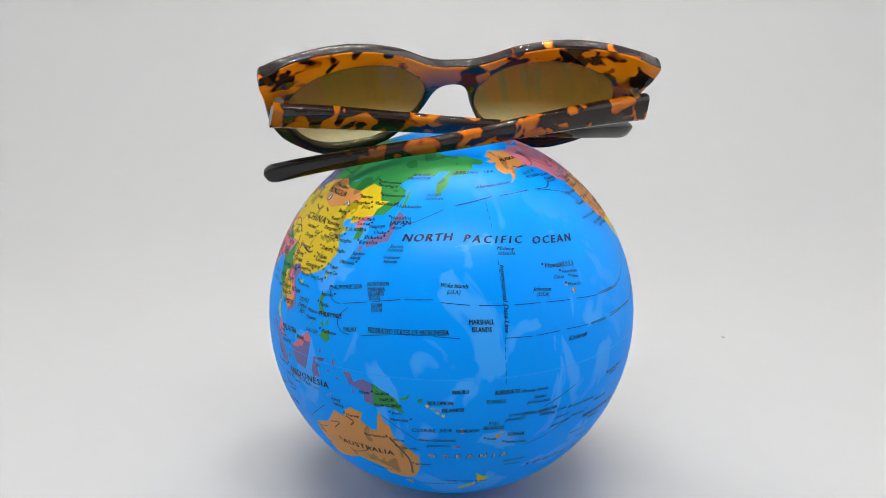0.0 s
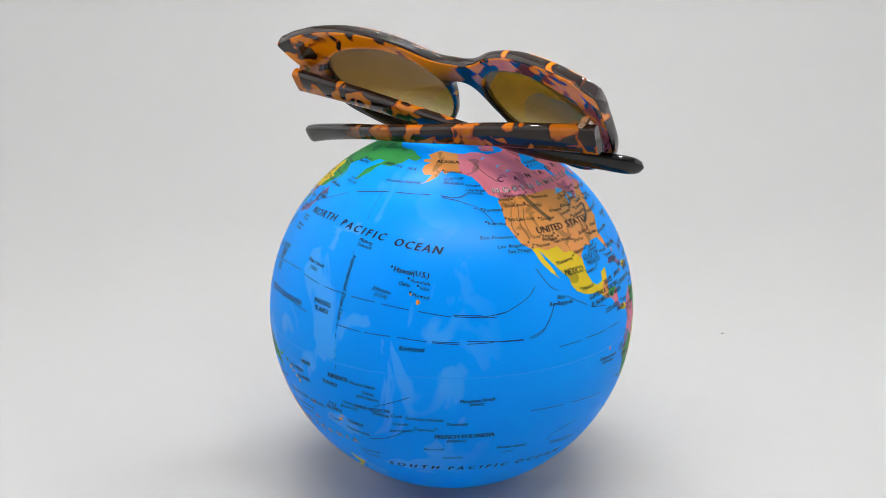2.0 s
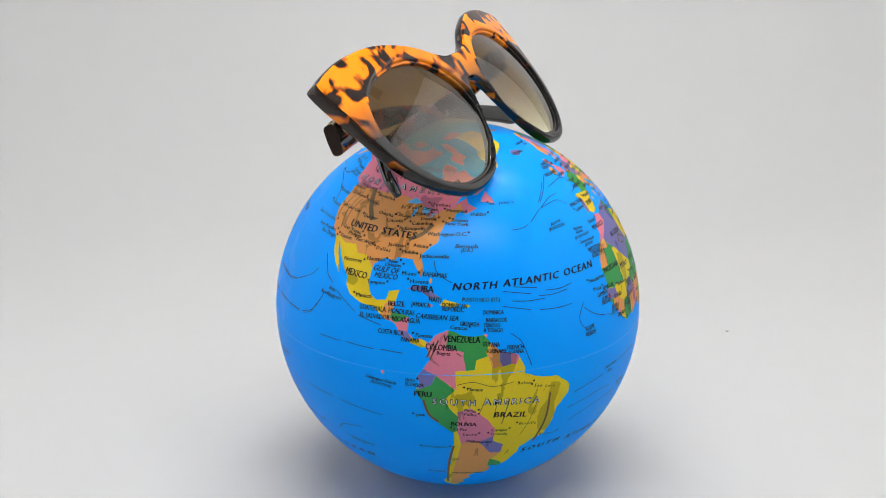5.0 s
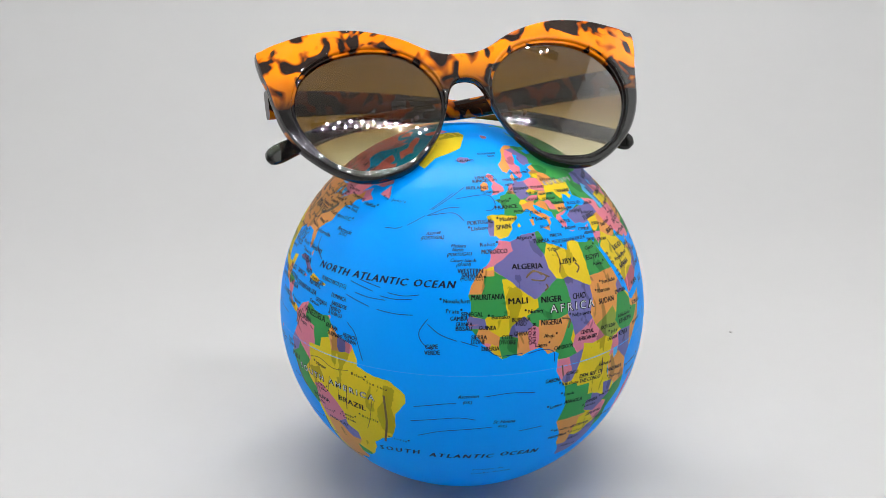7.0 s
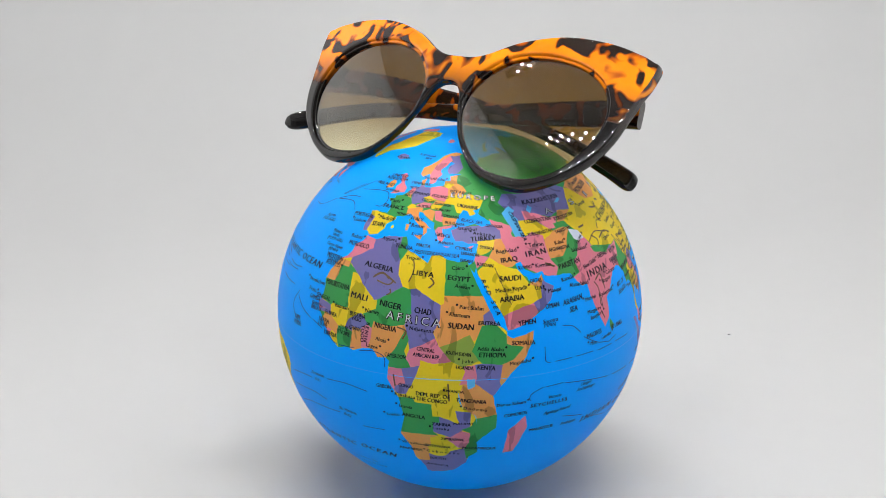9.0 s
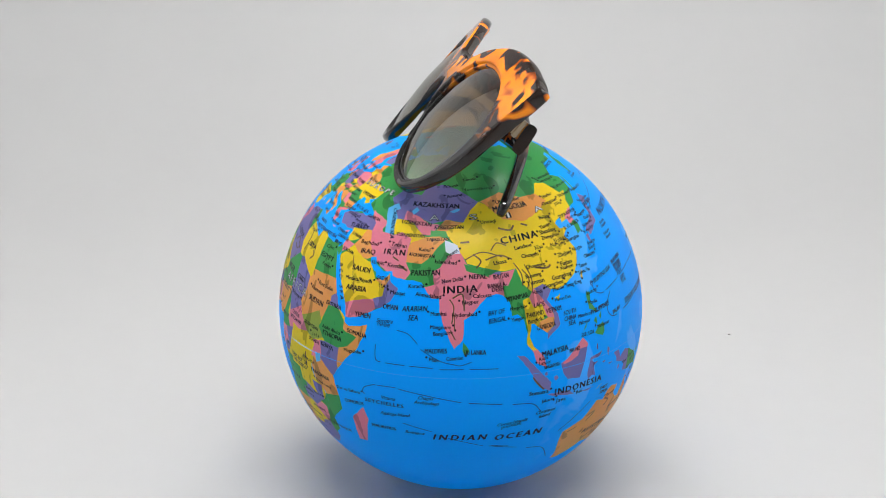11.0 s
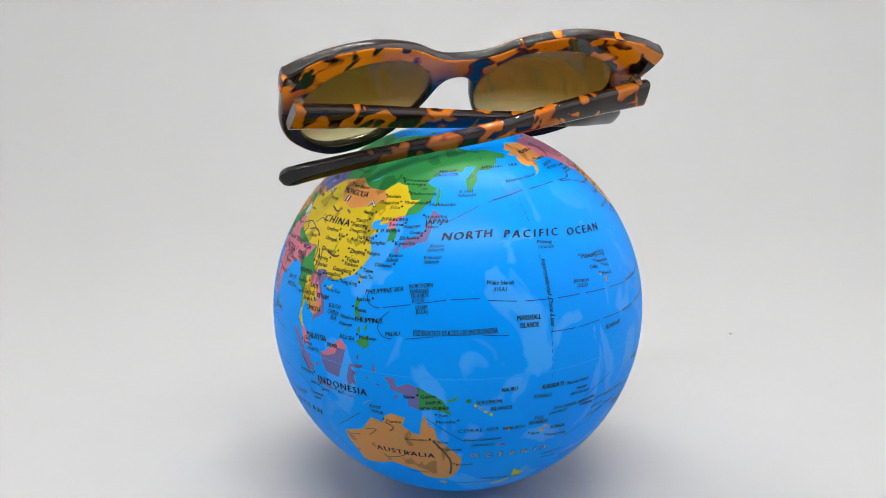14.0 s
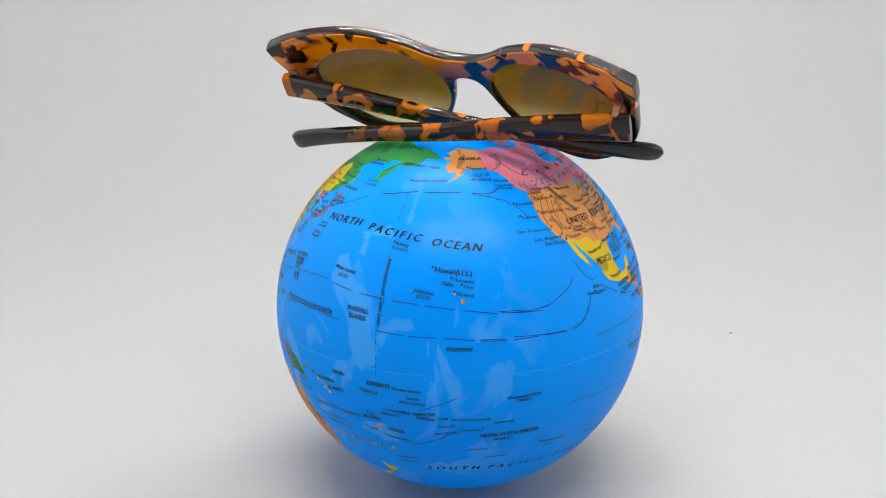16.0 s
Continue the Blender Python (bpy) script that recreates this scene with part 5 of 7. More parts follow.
write('NIGERIA', LAND, 4.5, 13.9, 11.4, 13.3, 2.2)
write('Abuja', TOWN, 5.1, 10.1, 8.5, 9.7, 1.5)
write('Lagos', TOWN, 2.3, 7.8, 6.0, 7.5, 1.6)
write('SENEGAL', LAND, -19.1, 17.7, -12.7, 17.6, 1.7)
write('GAMBIA', LAND, -22.2, 16.4, -17.1, 16.5, 1.7)
write('GUINEA-', LAND, -20.6, 14.9, -15.4, 14.9, 1.6)
write('BISSAU', LAND, -20.6, 13.7, -15.9, 13.7, 1.6)
write('GUINEA', LAND, -14.0, 13.9, -9.0, 13.7, 1.7)
write('SIERRA', LAND, -16.2, 11.3, -11.7, 11.2, 1.7)
write('LEONE', LAND, -16.2, 10.0, -12.3, 9.9, 1.7)
write('LIBERIA', LAND, -13.3, 8.0, -8.2, 7.9, 1.7)
write('COTE', LAND, -7.5, 11.0, -4.3, 10.8, 1.7)
write("D'IVOIRE", LAND, -8.3, 9.6, -3.5, 9.3, 1.7)
write('GHANA', LAND, -3.9, 11.7, 0.2, 11.5, 1.7)
write('BURKINA', LAND, -4.3, 15.6, 1.3, 15.3, 1.7)
write('FASO', LAND, -3.2, 14.4, -0.0, 14.2, 1.7)
write('Bamako', TOWN, -10.3, 16.7, -4.9, 16.6, 1.6)
write('Niamey', TOWN, 0.8, 17.4, 5.6, 17.3, 1.6)
write('Nouakchott', TOWN, -24.4, 21.2, -16.4, 21.3, 1.6)
write('CAPE', LAND, -29.1, 8.2, -25.5, 8.5, 1.8)
write('VERDE', LAND, -29.3, 6.5, -24.9, 6.8, 1.8)
write('AFRICA', WHITE, 7.9, 17.3, 24.2, 16.1, 3.6)
write('SUDAN', LAND, 26.3, 15.7, 33.7, 15.1, 2.3)
write('Khartoum', TOWN, 26.7, 18.8, 32.6, 18.2, 1.6)
write('Port Sudan', TOWN, 29.6, 20.8, 36.6, 20.2, 1.6)
write('ERITREA', LAND, 35.0, 16.3, 41.4, 15.8, 1.6)
write('ETHIOPIA', LAND, 35.1, 7.4, 42.8, 6.9, 1.9)
write('Addis Ababa', TOWN, 34.6, 9.2, 42.1, 8.6, 1.5)
write('SOMALIA', LAND, 44.5, 10.2, 51.5, 9.6, 1.7)
write('SOUTH SUDAN', LAND, 25.8, 8.1, 32.8, 7.4, 1.5)
write('CENTRAL', LAND, 17.6, 8.7, 22.7, 8.3, 1.6)
write('AFRICAN REP.', LAND, 16.5, 7.0, 24.2, 6.5, 1.6)
write('CAMEROON', LAND, 8.2, 5.9, 14.5, 5.8, 1.7)
write('KENYA', LAND, 34.6, 3.9, 39.7, 3.3, 1.9)
write('UGANDA', LAND, 28.7, 3.9, 33.6, 3.5, 1.5)
write('DEM. REP. OF', LAND, 17.4, -4.6, 27.1, -5.3, 1.8)
write('THE CONGO', LAND, 17.5, -6.2, 26.3, -6.9, 1.8)
write('CONGO', LAND, 12.4, -2.5, 16.7, -2.8, 1.5)
write('GABON', LAND, 5.6, -3.7, 10.2, -3.8, 1.7)
write('TANZANIA', LAND, 28.7, -6.0, 37.4, -7.0, 1.7)
write('ANGOLA', LAND, 12.9, -12.1, 19.9, -12.6, 1.8)
write('Luanda', TOWN, 12.3, -9.2, 16.2, -9.5, 1.4)
write('ZAMBIA', LAND, 21.7, -14.5, 27.3, -14.8, 1.6)
write('Lusaka', TOWN, 21.9, -16.0, 26.8, -16.4, 1.4)
write('NAMIBIA', LAND, 10.6, -25.5, 18.1, -25.7, 1.6)
write('BOTSWANA', LAND, 19.2, -23.1, 27.1, -23.8, 1.5)
write('ZIMBABWE', LAND, 24.1, -20.1, 31.3, -20.5, 1.5)
write('MOZAMBIQUE', LAND, 30.7, -23.7, 41.5, -24.6, 1.5)
write('SOUTH', LAND, 20.0, -29.0, 25.5, -29.3, 1.5)
write('AFRICA', LAND, 18.6, -32.1, 26.2, -33.1, 1.5)
write('SEYCHELLES', LAND, 50.5, -9.8, 62.8, -9.9, 1.7)
write('Victoria', SLANT, 56.1, -7.9, 60.4, -7.9, 1.5)
write('COMOROS', LAND, 42.7, -12.1, 49.7, -11.7, 1.6)
write('Agalega Island', SLANT, 55.1, -13.3, 64.6, -12.9, 1.5)
write('MAURITIUS', LAND, 51.3, -18.7, 59.5, -18.7, 1.6)
write('Rodrigues', SLANT, 62.5, -19.0, 68.5, -19.1, 1.5)
write('Chagos', SLANT, 67.3, -6.4, 71.7, -6.4, 1.5)
write('Archipelago', SLANT, 66.0, -7.9, 73.3, -8.0, 1.5)
write('Socotra', SLANT, 54.2, 14.9, 59.3, 15.1, 1.6)
write('(YEMEN)', SLANT, 54.5, 13.9, 58.5, 13.8, 1.3)
write('Mogadishu', TOWN, 43.8, 4.3, 49.9, 4.7, 1.4)
write('Dar es Salaam', TOWN, 40.3, -8.3, 48.9, -8.0, 1.4)
write('NORTH', OCEAN, -70.9, 25.0, -56.7, 25.2, 3.2)
write('ATLANTIC', OCEAN, -55.5, 25.4, -35.5, 25.6, 3.2)
write('OCEAN', OCEAN, -33.8, 25.7, -20.6, 25.8, 3.2)
write('SOUTH', OCEAN, -47.6, -30.0, -32.3, -28.9, 3.0)
write('ATLANTIC', OCEAN, -29.7, -29.6, -7.7, -29.9, 3.0)
write('OCEAN', OCEAN, -5.5, -29.3, 8.4, -30.5, 3.0)
write('Azores', SLANT, -32.4, 39.9, -26.8, 40.8, 1.5)
write('(PORTUGAL)', SLANT, -33.8, 38.5, -25.4, 39.3, 1.4)
write('Madeira', SLANT, -22.8, 36.8, -17.7, 36.8, 1.4)
write('Islands', SLANT, -22.3, 35.7, -18.4, 35.7, 1.4)
write('Canary Islands', SLANT, -22.7, 32.6, -14.2, 32.6, 1.4)
write('Ascension', SLANT, -19.9, -6.4, -13.9, -6.1, 1.5)
write('(U.K.)', SLANT, -18.3, -8.1, -15.8, -8.2, 1.3)
write('St. Helena', SLANT, -9.4, -15.3, -2.7, -15.5, 1.6)
write('(U.K.)', SLANT, -7.8, -16.9, -5.1, -17.3, 1.3)
write('PORTUGAL', LAND, -17.0, 43.6, -7.0, 44.1, 1.8)
write('Lisbon', TOWN, -15.6, 41.8, -9.4, 42.2, 1.6)
write('SPAIN', LAND, -6.1, 42.0, -0.5, 42.2, 2.0)
write('Madrid', TOWN, -4.2, 44.4, 2.6, 44.4, 1.7)
write('FRANCE', LAND, -5.1, 48.2, 5.1, 48.3, 1.8)
write('Paris', TOWN, -3.2, 50.4, 2.1, 50.4, 1.6)
write('IRELAND', LAND, -17.2, 55.4, -5.8, 55.5, 1.6)
write('London', TOWN, -8.9, 53.8, -1.3, 53.8, 1.5)
write('UNITED', LAND, -12.2, 59.2, -1.2, 59.5, 1.6)
write('KINGDOM', LAND, -13.7, 57.9, -0.3, 58.1, 1.6)
write('ICELAND', LAND, -24.2, 66.5, -11.0, 66.8, 1.4)
write('DENMARK', LAND, 2.8, 57.7, 14.1, 57.4, 1.4)
write('NETH.', LAND, 3.2, 55.8, 8.4, 55.8, 1.3)
write('GERMANY', LAND, 3.5, 54.2, 15.3, 53.7, 1.4)
write('POLAND', LAND, 16.1, 53.7, 24.1, 53.1, 1.4)
write('BELG.', LAND, 2.8, 52.9, 7.5, 53.0, 1.2)
write('CZECH', LAND, 11.7, 52.0, 17.5, 51.6, 1.2)
write('SLOVAKIA', LAND, 18.2, 50.9, 25.6, 50.3, 1.2)
write('AUSTRIA', LAND, 10.9, 49.7, 17.1, 49.5, 1.2)
write('HUNGARY', LAND, 18.6, 49.1, 25.7, 48.5, 1.2)
write('ROMANIA', LAND, 21.9, 47.2, 29.3, 46.4, 1.3)
write('UKRAINE', LAND, 28.3, 50.6, 37.5, 49.5, 1.6)
write('BELARUS', LAND, 24.6, 55.6, 35.0, 54.5, 1.3)
write('ITALY', LAND, 9.6, 45.5, 15.0, 45.2, 1.5)
write('Rome', TOWN, 10.6, 43.3, 15.9, 43.2, 1.6)
write('BULGARIA', LAND, 23.6, 45.0, 31.4, 44.2, 1.2)
write('GREECE', LAND, 20.3, 41.2, 26.1, 40.6, 1.4)
write('Athens', TOWN, 21.7, 38.8, 27.3, 38.6, 1.5)
write('BLACK SEA', SLANT, 29.9, 45.9, 38.4, 44.7, 1.5)
write('Istanbul', TOWN, 28.7, 43.3, 35.8, 42.7, 1.5)
write('Ankara', TOWN, 34.3, 41.7, 41.0, 41.0, 1.4)
write('CYPRUS', LAND, 27.9, 37.4, 33.9, 36.6, 1.4)
write('LEBANON', LAND, 30.0, 35.8, 36.0, 35.0, 1.3)
write('ISRAEL', LAND, 29.7, 33.8, 34.2, 33.2, 1.3)
write('JORDAN', LAND, 35.0, 32.7, 40.5, 31.8, 1.3)
write('SYRIAN', LAND, 36.5, 37.5, 41.3, 36.8, 1.3)
write('GEORGIA', LAND, 39.4, 43.9, 46.1, 43.1, 1.3)
write('MONACO', LAND, 2.7, 46.5, 9.5, 46.3, 1.2)
write('EUROPE', WHITE, 25.2, 54.2, 45.7, 52.5, 2.6)
write('Stockholm', TOWN, 8.6, 60.2, 21.2, 59.6, 1.5)
write('NORWEGIAN', SLANT, -7.1, 69.8, 9.1, 69.6, 1.4)
write('SEA', SLANT, 0.4, 68.4, 6.4, 68.2, 1.3)
write('C', BOLD, -120.2, 58.2, -116.5, 58.4, 2.4)
write('A', BOLD, -110.0, 58.0, -107.0, 57.9, 2.4)
write('N', BOLD, -101.0, 58.0, -97.7, 57.8, 2.4)
write('A', BOLD, -90.3, 57.6, -86.5, 57.4, 2.4)
write('D', BOLD, -80.5, 57.7, -76.1, 57.3, 2.4)
write('A', BOLD, -71.6, 57.7, -66.5, 57.0, 2.4)
write('NORTH', WHITE, -125.2, 54.6, -102.0, 53.9, 2.8)
write('AMERICA', WHITE, -98.1, 54.3, -67.1, 53.2, 2.8)
write('UNITED', BOLD, -112.6, 39.8, -99.8, 39.5, 2.6)
write('STATES', BOLD, -97.7, 39.5, -83.9, 39.0, 2.6)
write('MEXICO', BOLD, -107.0, 26.1, -98.6, 25.8, 2.5)
write('Vancouver', TOWN, -121.1, 52.3, -109.1, 51.8, 1.5)
write('Seattle', TOWN, -124.1, 51.2, -116.8, 51.0, 1.5)
write('Spokane', TOWN, -122.3, 49.0, -113.3, 48.5, 1.5)
write('Portland', TOWN, -132.1, 48.1, -123.6, 47.9, 1.5)
write('Helena', TOWN, -111.6, 47.9, -104.0, 47.4, 1.5)
write('Bismarck', TOWN, -107.0, 50.4, -97.4, 49.6, 1.5)
write('Salt Lake City', TOWN, -122.9, 44.4, -111.2, 43.7, 1.5)
write('Denver', TOWN, -108.4, 42.9, -101.5, 42.6, 1.5)
write('Omaha', TOWN, -102.3, 44.8, -95.3, 44.4, 1.5)
write('Chicago', TOWN, -94.5, 45.2, -87.6, 44.6, 1.5)
write('Eureka', TOWN, -131.3, 43.8, -124.2, 43.4, 1.5)
write('San Francisco', TOWN, -135.3, 39.6, -121.4, 39.1, 1.5)
write('Los Angeles', TOWN, -129.5, 36.6, -118.3, 36.3, 1.5)
write('San Diego', TOWN, -126.1, 34.9, -117.3, 34.6, 1.5)
write('Las Vegas', TOWN, -114.7, 38.2, -106.3, 37.5, 1.5)
write('Phoenix', TOWN, -111.6, 36.8, -105.0, 36.4, 1.5)
write('Tucson', TOWN, -115.1, 35.4, -109.3, 35.3, 1.5)
write('Fort Worth', TOWN, -107.1, 35.5, -98.7, 35.3, 1.5)
write('Dallas', TOWN, -97.9, 34.2, -92.4, 34.0, 1.5)
write('Houston', TOWN, -100.2, 30.8, -93.6, 31.2, 1.6)
write('New', TOWN, -92.0, 31.0, -88.7, 31.1, 1.5)
write('Orleans', TOWN, -93.2, 29.9, -87.6, 30.1, 1.5)
write('Mobile', TOWN, -88.1, 34.1, -83.0, 34.2, 1.5)
write('Jackson', TOWN, -93.8, 35.8, -87.3, 35.9, 1.5)
write('Atlanta', TOWN, -84.7, 36.3, -79.3, 36.1, 1.5)
write('Jacksonville', TOWN, -82.0, 33.4, -72.0, 33.4, 1.6)
write('Miami', TOWN, -86.9, 28.1, -82.2, 28.1, 1.5)
write('Monterrey', TOWN, -109.2, 29.3, -101.8, 29.7, 1.5)
write('Tampico', TOWN, -98.2, 24.4, -92.0, 24.7, 1.5)
write('Mexico', TOWN, -101.2, 20.1, -95.7, 20.5, 1.7)
write('GULF OF', SLANT, -96.8, 28.5, -87.6, 28.4, 2.2)
write('MEXICO', SLANT, -96.1, 26.6, -88.1, 26.7, 2.2)
write('BELIZE', LAND, -90.1, 19.3, -84.9, 19.5, 2.0)
write('GUATEMALA', LAND, -99.3, 17.1, -90.5, 17.4, 2.0)
write('HONDURAS', LAND, -89.7, 17.4, -81.7, 17.3, 2.0)
write('EL SALVADOR', LAND, -98.8, 14.9, -89.1, 15.3, 2.0)
write('NICARAGUA', LAND, -88.4, 15.3, -79.9, 15.1, 2.0)
write('COSTA RICA', LAND, -92.4, 11.3, -84.6, 11.4, 2.0)
write('BAHAMAS', LAND, -80.1, 28.3, -72.5, 28.0, 1.9)
write('Havana', TOWN, -83.9, 26.1, -78.1, 26.1, 1.6)
write('CUBA', BOLD, -83.5, 24.2, -76.3, 24.1, 2.4)
write('HAITI', LAND, -77.7, 21.4, -74.0, 21.2, 2.0)
write('JAMAICA', LAND, -83.0, 19.8, -77.2, 19.7, 1.9)
write('DOMINICAN', LAND, -73.8, 20.0, -66.4, 19.6, 1.8)
write('REPUBLIC', LAND, -73.6, 19.0, -67.3, 18.6, 1.8)
write('PUERTO RICO (U.S.)', LAND, -67.8, 21.5, -56.6, 21.1, 1.6)
write('CARIBBEAN SEA', SLANT, -81.3, 16.7, -68.9, 16.3, 2.0)
write('DOMINICA', LAND, -61.8, 17.8, -55.7, 17.5, 1.7)
write('BARBADOS', LAND, -61.1, 15.6, -55.0, 15.3, 1.7)
write('TRINIDAD', LAND, -61.8, 14.2, -57.0, 13.9, 1.6)
write('& TOBAGO', LAND, -61.8, 12.9, -56.3, 12.5, 1.6)
write('GRENADA', LAND, -68.5, 14.9, -63.0, 14.5, 1.7)
write('Caracas', TOWN, -71.3, 13.9, -66.5, 13.5, 1.5)
write('VENEZUELA', LAND, -73.2, 10.7, -62.8, 10.2, 2.5)
write('COLOMBIA', LAND, -78.2, 8.3, -69.3, 7.9, 2.4)
write('Bogota', TOWN, -75.0, 6.6, -71.2, 6.3, 1.5)
write('GUYANA', LAND, -62.2, 9.0, -57.3, 8.5, 1.8)
write('SURINAME', LAND, -61.2, 6.9, -55.4, 6.6, 1.7)
write('FRENCH', LAND, -55.2, 7.6, -50.3, 7.3, 1.7)
write('GUIANA', LAND, -54.9, 6.3, -50.3, 6.0, 1.7)
write('PANAMA', LAND, -85.4, 9.7, -79.9, 9.7, 1.8)
write('Panama', TOWN, -81.1, 11.3, -76.3, 11.2, 1.5)
write('Bermuda', SLANT, -70.1, 36.5, -62.1, 36.3, 1.7)
write('(U.K.)', SLANT, -68.0, 35.3, -64.0, 35.3, 1.5)
write('Washington D.C.', TOWN, -80.3, 39.9, -65.8, 40.0, 1.6)
write('New York', TOWN, -73.9, 43.3, -64.9, 42.9, 1.5)
write('Boston', TOWN, -71.5, 44.4, -65.2, 44.1, 1.5)
write('Halifax', TOWN, -63.9, 46.1, -57.4, 46.0, 1.5)
write('Detroit', TOWN, -83.6, 44.4, -77.3, 44.5, 1.5)
write('Ottawa', TOWN, -84.0, 47.7, -77.3, 47.5, 1.5)
write('Montreal', TOWN, -73.7, 47.4, -65.3, 47.1, 1.5)
write('PERU', LAND, -81.6, -6.1, -76.5, -6.2, 2.4)
write('ECUADOR', LAND, -84.0, -3.4, -78.6, -3.5, 1.6)
write('SOUTH', WHITE, -76.3, -8.2, -64.2, -8.8, 3.0)
write('AMERICA', WHITE, -61.8, -8.6, -44.8, -9.9, 3.0)
write('BRAZIL', BOLD, -58.5, -13.2, -48.4, -14.4, 2.4)
write('Manaus', TOWN, -66.6, -4.2, -62.1, -4.6, 1.5)
write('Porto', TOWN, -67.3, -11.1, -63.9, -11.7, 1.4)
write('Velho', TOWN, -67.6, -12.5, -63.8, -13.0, 1.4)
write('BOLIVIA', LAND, -71.2, -16.0, -63.5, -16.5, 2.0)
write('La Paz', TOWN, -70.4, -18.0, -66.4, -18.4, 1.5)
write('PARAGUAY', LAND, -66.5, -23.1, -58.2, -24.2, 1.5)
write('Campo', TOWN, -59.1, -19.0, -54.1, -19.4, 1.4)
write('Grande', TOWN, -59.1, -20.5, -53.8, -21.2, 1.4)
write('Lima', TOWN, -81.4, -13.5, -78.8, -13.1, 1.5)
write('CHILE', LAND, -80.6, -39.9, -73.8, -40.2, 1.5)
write('ARGENTINA', LAND, -71.7, -41.0, -59.0, -41.4, 1.5)
write('Antofagasta', TOWN, -81.6, -25.7, -72.4, -25.9, 1.3)
write('ALASKA', LAND, -157.3, 67.2, -140.2, 66.9, 2.0)
write('Seward', TOWN, -150.6, 62.7, -139.8, 62.4, 1.5)
write('GULF OF', SLANT, -150.3, 59.6, -138.9, 59.8, 1.6)
write('ALASKA', SLANT, -150.6, 58.3, -139.3, 57.7, 1.6)
write('Queen', SLANT, -138.5, 57.3, -130.9, 56.8, 1.4)
write('Charlotte', SLANT, -138.9, 55.5, -128.9, 54.9, 1.4)
write('Islands', SLANT, -138.1, 54.4, -130.4, 53.9, 1.4)
write('SOUTH', OCEAN, -168.6, -35.7, -149.3, -35.3, 3.2)
write('PACIFIC', OCEAN, -146.6, -35.5, -124.2, -35.3, 3.2)
write('OCEAN', OCEAN, -121.4, -35.3, -101.1, -35.8, 3.2)
write('FRENCH POLYNESIA', LAND, -150.4, -20.1, -132.1, -19.6, 2.2)
write('(FRANCE)', LAND, -146.7, -21.9, -140.7, -21.7, 1.4)
write('Marquesas Islands', SLANT, -143.1, -7.3, -132.9, -6.8, 1.6)
write('(FRANCE)', SLANT, -140.1, -8.4, -136.0, -8.4, 1.2)
write('Tuamotu', SLANT, -146.8, -15.2, -140.5, -15.0, 1.6)
write('Society Islands', SLANT, -159.0, -13.7, -147.7, -13.7, 1.6)
write('Cook', SLANT, -163.4, -13.6, -159.7, -13.3, 1.6)
write('Papeete', TOWN, -156.5, -17.5, -150.6, -17.6, 1.5)
write('Austral', SLANT, -154.4, -25.8, -147.6, -25.4, 1.5)
write('Islands', SLANT, -148.1, -29.5, -141.5, -29.3, 1.5)
write('Pitcairn Island', SLANT, -130.8, -25.7, -120.2, -26.3, 1.5)
write('Easter Island', SLANT, -110.3, -28.3, -98.8, -29.7, 1.5)
write('Galapagos Islands', SLANT, -96.2, -2.6, -86.6, -3.6, 1.5)
write('(ECUADOR)', SLANT, -94.7, -4.1, -88.2, -4.9, 1.3)
write('Islas', SLANT, -112.1, 20.1, -109.0, 19.7, 1.6)
write('Revillagigedo', SLANT, -115.2, 18.5, -106.4, 17.9, 1.6)
write('International Date Line', SLANT, -179.5, 31.8, -180.1, 12.8, 1.9)
write('NEW ZEALAND', LAND, 161.1, -41.1, 178.1, -42.7, 1.5)
write('TASMAN SEA', SLANT, 150.1, -44.5, 166.6, -43.9, 1.4)
write('S', WHITE, 82.7, 46.4, 85.7, 46.6, 2.8)
write('I', WHITE, 98.2, 46.4, 99.4, 46.5, 2.8)
write('A', WHITE, 111.2, 46.9, 115.3, 47.4, 2.8)
write('Astana', TOWN, 72.2, 53.1, 79.7, 54.3, 1.5)
write('Omsk', TOWN, 71.4, 56.7, 77.9, 57.7, 1.5)
write('Tomsk', TOWN, 79.8, 59.5, 87.9, 60.2, 1.4)
write('Novosibirsk', TOWN, 79.9, 55.9, 95.9, 56.4, 1.4)
write('TAJIKISTAN', LAND, 66.7, 39.1, 75.1, 39.6, 1.4)
write('Nanjing', TOWN, 112.0, 35.5, 118.6, 35.6, 1.5)
write('Zhengzhou', TOWN, 109.4, 38.0, 117.3, 38.4, 1.5)
write('Xiamen', TOWN, 112.8, 28.4, 118.4, 28.6, 1.5)
write('Bangalore', TOWN, 71.5, 12.7, 77.0, 13.4, 1.6)
write('KASHMIR', TOWN, 74.5, 34.3, 78.2, 36.3, 1.2)
write('Tianjin', TOWN, 110.1, 41.1, 115.5, 41.9, 1.5)
write('Normanton', TOWN, 135.9, -21.2, 143.0, -20.8, 1.5)
write('Cairns', TOWN, 144.5, -21.2, 149.2, -21.3, 1.5)
write('Townsville', TOWN, 147.0, -24.4, 153.5, -24.3, 1.4)
write('Brisbane', TOWN, 151.6, -31.8, 157.1, -31.3, 1.4)
write('Adelaide', TOWN, 134.7, -37.4, 141.8, -36.9, 1.3)
write('Komsomolsk', TOWN, 122.4, 57.1, 136.7, 57.7, 1.4)
write('na-amure', TOWN, 124.4, 55.8, 135.2, 56.2, 1.4)
write('New', TOWN, 136.8, -6.2, 140.1, -5.8, 1.6)
write('BENIN', LAND, 2.4, 14.0, 1.9, 8.3, 1.5)
write('TOGO', LAND, 0.8, 13.1, 0.8, 8.1, 1.5)
write('Praia', TOWN, -23.5, 18.5, -19.7, 18.4, 1.6)
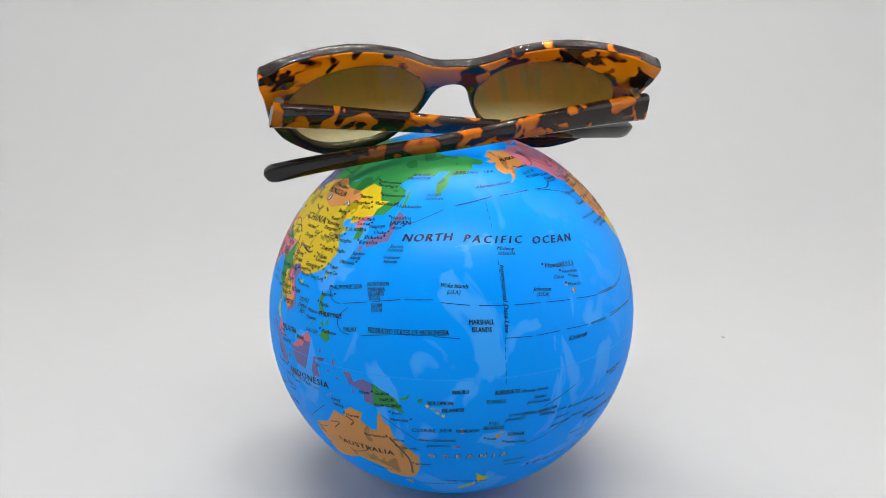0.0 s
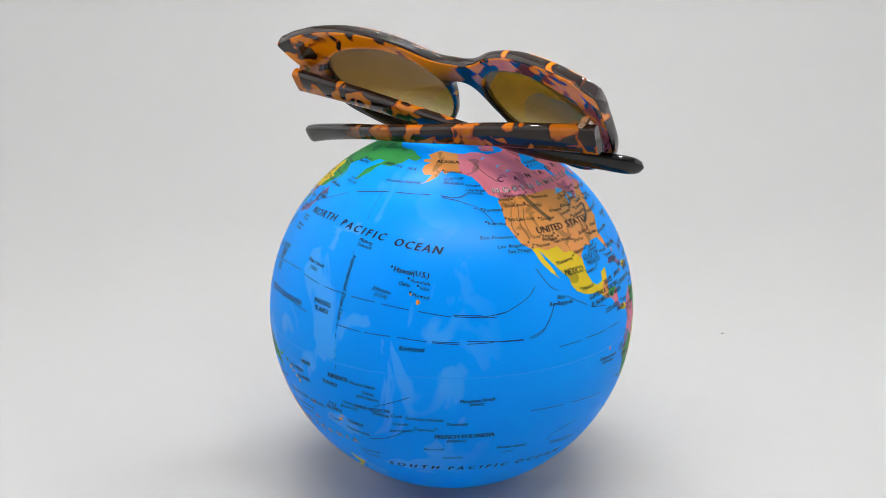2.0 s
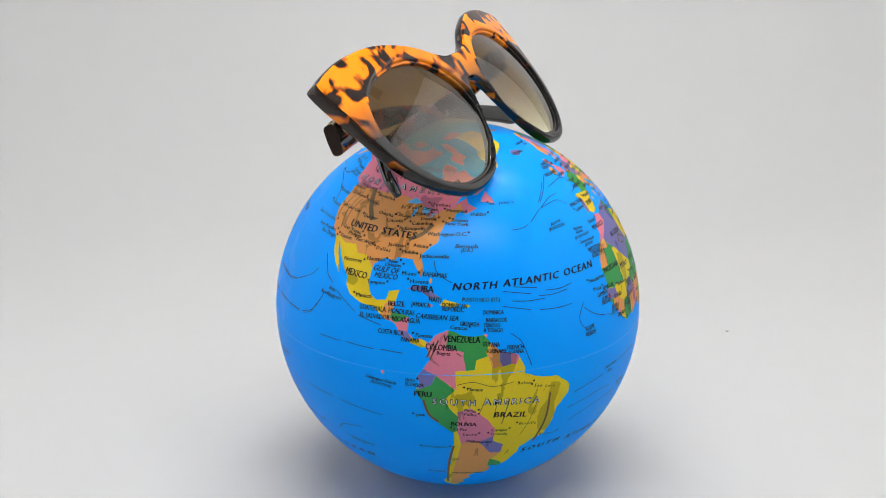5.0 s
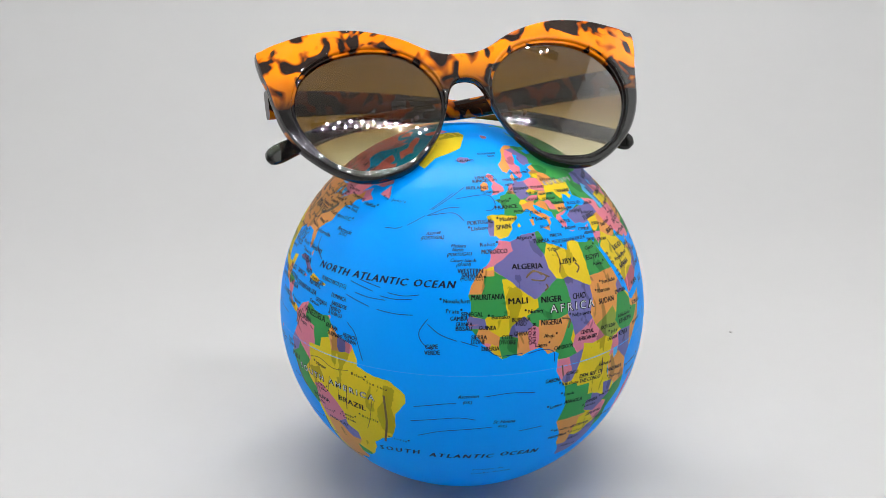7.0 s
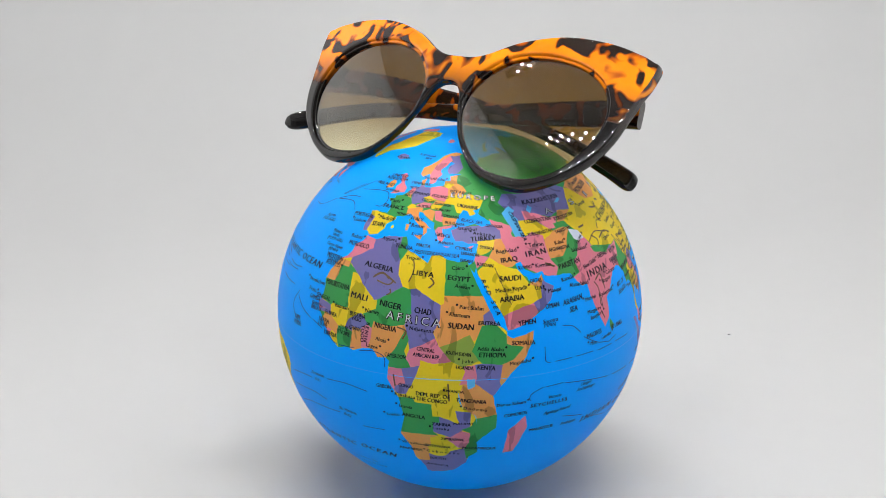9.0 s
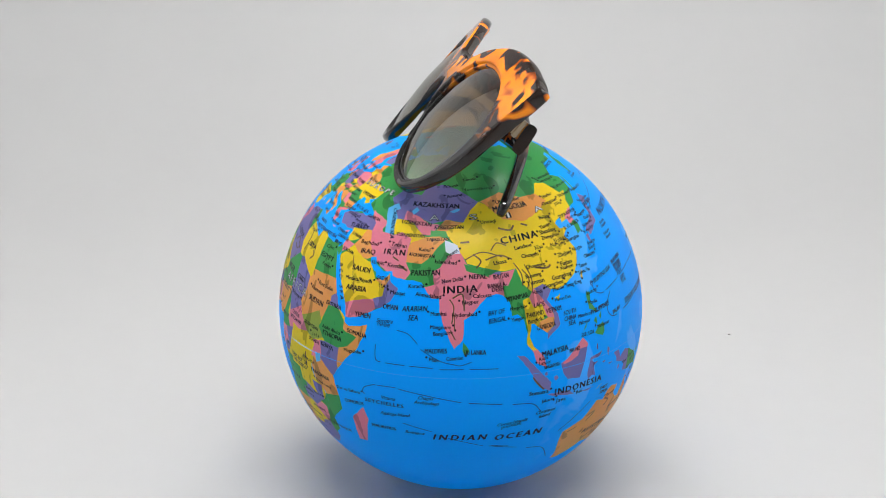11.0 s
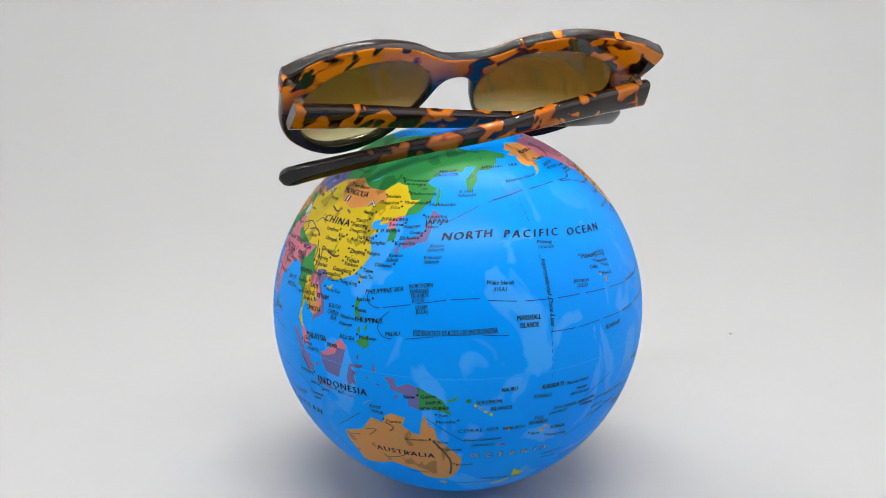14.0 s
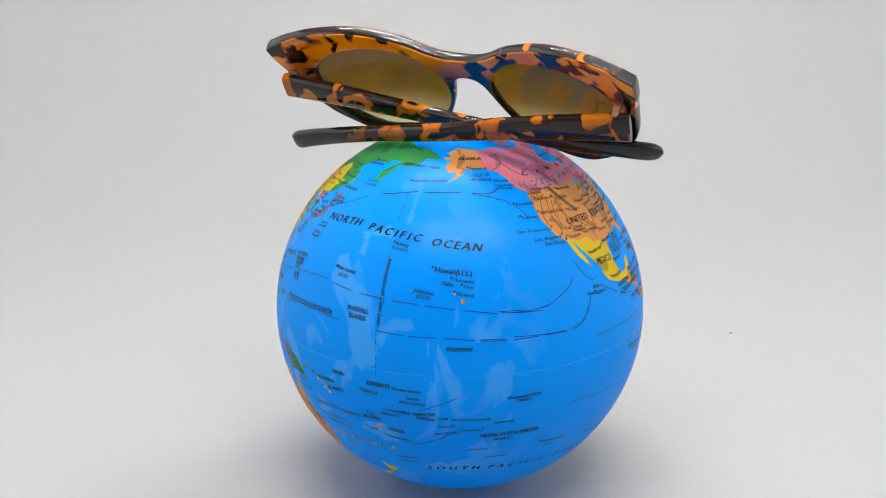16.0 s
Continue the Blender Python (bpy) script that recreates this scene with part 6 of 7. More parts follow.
write('(PORTUGAL)', SLANT, -24.0, 34.1, -15.6, 34.6, 1.3)
write('(SPAIN)', SLANT, -20.8, 31.3, -16.0, 31.5, 1.2)
write('Ndjamena', TOWN, 15.2, 14.3, 22.4, 13.8, 1.5)
write('Kinshasa', TOWN, 11.2, -5.5, 17.2, -6.1, 1.5)
write('Lobito', TOWN, 8.2, -12.9, 12.2, -12.4, 1.4)
write('Sicily', SLANT, 11.2, 40.7, 15.8, 40.7, 1.4)
write('Juba', TOWN, 30.3, 5.7, 33.5, 5.6, 1.3)
write('Dodoma', TOWN, 30.9, -8.7, 37.6, -9.7, 1.4)
write('Windhoek', TOWN, 11.7, -22.7, 20.3, -23.2, 1.4)
write('Gaborone', TOWN, 19.4, -25.6, 29.9, -26.4, 1.4)
write('RWANDA', LAND, 25.1, -3.1, 31.0, -3.7, 1.2)
write('MALAWI', LAND, 28.0, -14.2, 33.7, -14.3, 1.2)
write('Tristan da', SLANT, -14.5, -37.9, -2.9, -37.6, 1.4)
write('Cunha Group', SLANT, -14.8, -40.8, 0.5, -39.7, 1.4)
write('St Paul', TOWN, -93.3, 47.5, -85.5, 47.8, 1.5)
write('Lincoln', TOWN, -97.4, 42.8, -90.7, 43.1, 1.5)
write('Columbus', TOWN, -86.8, 42.7, -78.7, 43.2, 1.5)
write('Indianapolis', TOWN, -91.2, 40.9, -81.3, 41.4, 1.5)
write('Quebec', TOWN, -80.7, 49.2, -72.0, 49.1, 1.5)
write('Toronto', TOWN, -88.2, 46.1, -80.5, 46.0, 1.5)
write("St. John's", TOWN, -55.2, 49.3, -44.3, 49.1, 1.4)
write('Belem', TOWN, -52.1, -3.4, -47.9, -3.9, 1.3)
write('Sao Luis', TOWN, -46.9, -4.9, -40.4, -6.2, 1.3)
write('Brasilia', TOWN, -50.4, -17.6, -44.8, -18.3, 1.4)
write('Sucre', TOWN, -67.7, -20.3, -63.4, -20.4, 1.4)
write('Quito', TOWN, -84.1, -2.1, -81.2, -1.9, 1.5)
write('Vitoria', TOWN, -42.6, -23.7, -36.2, -24.6, 1.3)
write('(UK)', SLANT, -128.2, -28.2, -124.6, -28.2, 1.2)
write('(CHILE)', SLANT, -108.6, -29.4, -102.3, -30.1, 1.2)
write('Islands', SLANT, -163.2, -16.5, -158.1, -16.0, 1.5)
write('(NEW ZEALAND)', SLANT, -164.3, -19.4, -156.8, -18.4, 1.2)
write('HUDSON', SLANT, -93.5, 62.7, -78.2, 61.7, 1.5)
write('BAY', SLANT, -93.8, 61.0, -84.2, 60.6, 1.4)
write('Kermadec', SLANT, -178.2, -31.1, -170.4, -30.9, 1.4)
write('Islands', SLANT, -177.7, -33.0, -171.4, -33.5, 1.4)
current((179.6, 51.5), (179.5, 46.8), (179.7, 42.0), wide=0.07, dash=2.4, gap=0.9)
current((179.5, 33.1), (179.4, 27.0), (179.5, 20.5), wide=0.07, dash=2.4, gap=0.9)
current((179.7, 19.9), (179.4, 11.4), wide=0.07, dash=2.4, gap=0.9)
current((179.2, 11.2), (179.1, 5.4), wide=0.07, dash=2.4, gap=0.9)
current((179.2, 4.3), (179.3, -2.0), wide=0.07, dash=2.4, gap=0.9)
current((123.9, 21.7), (124.8, 19.4), (126.8, 18.4), (128.7, 18.3))
current((129.7, 18.6), (138.0, 20.3))
current((139.8, 20.7), (148.4, 22.1))
current((149.7, 22.2), (158.4, 22.6))
current((160.7, 21.9), (169.3, 21.1))
current((172.0, 20.9), (179.6, 20.5))
current((-177.2, 20.3), (-168.9, 19.9))
current((-166.7, 19.7), (-158.0, 18.9))
current((-155.4, 18.7), (-147.3, 17.7), (-145.6, 17.5))
current((-144.8, 17.6), (-137.2, 17.1), (-132.4, 17.0))
current((131.7, 17.7), (129.4, 15.4), (128.8, 12.8), (130.0, 11.1), (131.4, 10.4), (133.4, 10.4))
current((137.2, 10.8), (145.2, 12.0))
current((148.3, 12.6), (155.6, 12.7))
current((159.0, 12.5), (166.2, 12.0))
current((179.0, 11.4), (187.4, 11.0))
current((-171.2, 11.0), (-163.2, 11.0))
current((-161.1, 11.0), (-152.4, 10.4))
current((-150.9, 10.2), (-143.3, 9.8))
current((-145.2, 18.0), (-136.8, 17.7))
current((-133.6, 17.6), (-130.2, 17.9), (-126.5, 19.3))
current((-150.9, 10.5), (-143.2, 10.3))
current((-141.2, 9.9), (-133.7, 10.0))
current((-131.8, 10.0), (-124.4, 9.8))
current((-122.3, 9.8), (-118.5, 11.2), (-116.1, 14.2), (-114.7, 16.1))
current((-113.2, 5.9), (-104.9, 5.9))
current((-103.0, 6.1), (-93.4, 5.8))
current((-91.5, 6.0), (-84.7, 5.7))
current((-121.4, -12.7), (-110.0, -13.3))
current((-106.9, -13.5), (-92.1, -15.3))
current((-112.6, -26.6), (-108.8, -23.6), (-101.3, -22.2))
current((-172.2, -24.7), (-165.3, -22.5), (-157.8, -18.0))
current((-168.3, -11.3), (-162.2, -8.8), (-157.4, -6.6))
current((147.5, 44.1), (160.4, 49.2))
current((164.9, 50.4), (182.5, 53.0))
current((-173.2, 53.1), (-156.3, 53.6))
current((-151.2, 53.4), (-143.9, 52.7), (-139.7, 53.2), (-137.5, 54.7))
current((-150.6, 52.8), (-141.3, 51.2), (-134.2, 49.1))
current((166.9, 50.9), (183.8, 53.3))
current((-171.6, 53.3), (-155.5, 53.5))
current((-150.2, 53.0), (-142.7, 52.8), (-138.5, 54.3))
current((-136.4, 49.1), (-132.7, 47.8), (-129.8, 45.0), (-128.6, 43.0))
current((-150.0, 52.6), (-143.5, 51.8), (-138.5, 50.3))
current((-55.5, 23.2), (-46.8, 21.7))
current((-44.2, 20.8), (-39.4, 20.5), (-33.9, 21.0))
current((-56.0, 19.1), (-47.3, 17.3))
current((-44.5, 16.9), (-38.6, 16.5), (-33.2, 16.7))
current((-54.0, 11.4), (-51.1, 9.0), (-49.5, 5.4), (-48.0, 1.4))
current((-76.7, 32.0), (-76.1, 29.5), (-73.8, 27.5), (-70.9, 26.1))
current((-117.5, 29.0), (-116.0, 26.6), (-113.9, 23.4), (-111.1, 21.7))
current((-144.3, 17.5), (-135.3, 17.4), (-128.7, 18.3))
current((-128.2, 18.6), (-122.0, 21.5), (-119.2, 24.1))
current((-141.1, 10.7), (-131.9, 10.2), (-124.8, 10.0))
current((-122.9, 10.1), (-117.3, 12.5), (-113.5, 18.2))
current((-108.7, 19.8), (-100.8, 15.4))
current((-99.4, 14.5), (-91.7, 12.9))
current((60.8, 12.8), (64.2, 12.1), (67.1, 9.5))
current((68.0, 8.1), (73.2, 5.2), (77.8, 4.1), (79.3, 3.9), (82.3, 4.9))
current((56.1, 3.0), (54.6, 3.8), (54.4, 7.9))
current((57.7, 3.0), (63.4, 3.0))
current((64.8, 3.0), (71.5, 2.9))
current((73.5, 2.6), (80.1, 2.8))
current((81.8, 2.9), (89.8, 2.7))
current((50.5, -8.0), (50.0, -7.1), (50.9, -5.6), (54.3, -4.2))
current((55.0, -4.3), (60.6, -4.1))
current((61.4, -4.4), (69.8, -5.7), (79.5, -7.4))
current((81.8, -7.7), (91.3, -8.4))
current((62.2, -16.0), (70.7, -18.1))
current((75.6, -20.4), (86.5, -23.7))
current((88.9, -23.7), (94.8, -24.7))
current((-49.0, 40.3), (-44.5, 40.5), (-41.9, 41.3))
current((-40.3, 41.8), (-34.1, 45.4))
current((-32.7, 47.4), (-23.5, 53.5))
current((-31.8, 47.4), (-18.4, 55.6))
current((-33.2, 45.5), (-25.9, 48.2), (-20.2, 48.7))
current((-33.2, 45.5), (-22.9, 46.8), (-18.2, 44.4))
current((-22.0, 51.5), (-12.6, 52.7), (-6.7, 52.5), (-4.6, 49.9), (-6.3, 47.7), (-9.2, 47.6))
current((-52.9, 20.3), (-48.0, 19.8), (-42.3, 19.8))
current((-41.7, 22.0), (-36.7, 21.7), (-31.8, 22.4))
current((-52.2, 24.2), (-44.5, 23.1))
current((-28.7, 16.0), (-31.0, 12.3), (-30.0, 9.3), (-26.9, 7.4))
current((-28.7, 14.6), (-25.0, 11.9), (-20.2, 10.2))
current((-19.1, 10.1), (-14.4, 8.7))
current((-13.4, 8.8), (-9.7, 6.2), (-7.9, 5.6))
current((-7.2, 5.6), (-1.6, 5.9))
current((0.1, 5.6), (4.6, 6.2), (7.9, 5.1), (8.3, 2.1))
current((-12.4, -6.5), (-4.8, -5.8), (2.4, -6.6))
current((-32.6, -10.5), (-24.1, -8.9), (-20.3, -8.6))
current((-33.9, -15.7), (-20.9, -13.6), (-14.6, -14.3))
current((-1.1, -19.8), (6.5, -19.3))
current((-32.2, -21.2), (-23.8, -18.6), (-9.6, -17.2))
current((88.3, -23.9), (97.8, -25.8))
current((101.4, -26.8), (107.6, -28.4), (111.7, -34.4))
current((94.4, -8.9), (100.5, -9.6), (103.5, -12.7))
current((81.7, -7.6), (91.2, -8.5))
current((111.9, -22.2), (122.4, -14.3))
current((143.2, -12.9), (154.5, -21.4))
ridge((-119.4, 48.6), (-122.0, 43.2), (-121.4, 39.9), wide=0.10)
ridge((-115.9, 49.1), (-118.3, 43.0), (-116.7, 37.7), wide=0.10)
ridge((-114.1, 47.5), (-116.2, 42.9), (-115.1, 37.6), wide=0.10)
ridge((-110.9, 51.5), (-107.8, 46.5), (-103.9, 41.9), wide=0.70)
ridge((-86.6, 37.8), (-81.9, 39.8), (-78.5, 42.8), wide=0.56)
ridge((-133.4, 68.0), (-127.5, 65.0), (-130.6, 63.2), wide=0.14)
ridge((-130.3, 66.0), (-125.6, 61.3), (-120.6, 57.7), wide=0.14)
ridge((-79.0, -8.1), (-77.6, -12.8), (-74.9, -15.5), wide=0.35)
ridge((-75.8, 9.5), (-77.8, 5.1), wide=0.21)
ridge((-74.6, 10.1), (-76.9, 4.4), wide=0.21)
ridge((-69.4, -3.0), (-64.8, -2.2), (-59.2, -3.8), (-53.3, -2.9), wide=0.09)
ridge((-61.1, -7.1), (-62.8, -12.2), wide=0.09)
ridge((-57.5, -7.1), (-58.8, -14.6), wide=0.09)
ridge((-54.3, -8.5), (-56.1, -17.0), wide=0.14)
ridge((-45.7, -10.9), (-47.5, -17.7), (-49.6, -22.4), wide=0.09)
ridge((-41.6, -8.3), (-41.8, -17.9), (-44.1, -26.4), wide=0.35)
ridge((-70.5, -25.3), (-72.3, -34.6), (-73.7, -49.9), wide=0.35)
ridge((-69.5, 6.5), (-68.2, 5.7), wide=0.14)
ridge((80.6, 33.5), (86.4, 35.6), (93.2, 34.0), wide=0.17)
ridge((79.0, 38.5), (82.2, 38.7), wide=0.28)
ridge((93.4, 42.6), (97.8, 41.7), (99.8, 43.1), wide=0.28)
ridge((89.5, 36.0), (91.9, 38.1), (95.3, 37.2), wide=0.17)
ridge((99.2, 29.9), (101.0, 27.3), (100.1, 24.4), wide=0.17)
ridge((96.7, 32.0), (98.7, 28.8), (98.7, 25.4), wide=0.17)
ridge((100.3, 31.2), (101.9, 27.3), (101.5, 23.4), wide=0.14)
ridge((103.9, 30.0), (107.8, 29.4), (109.7, 30.0), wide=0.28)
ridge((76.8, 22.7), (79.7, 23.8), (80.3, 19.3), wide=0.21)
ridge((77.4, 18.1), (77.5, 14.1), wide=0.14)
ridge((83.3, 35.1), (85.8, 33.1), (84.2, 31.1), wide=0.21)
ridge((87.4, 33.3), (92.3, 34.5), (96.4, 33.1), wide=0.21)
ridge((102.9, 43.3), (105.4, 42.5), wide=0.28)
ridge((122.9, -20.2), (126.7, -19.5), (123.8, -22.4), wide=0.17)
ridge((128.2, -31.4), (133.2, -29.6), (137.0, -26.7), wide=0.17)
ridge((144.6, -20.9), (149.6, -29.3), (149.5, -37.6), wide=0.32)
ridge((116.0, -24.3), (119.9, -23.3), wide=0.14)
ridge((130.3, -16.0), (132.8, -17.3), (131.4, -19.1), wide=0.24)
ridge((100.1, -1.1), (101.6, -3.2), (103.7, -5.4), wide=0.24)
ridge((1.4, 26.8), (4.6, 28.3), (9.4, 26.1), wide=0.24)
ridge((3.0, 26.1), (7.0, 25.4), (8.7, 26.8), wide=0.21)
ridge((14.1, 33.3), (14.7, 30.3), (13.5, 26.7), wide=0.17)
ridge((20.4, 28.5), (21.5, 27.0), (20.0, 25.6), wide=0.24)
ridge((7.0, 22.5), (8.2, 23.3), (7.8, 24.3), wide=0.21)
ridge((1.8, 27.3), (4.4, 28.5), (7.0, 27.0), wide=0.21)
ridge((11.4, 14.1), (14.2, 13.2), (13.3, 10.9), wide=0.21)
ridge((26.5, -1.2), (26.8, -6.6), wide=0.21)
ridge((10.9, 0.4), (11.4, -3.1), wide=0.21)
ridge((40.9, 31.4), (43.0, 25.8), (45.1, 20.8), wide=0.10)
ridge((75.9, 22.4), (77.2, 20.2), (76.7, 15.7), wide=0.17)
ridge((58.6, 31.0), (61.8, 29.6), wide=0.28)
ridge((55.9, 33.1), (58.3, 32.1), wide=0.21)
ridge((76.3, 13.9), (77.7, 11.3), wide=0.17)
press()
bpy.data.objects.remove(TYPE_OB)

# ---- sunglasses: x across, y out of the front, z up in the plane of the lenses ----
LENS_CURVE = 0.10
WRAP, DOME = 0.26, 0.333      # radii of the front's bend across and up


def bend(x, y, z):
    return Vector((x, y + 0.0013 - x * x / (2 * WRAP) - (z + 0.017) ** 2 / (2 * DOME), z))


def outline():
    half = [(0.0, 0.0008), (0.006, 0.0011), (0.0119, 0.0034), (0.0225, 0.0099), (0.0383, 0.0152), (0.0542, 0.0159), (0.0645, 0.0142), (0.0705, 0.0122), (0.0731, 0.0106),
            (0.0724, 0.0030), (0.0706, -0.0040), (0.0678, -0.0190), (0.063, -0.0297), (0.0562, -0.0375), (0.050, -0.0425), (0.0422, -0.0463), (0.033, -0.0466),
            (0.0231, -0.0433), (0.0142, -0.034), (0.0094, -0.0247), (0.0062, -0.0153), (0.0036, -0.0116), (0.0, -0.0106)]
    return half + [(-x, z) for x, z in reversed(half[1:-1])]


def lens_ring():
    """Edge of one lens opening, x > 0."""
    return [(0.0098, -0.0155), (0.0125, -0.0072), (0.0205, 0.001), (0.0326, 0.0049), (0.0474, 0.0038), (0.0578, -0.0025), (0.0619, -0.0133), (0.0599, -0.0238),
            (0.0541, -0.034), (0.0473, -0.0396), (0.0388, -0.0423), (0.0257, -0.041), (0.0161, -0.0333), (0.011, -0.0246)]


def lens_bend(x, y, z):
    """The lens is a shallow cap of its own, proud of the frame in its middle."""
    s = math.copysign(1, x)
    u, v = x - s * 0.0365, z + 0.0187
    return Vector((x, y - 0.0365 ** 2 / (2 * WRAP) - s * u * 0.0365 / WRAP + 0.0035 - (u * u + v * v) / (2 * LENS_CURVE), z))


def plate(bm, rings, front, back, step):
    """A domed plate with outer ring rings[0]; front and back are its depths."""
    from mathutils.geometry import delaunay_2d_cdt
    co, ed, loops = [], [], []
    for ring in rings:
        k = len(co)
        loops.append(range(k, k + len(ring)))
        co += [Vector(p) for p in ring]
        ed += [(k + i, k + (i + 1) % len(ring)) for i in range(len(ring))]
    lim = [max(abs(p[j]) for p in rings[0]) for j in (0, 1)]
    for i in range(-int(lim[0] / step), int(lim[0] / step) + 1):
        for j in range(-int(lim[1] / step), int(lim[1] / step) + 1):
            co.append(Vector((i * step, j * step)))
    vs, es, fs, *_ = delaunay_2d_cdt(co, ed, [], 0, 1e-6)

    def inside(p, ring):
        c = False
        for a, b in zip(ring, list(ring[1:]) + [ring[0]]):
            if (a[1] > p.y) != (b[1] > p.y) and p.x < (b[0] - a[0]) * (p.y - a[1]) / (b[1] - a[1]) + a[0]:
                c = not c
        return c
    keep = []
    for f in fs:
        m = sum((vs[i] for i in f), Vector((0, 0))) / len(f)
        if inside(m, rings[0]) and not any(inside(m, r) for r in rings[1:]):
            keep.append(f)
    used = sorted({i for f in keep for i in f})
    top = {i: bm.verts.new(lens_bend(vs[i].x, front, vs[i].y)) for i in used}
    low = {i: bm.verts.new(lens_bend(vs[i].x, back, vs[i].y)) for i in used}
    count = {}
    for f in keep:
        bm.faces.new([top[i] for i in f])
        bm.faces.new([low[i] for i in reversed(f)])
        for a, b in zip(f, f[1:] + f[:1]):
            count[(a, b)] = 1
    for a, b in count:
        if (b, a) not in count:
            bm.faces.new((top[b], top[a], low[a], low[b]))
    bmesh.ops.recalc_face_normals(bm, faces=bm.faces[:])


def nearest(p, rings):
    """Distance from each place to the nearest edge of the rings."""
    best = np.full(len(p), 1.0)
    for ring in rings:
        a = np.array(ring)
        d = np.roll(a, -1, axis=0) - a
        for (ax, az), (dx, dz) in zip(a, d):
            u = np.clip(((p[:, 0] - ax) * dx + (p[:, 1] - az) * dz) / (dx * dx + dz * dz + 1e-18), 0, 1)
            best = np.minimum(best, np.hypot(p[:, 0] - ax - u * dx, p[:, 1] - az - u * dz))
    return best


def rounded(d, r):
    return np.sqrt(np.maximum(0, 1 - (1 - np.clip(d / r, 0, 1)) ** 2))


def front_shell(bm, ring, holes):
    """The frame's front: rounded outer edge, and a ledge sunk round each lens."""
    from mathutils.geometry import delaunay_2d_cdt
    co, ed = [], []
    for loop in [ring] + holes:
        k = len(co)
        co += [Vector(p) for p in loop]
        ed += [(k + i, k + (i + 1) % len(loop)) for i in range(len(loop))]
    rim = len(co)
    more = []
    for loop in [ring] + holes:
        a = np.array(loop)
        t = np.roll(a, -1, axis=0) - np.roll(a, 1, axis=0)
        n = np.stack([-t[:, 1], t[:, 0]], 1) / np.maximum(np.linalg.norm(t, axis=1), 1e-9)[:, None]
        for off in (0.0001, 0.00025, 0.0005, 0.0008, 0.0010, 0.0011, 0.0013, 0.0017, 0.0023):
            for way in (1, -1):
                q = a + n * off * way
                more.append(q[nearest(q, [ring] + holes) > off * 0.93])
    gx, gz = np.meshgrid(np.arange(-0.074, 0.075, 0.0017), np.arange(-0.048, 0.016, 0.0017))
    g = np.stack([gx.ravel(), gz.ravel()], 1)
    more.append(g[nearest(g, [ring] + holes) > 0.0029])
    co += [Vector(p) for q in more for p in q]
    vs, es, fs, *_ = delaunay_2d_cdt(co, ed, [], 0, 1e-7)
    p = np.array([(v.x, v.y) for v in vs])
    mid = np.array([p[list(f)].mean(axis=0) for f in fs])
    keep = inside(mid[:, 0], mid[:, 1], ring)
    for h in holes:
        keep &= ~inside(mid[:, 0], mid[:, 1], h)
    faces = [f for f, k in zip(fs, keep) if k]
    outer, inner = nearest(p, [ring]), nearest(p, holes)
    tip = np.clip((np.abs(p[:, 0]) - 0.062) / 0.006, 0, 1) * np.clip((p[:, 1] + 0.014) / 0.008, 0, 1)
    ledge = 0.30 + 0.14 * rounded(inner, 0.0004) + 0.56 * rounded(inner - 0.0010, 0.0007)
    top = 0.0024 * rounded(outer, 0.0013 - 0.0006 * tip) * ledge
    low = -0.0022 * rounded(outer, 0.0012 - 0.0005 * tip) * (0.55 + 0.45 * rounded(inner, 0.0014)) - 0.0006 * tip
    used = sorted({i for f in faces for i in f})
    edge = {i for i in used if outer[i] < 2e-6}
    a = {i: bm.verts.new(bend(p[i][0], 0.0 if i in edge else top[i], p[i][1])) for i in used}
    b = {i: a[i] if i in edge else bm.verts.new(bend(p[i][0], low[i], p[i][1])) for i in used}
    count = set()
    for f in faces:
        bm.faces.new([a[i] for i in f])
        if any(b[i] is not a[i] for i in f):
            bm.faces.new([b[i] for i in reversed(f)])
        count.update(zip(f, f[1:] + f[:1]))
    for i, j in count:
        if (j, i) not in count and not (i in edge and j in edge):
            bm.faces.new((a[j], a[i], b[i], b[j]))
    bmesh.ops.recalc_face_normals(bm, faces=bm.faces[:])


def temple(bm, path, high, thick, drop):
    """A bar along path whose cross-section is high by thick, rounded; drop: the way its height points."""
    ring = 12
    rows = []
    for i, p in enumerate(path):
        a, b = path[max(i - 1, 0)], path[min(i + 1, len(path) - 1)]
        t = (b - a).normalized()
        u = (drop - t * drop.dot(t)).normalized()
        v = t.cross(u)
        s = i / (len(path) - 1)
        h, w = high(s) / 2, thick(s) / 2
        row = []
        for k in range(ring):
            c, d = math.cos(2 * math.pi * k / ring), math.sin(2 * math.pi * k / ring)
            row.append(bm.verts.new(p + u * h * math.copysign(abs(c) ** 0.45, c) + v * w * math.copysign(abs(d) ** 0.6, d)))
        rows.append(row)
    for a, b in zip(rows, rows[1:]):
        for k in range(ring):
            bm.faces.new((a[k], a[(k + 1) % ring], b[(k + 1) % ring], b[k]))
    bm.faces.new(rows[0][::-1]).material_index = 1
    bm.faces.new(rows[-1])
    bmesh.ops.recalc_face_normals(bm, faces=bm.faces[:])


TEMPLE_A = [(0.0701, -0.0168, -0.0056), (0.0449, -0.0220, -0.0034), (0.0200, -0.0266, -0.0032), (-0.0019, -0.0303, -0.0042), (-0.0305, -0.0298, -0.0110), (-0.0564, -0.0278, -0.0205), (-0.0709, -0.0265, -0.0271)]
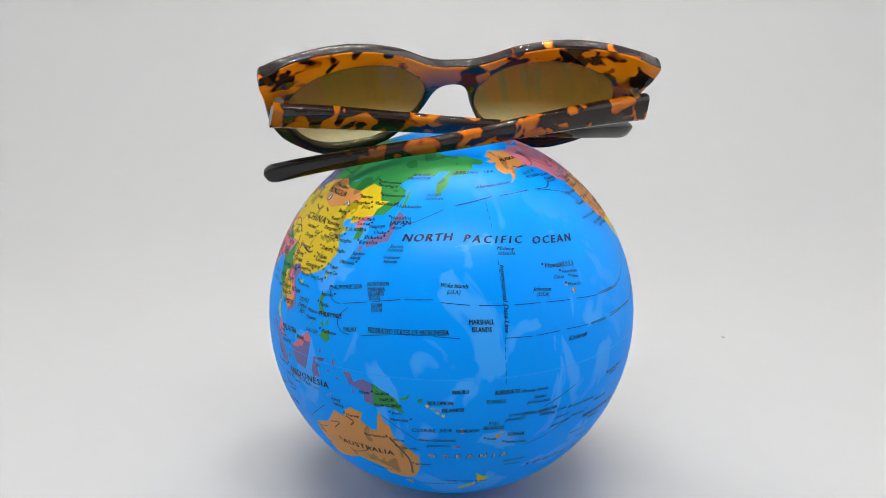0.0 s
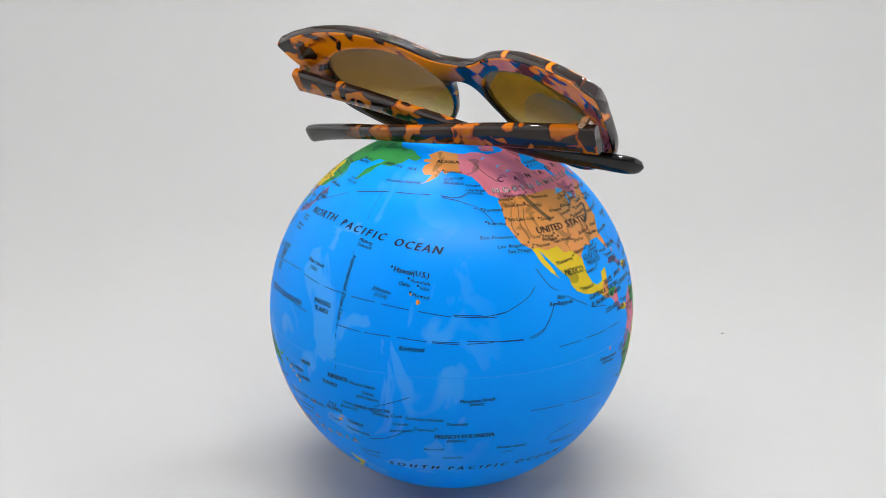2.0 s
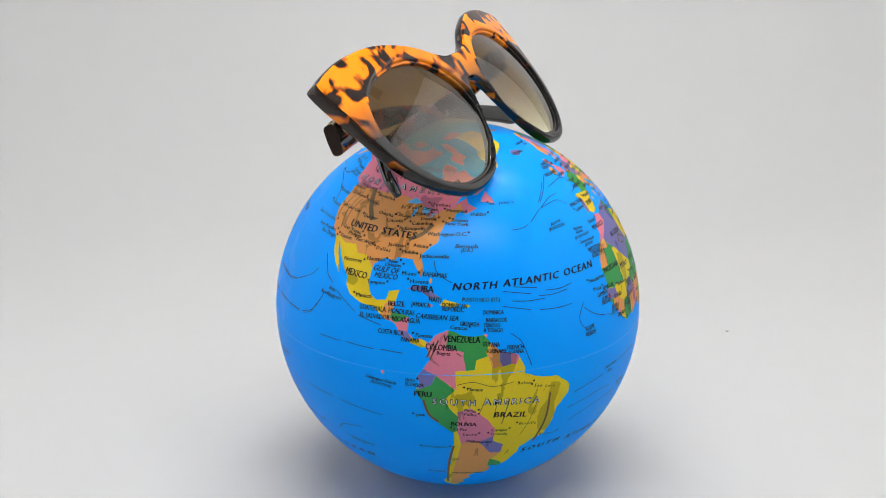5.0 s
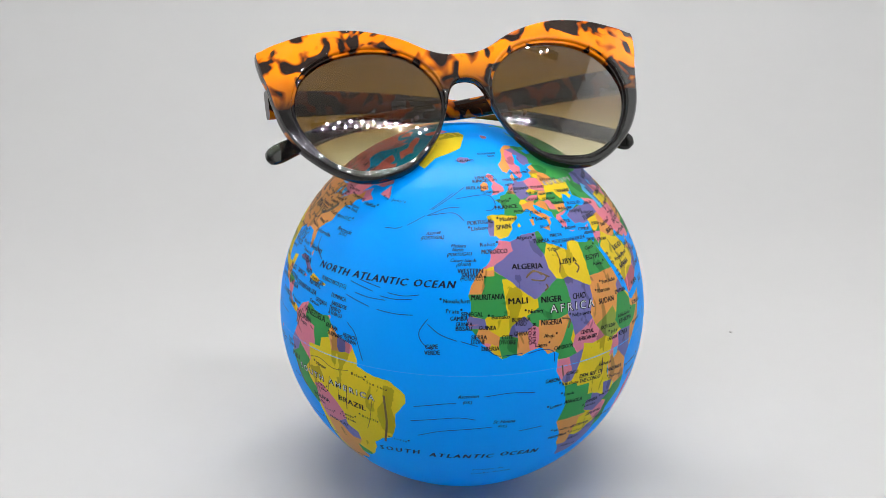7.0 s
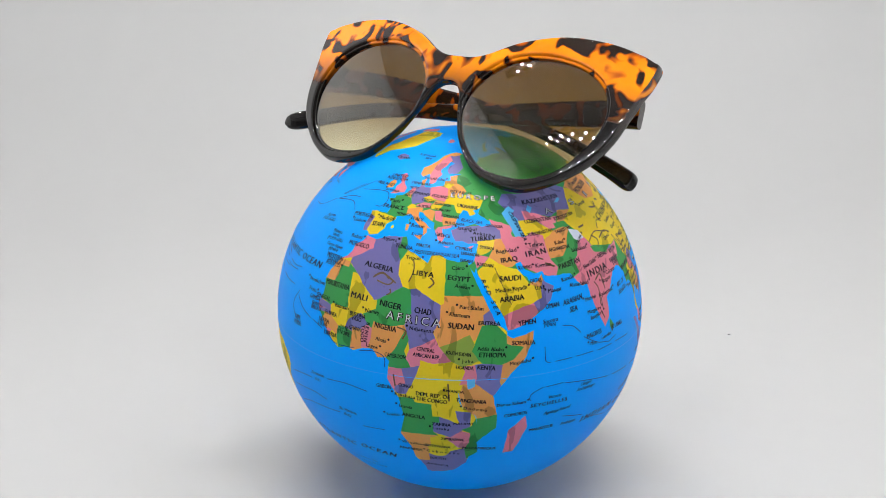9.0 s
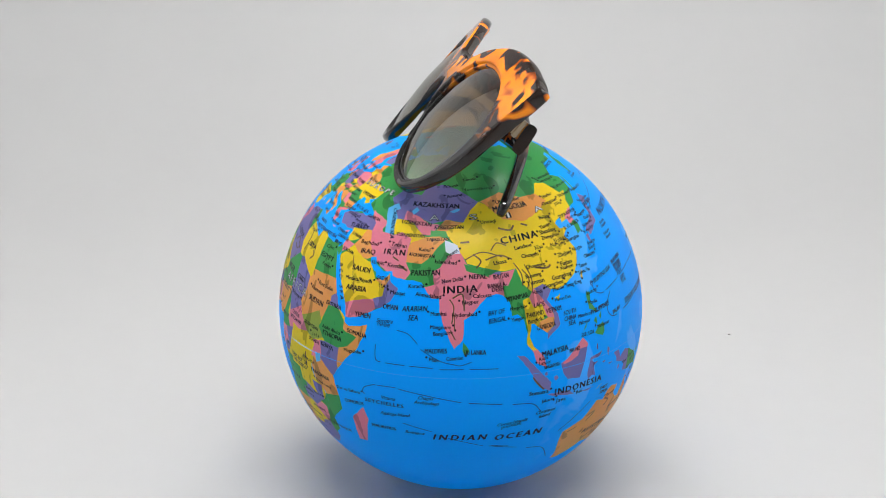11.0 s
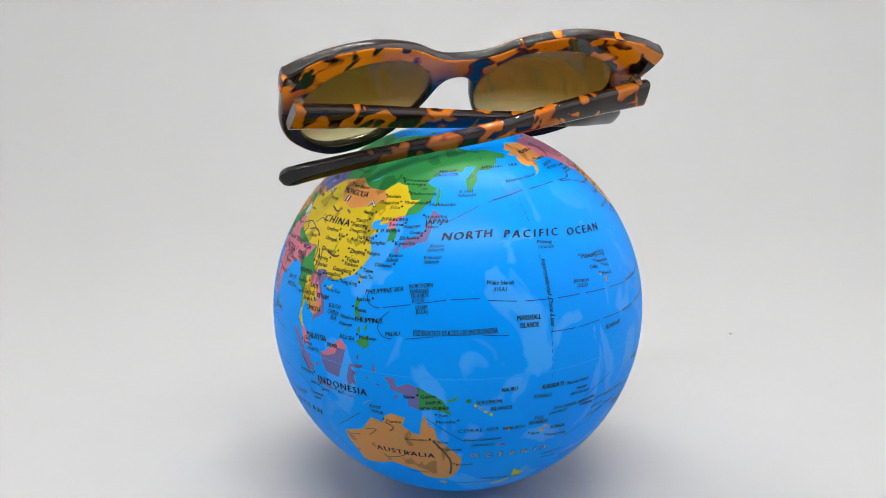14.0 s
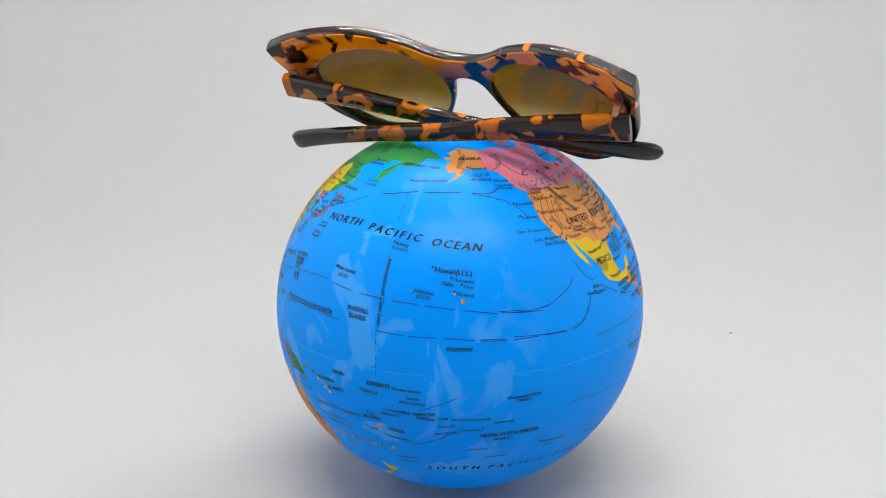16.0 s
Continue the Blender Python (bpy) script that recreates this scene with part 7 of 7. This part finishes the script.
TEMPLE_B = [(-0.0684, -0.0167, -0.0043), (-0.0450, -0.0168, -0.0068), (-0.0225, -0.0172, -0.0098), (0.0000, -0.0182, -0.0120), (0.0220, -0.0198, -0.0126), (0.0440, -0.0192, -0.0158), (0.0600, -0.0135, -0.0238), (0.0738, -0.0075, -0.0324)]


def arm_height(s):
    if s > 0.93:
        return 0.0072 * math.sqrt(max(0.02, 1 - ((s - 0.93) / 0.07) ** 2))
    return 0.0108 - 0.0054 * min(1, s / 0.62) + 0.0018 * max(0, (s - 0.62) / 0.31)


def arm_depth(s):
    if s > 0.93:
        return 0.0036 * math.sqrt(max(0.02, 1 - ((s - 0.93) / 0.07) ** 2))
    return 0.0044 - 0.0008 * s


def sunglasses():
    g = new("sunglasses")
    bm = bmesh.new()
    ring = [tuple(p) for p in spline(outline(), 9)]
    left = [tuple(p) for p in spline(lens_ring(), 10)]
    right = [(-x, z) for x, z in reversed(left)]
    front_shell(bm, ring, [left, right])
    bm.normal_update()
    for f in bm.faces:
        c = f.calc_center_median()
        cx, cz = abs(c.x) - 0.0365, c.z + 0.0185
        if abs(f.normal.y) < 0.6 and (cx / 0.0285) ** 2 + (cz / 0.0262) ** 2 > 1:
            f.material_index = 1
    front = part("front_frame", bm, ACETATE_FRONT, g, "tortoiseshell cat-eye front, amber above and black below")
    front.data.materials.append(ACETATE_EDGE)
    for side in (left, right):
        bm = bmesh.new()
        cx = sum(p[0] for p in side) / len(side)
        cz = sum(p[1] for p in side) / len(side)
        plate(bm, [[(cx + (x - cx) * 1.02, cz + (z - cz) * 1.02) for x, z in side]], 0.0004, -0.0010, 0.0014)
        bm.normal_update()
        for f in bm.faces:
            f.material_index = 1 if f.normal.y < 0 else 0
        pane = part("lens", bm, LENS, g, "brown gradient lens paling to yellow below")
        pane.data.materials.append(LENS_INNER)
    for pts, sx in ((TEMPLE_A, 1), (TEMPLE_B, -1)):
        bm = bmesh.new()
        path = spline(pts, 9, closed=False)
        temple(bm, path, arm_height, arm_depth, Vector((0, 0.35 if sx > 0 else 0.1, 1)).normalized())
        arm = part("temple", bm, ACETATE_ARM[sx], g, "folded tortoiseshell temple with a black tip")
        arm.data.materials.append(ACETATE_EDGE)
        hx = 0.0655 * sx
        base = bend(hx, -0.0070, -0.003)
        for dz in (-0.0023, 0.0, 0.0023):
            bm = bmesh.new()
            bmesh.ops.create_cone(bm, cap_ends=True, segments=12, radius1=0.0013, radius2=0.0013, depth=0.0021,
                                  matrix=Matrix.Translation(base + Vector((0, -0.002, dz))))
            part("hinge_knuckle", bm, HINGE_METAL, arm, "nickel hinge barrel")
        bm = bmesh.new()
        bmesh.ops.create_cube(bm, size=1, matrix=Matrix.Translation(base + Vector((0, 0.0005, 0))) @ Matrix.Diagonal((0.0036, 0.0034, 0.0066, 1)))
        bmesh.ops.bevel(bm, geom=bm.edges[:], offset=0.0006, segments=2, affect="EDGES")
        part("hinge_plate", bm, HINGE_METAL, arm, "nickel hinge plate")
    return tagged(g, "tortoiseshell cat-eye sunglasses with folded temples resting on the globe", "sunglasses")


glasses = sunglasses()
PERCH = pose(0.00180, -0.00260, 0.09540, 41.275, 0.790, 10.808)


def turned(spin, nod, sway):
    return pose(0, 0, R, nod) @ pose(0, 0, 0, 0, sway) @ pose(0, 0, 0, 0, 0, spin)


# ---- what moves: the globe turns, the glasses ride on it ----
def motions():
    walk(globe, [(t, turned(*a)) for t, *a in SPIN])
    walk(glasses, [(t, turned(*a) @ PERCH) for t, *a in SPIN])


motions()
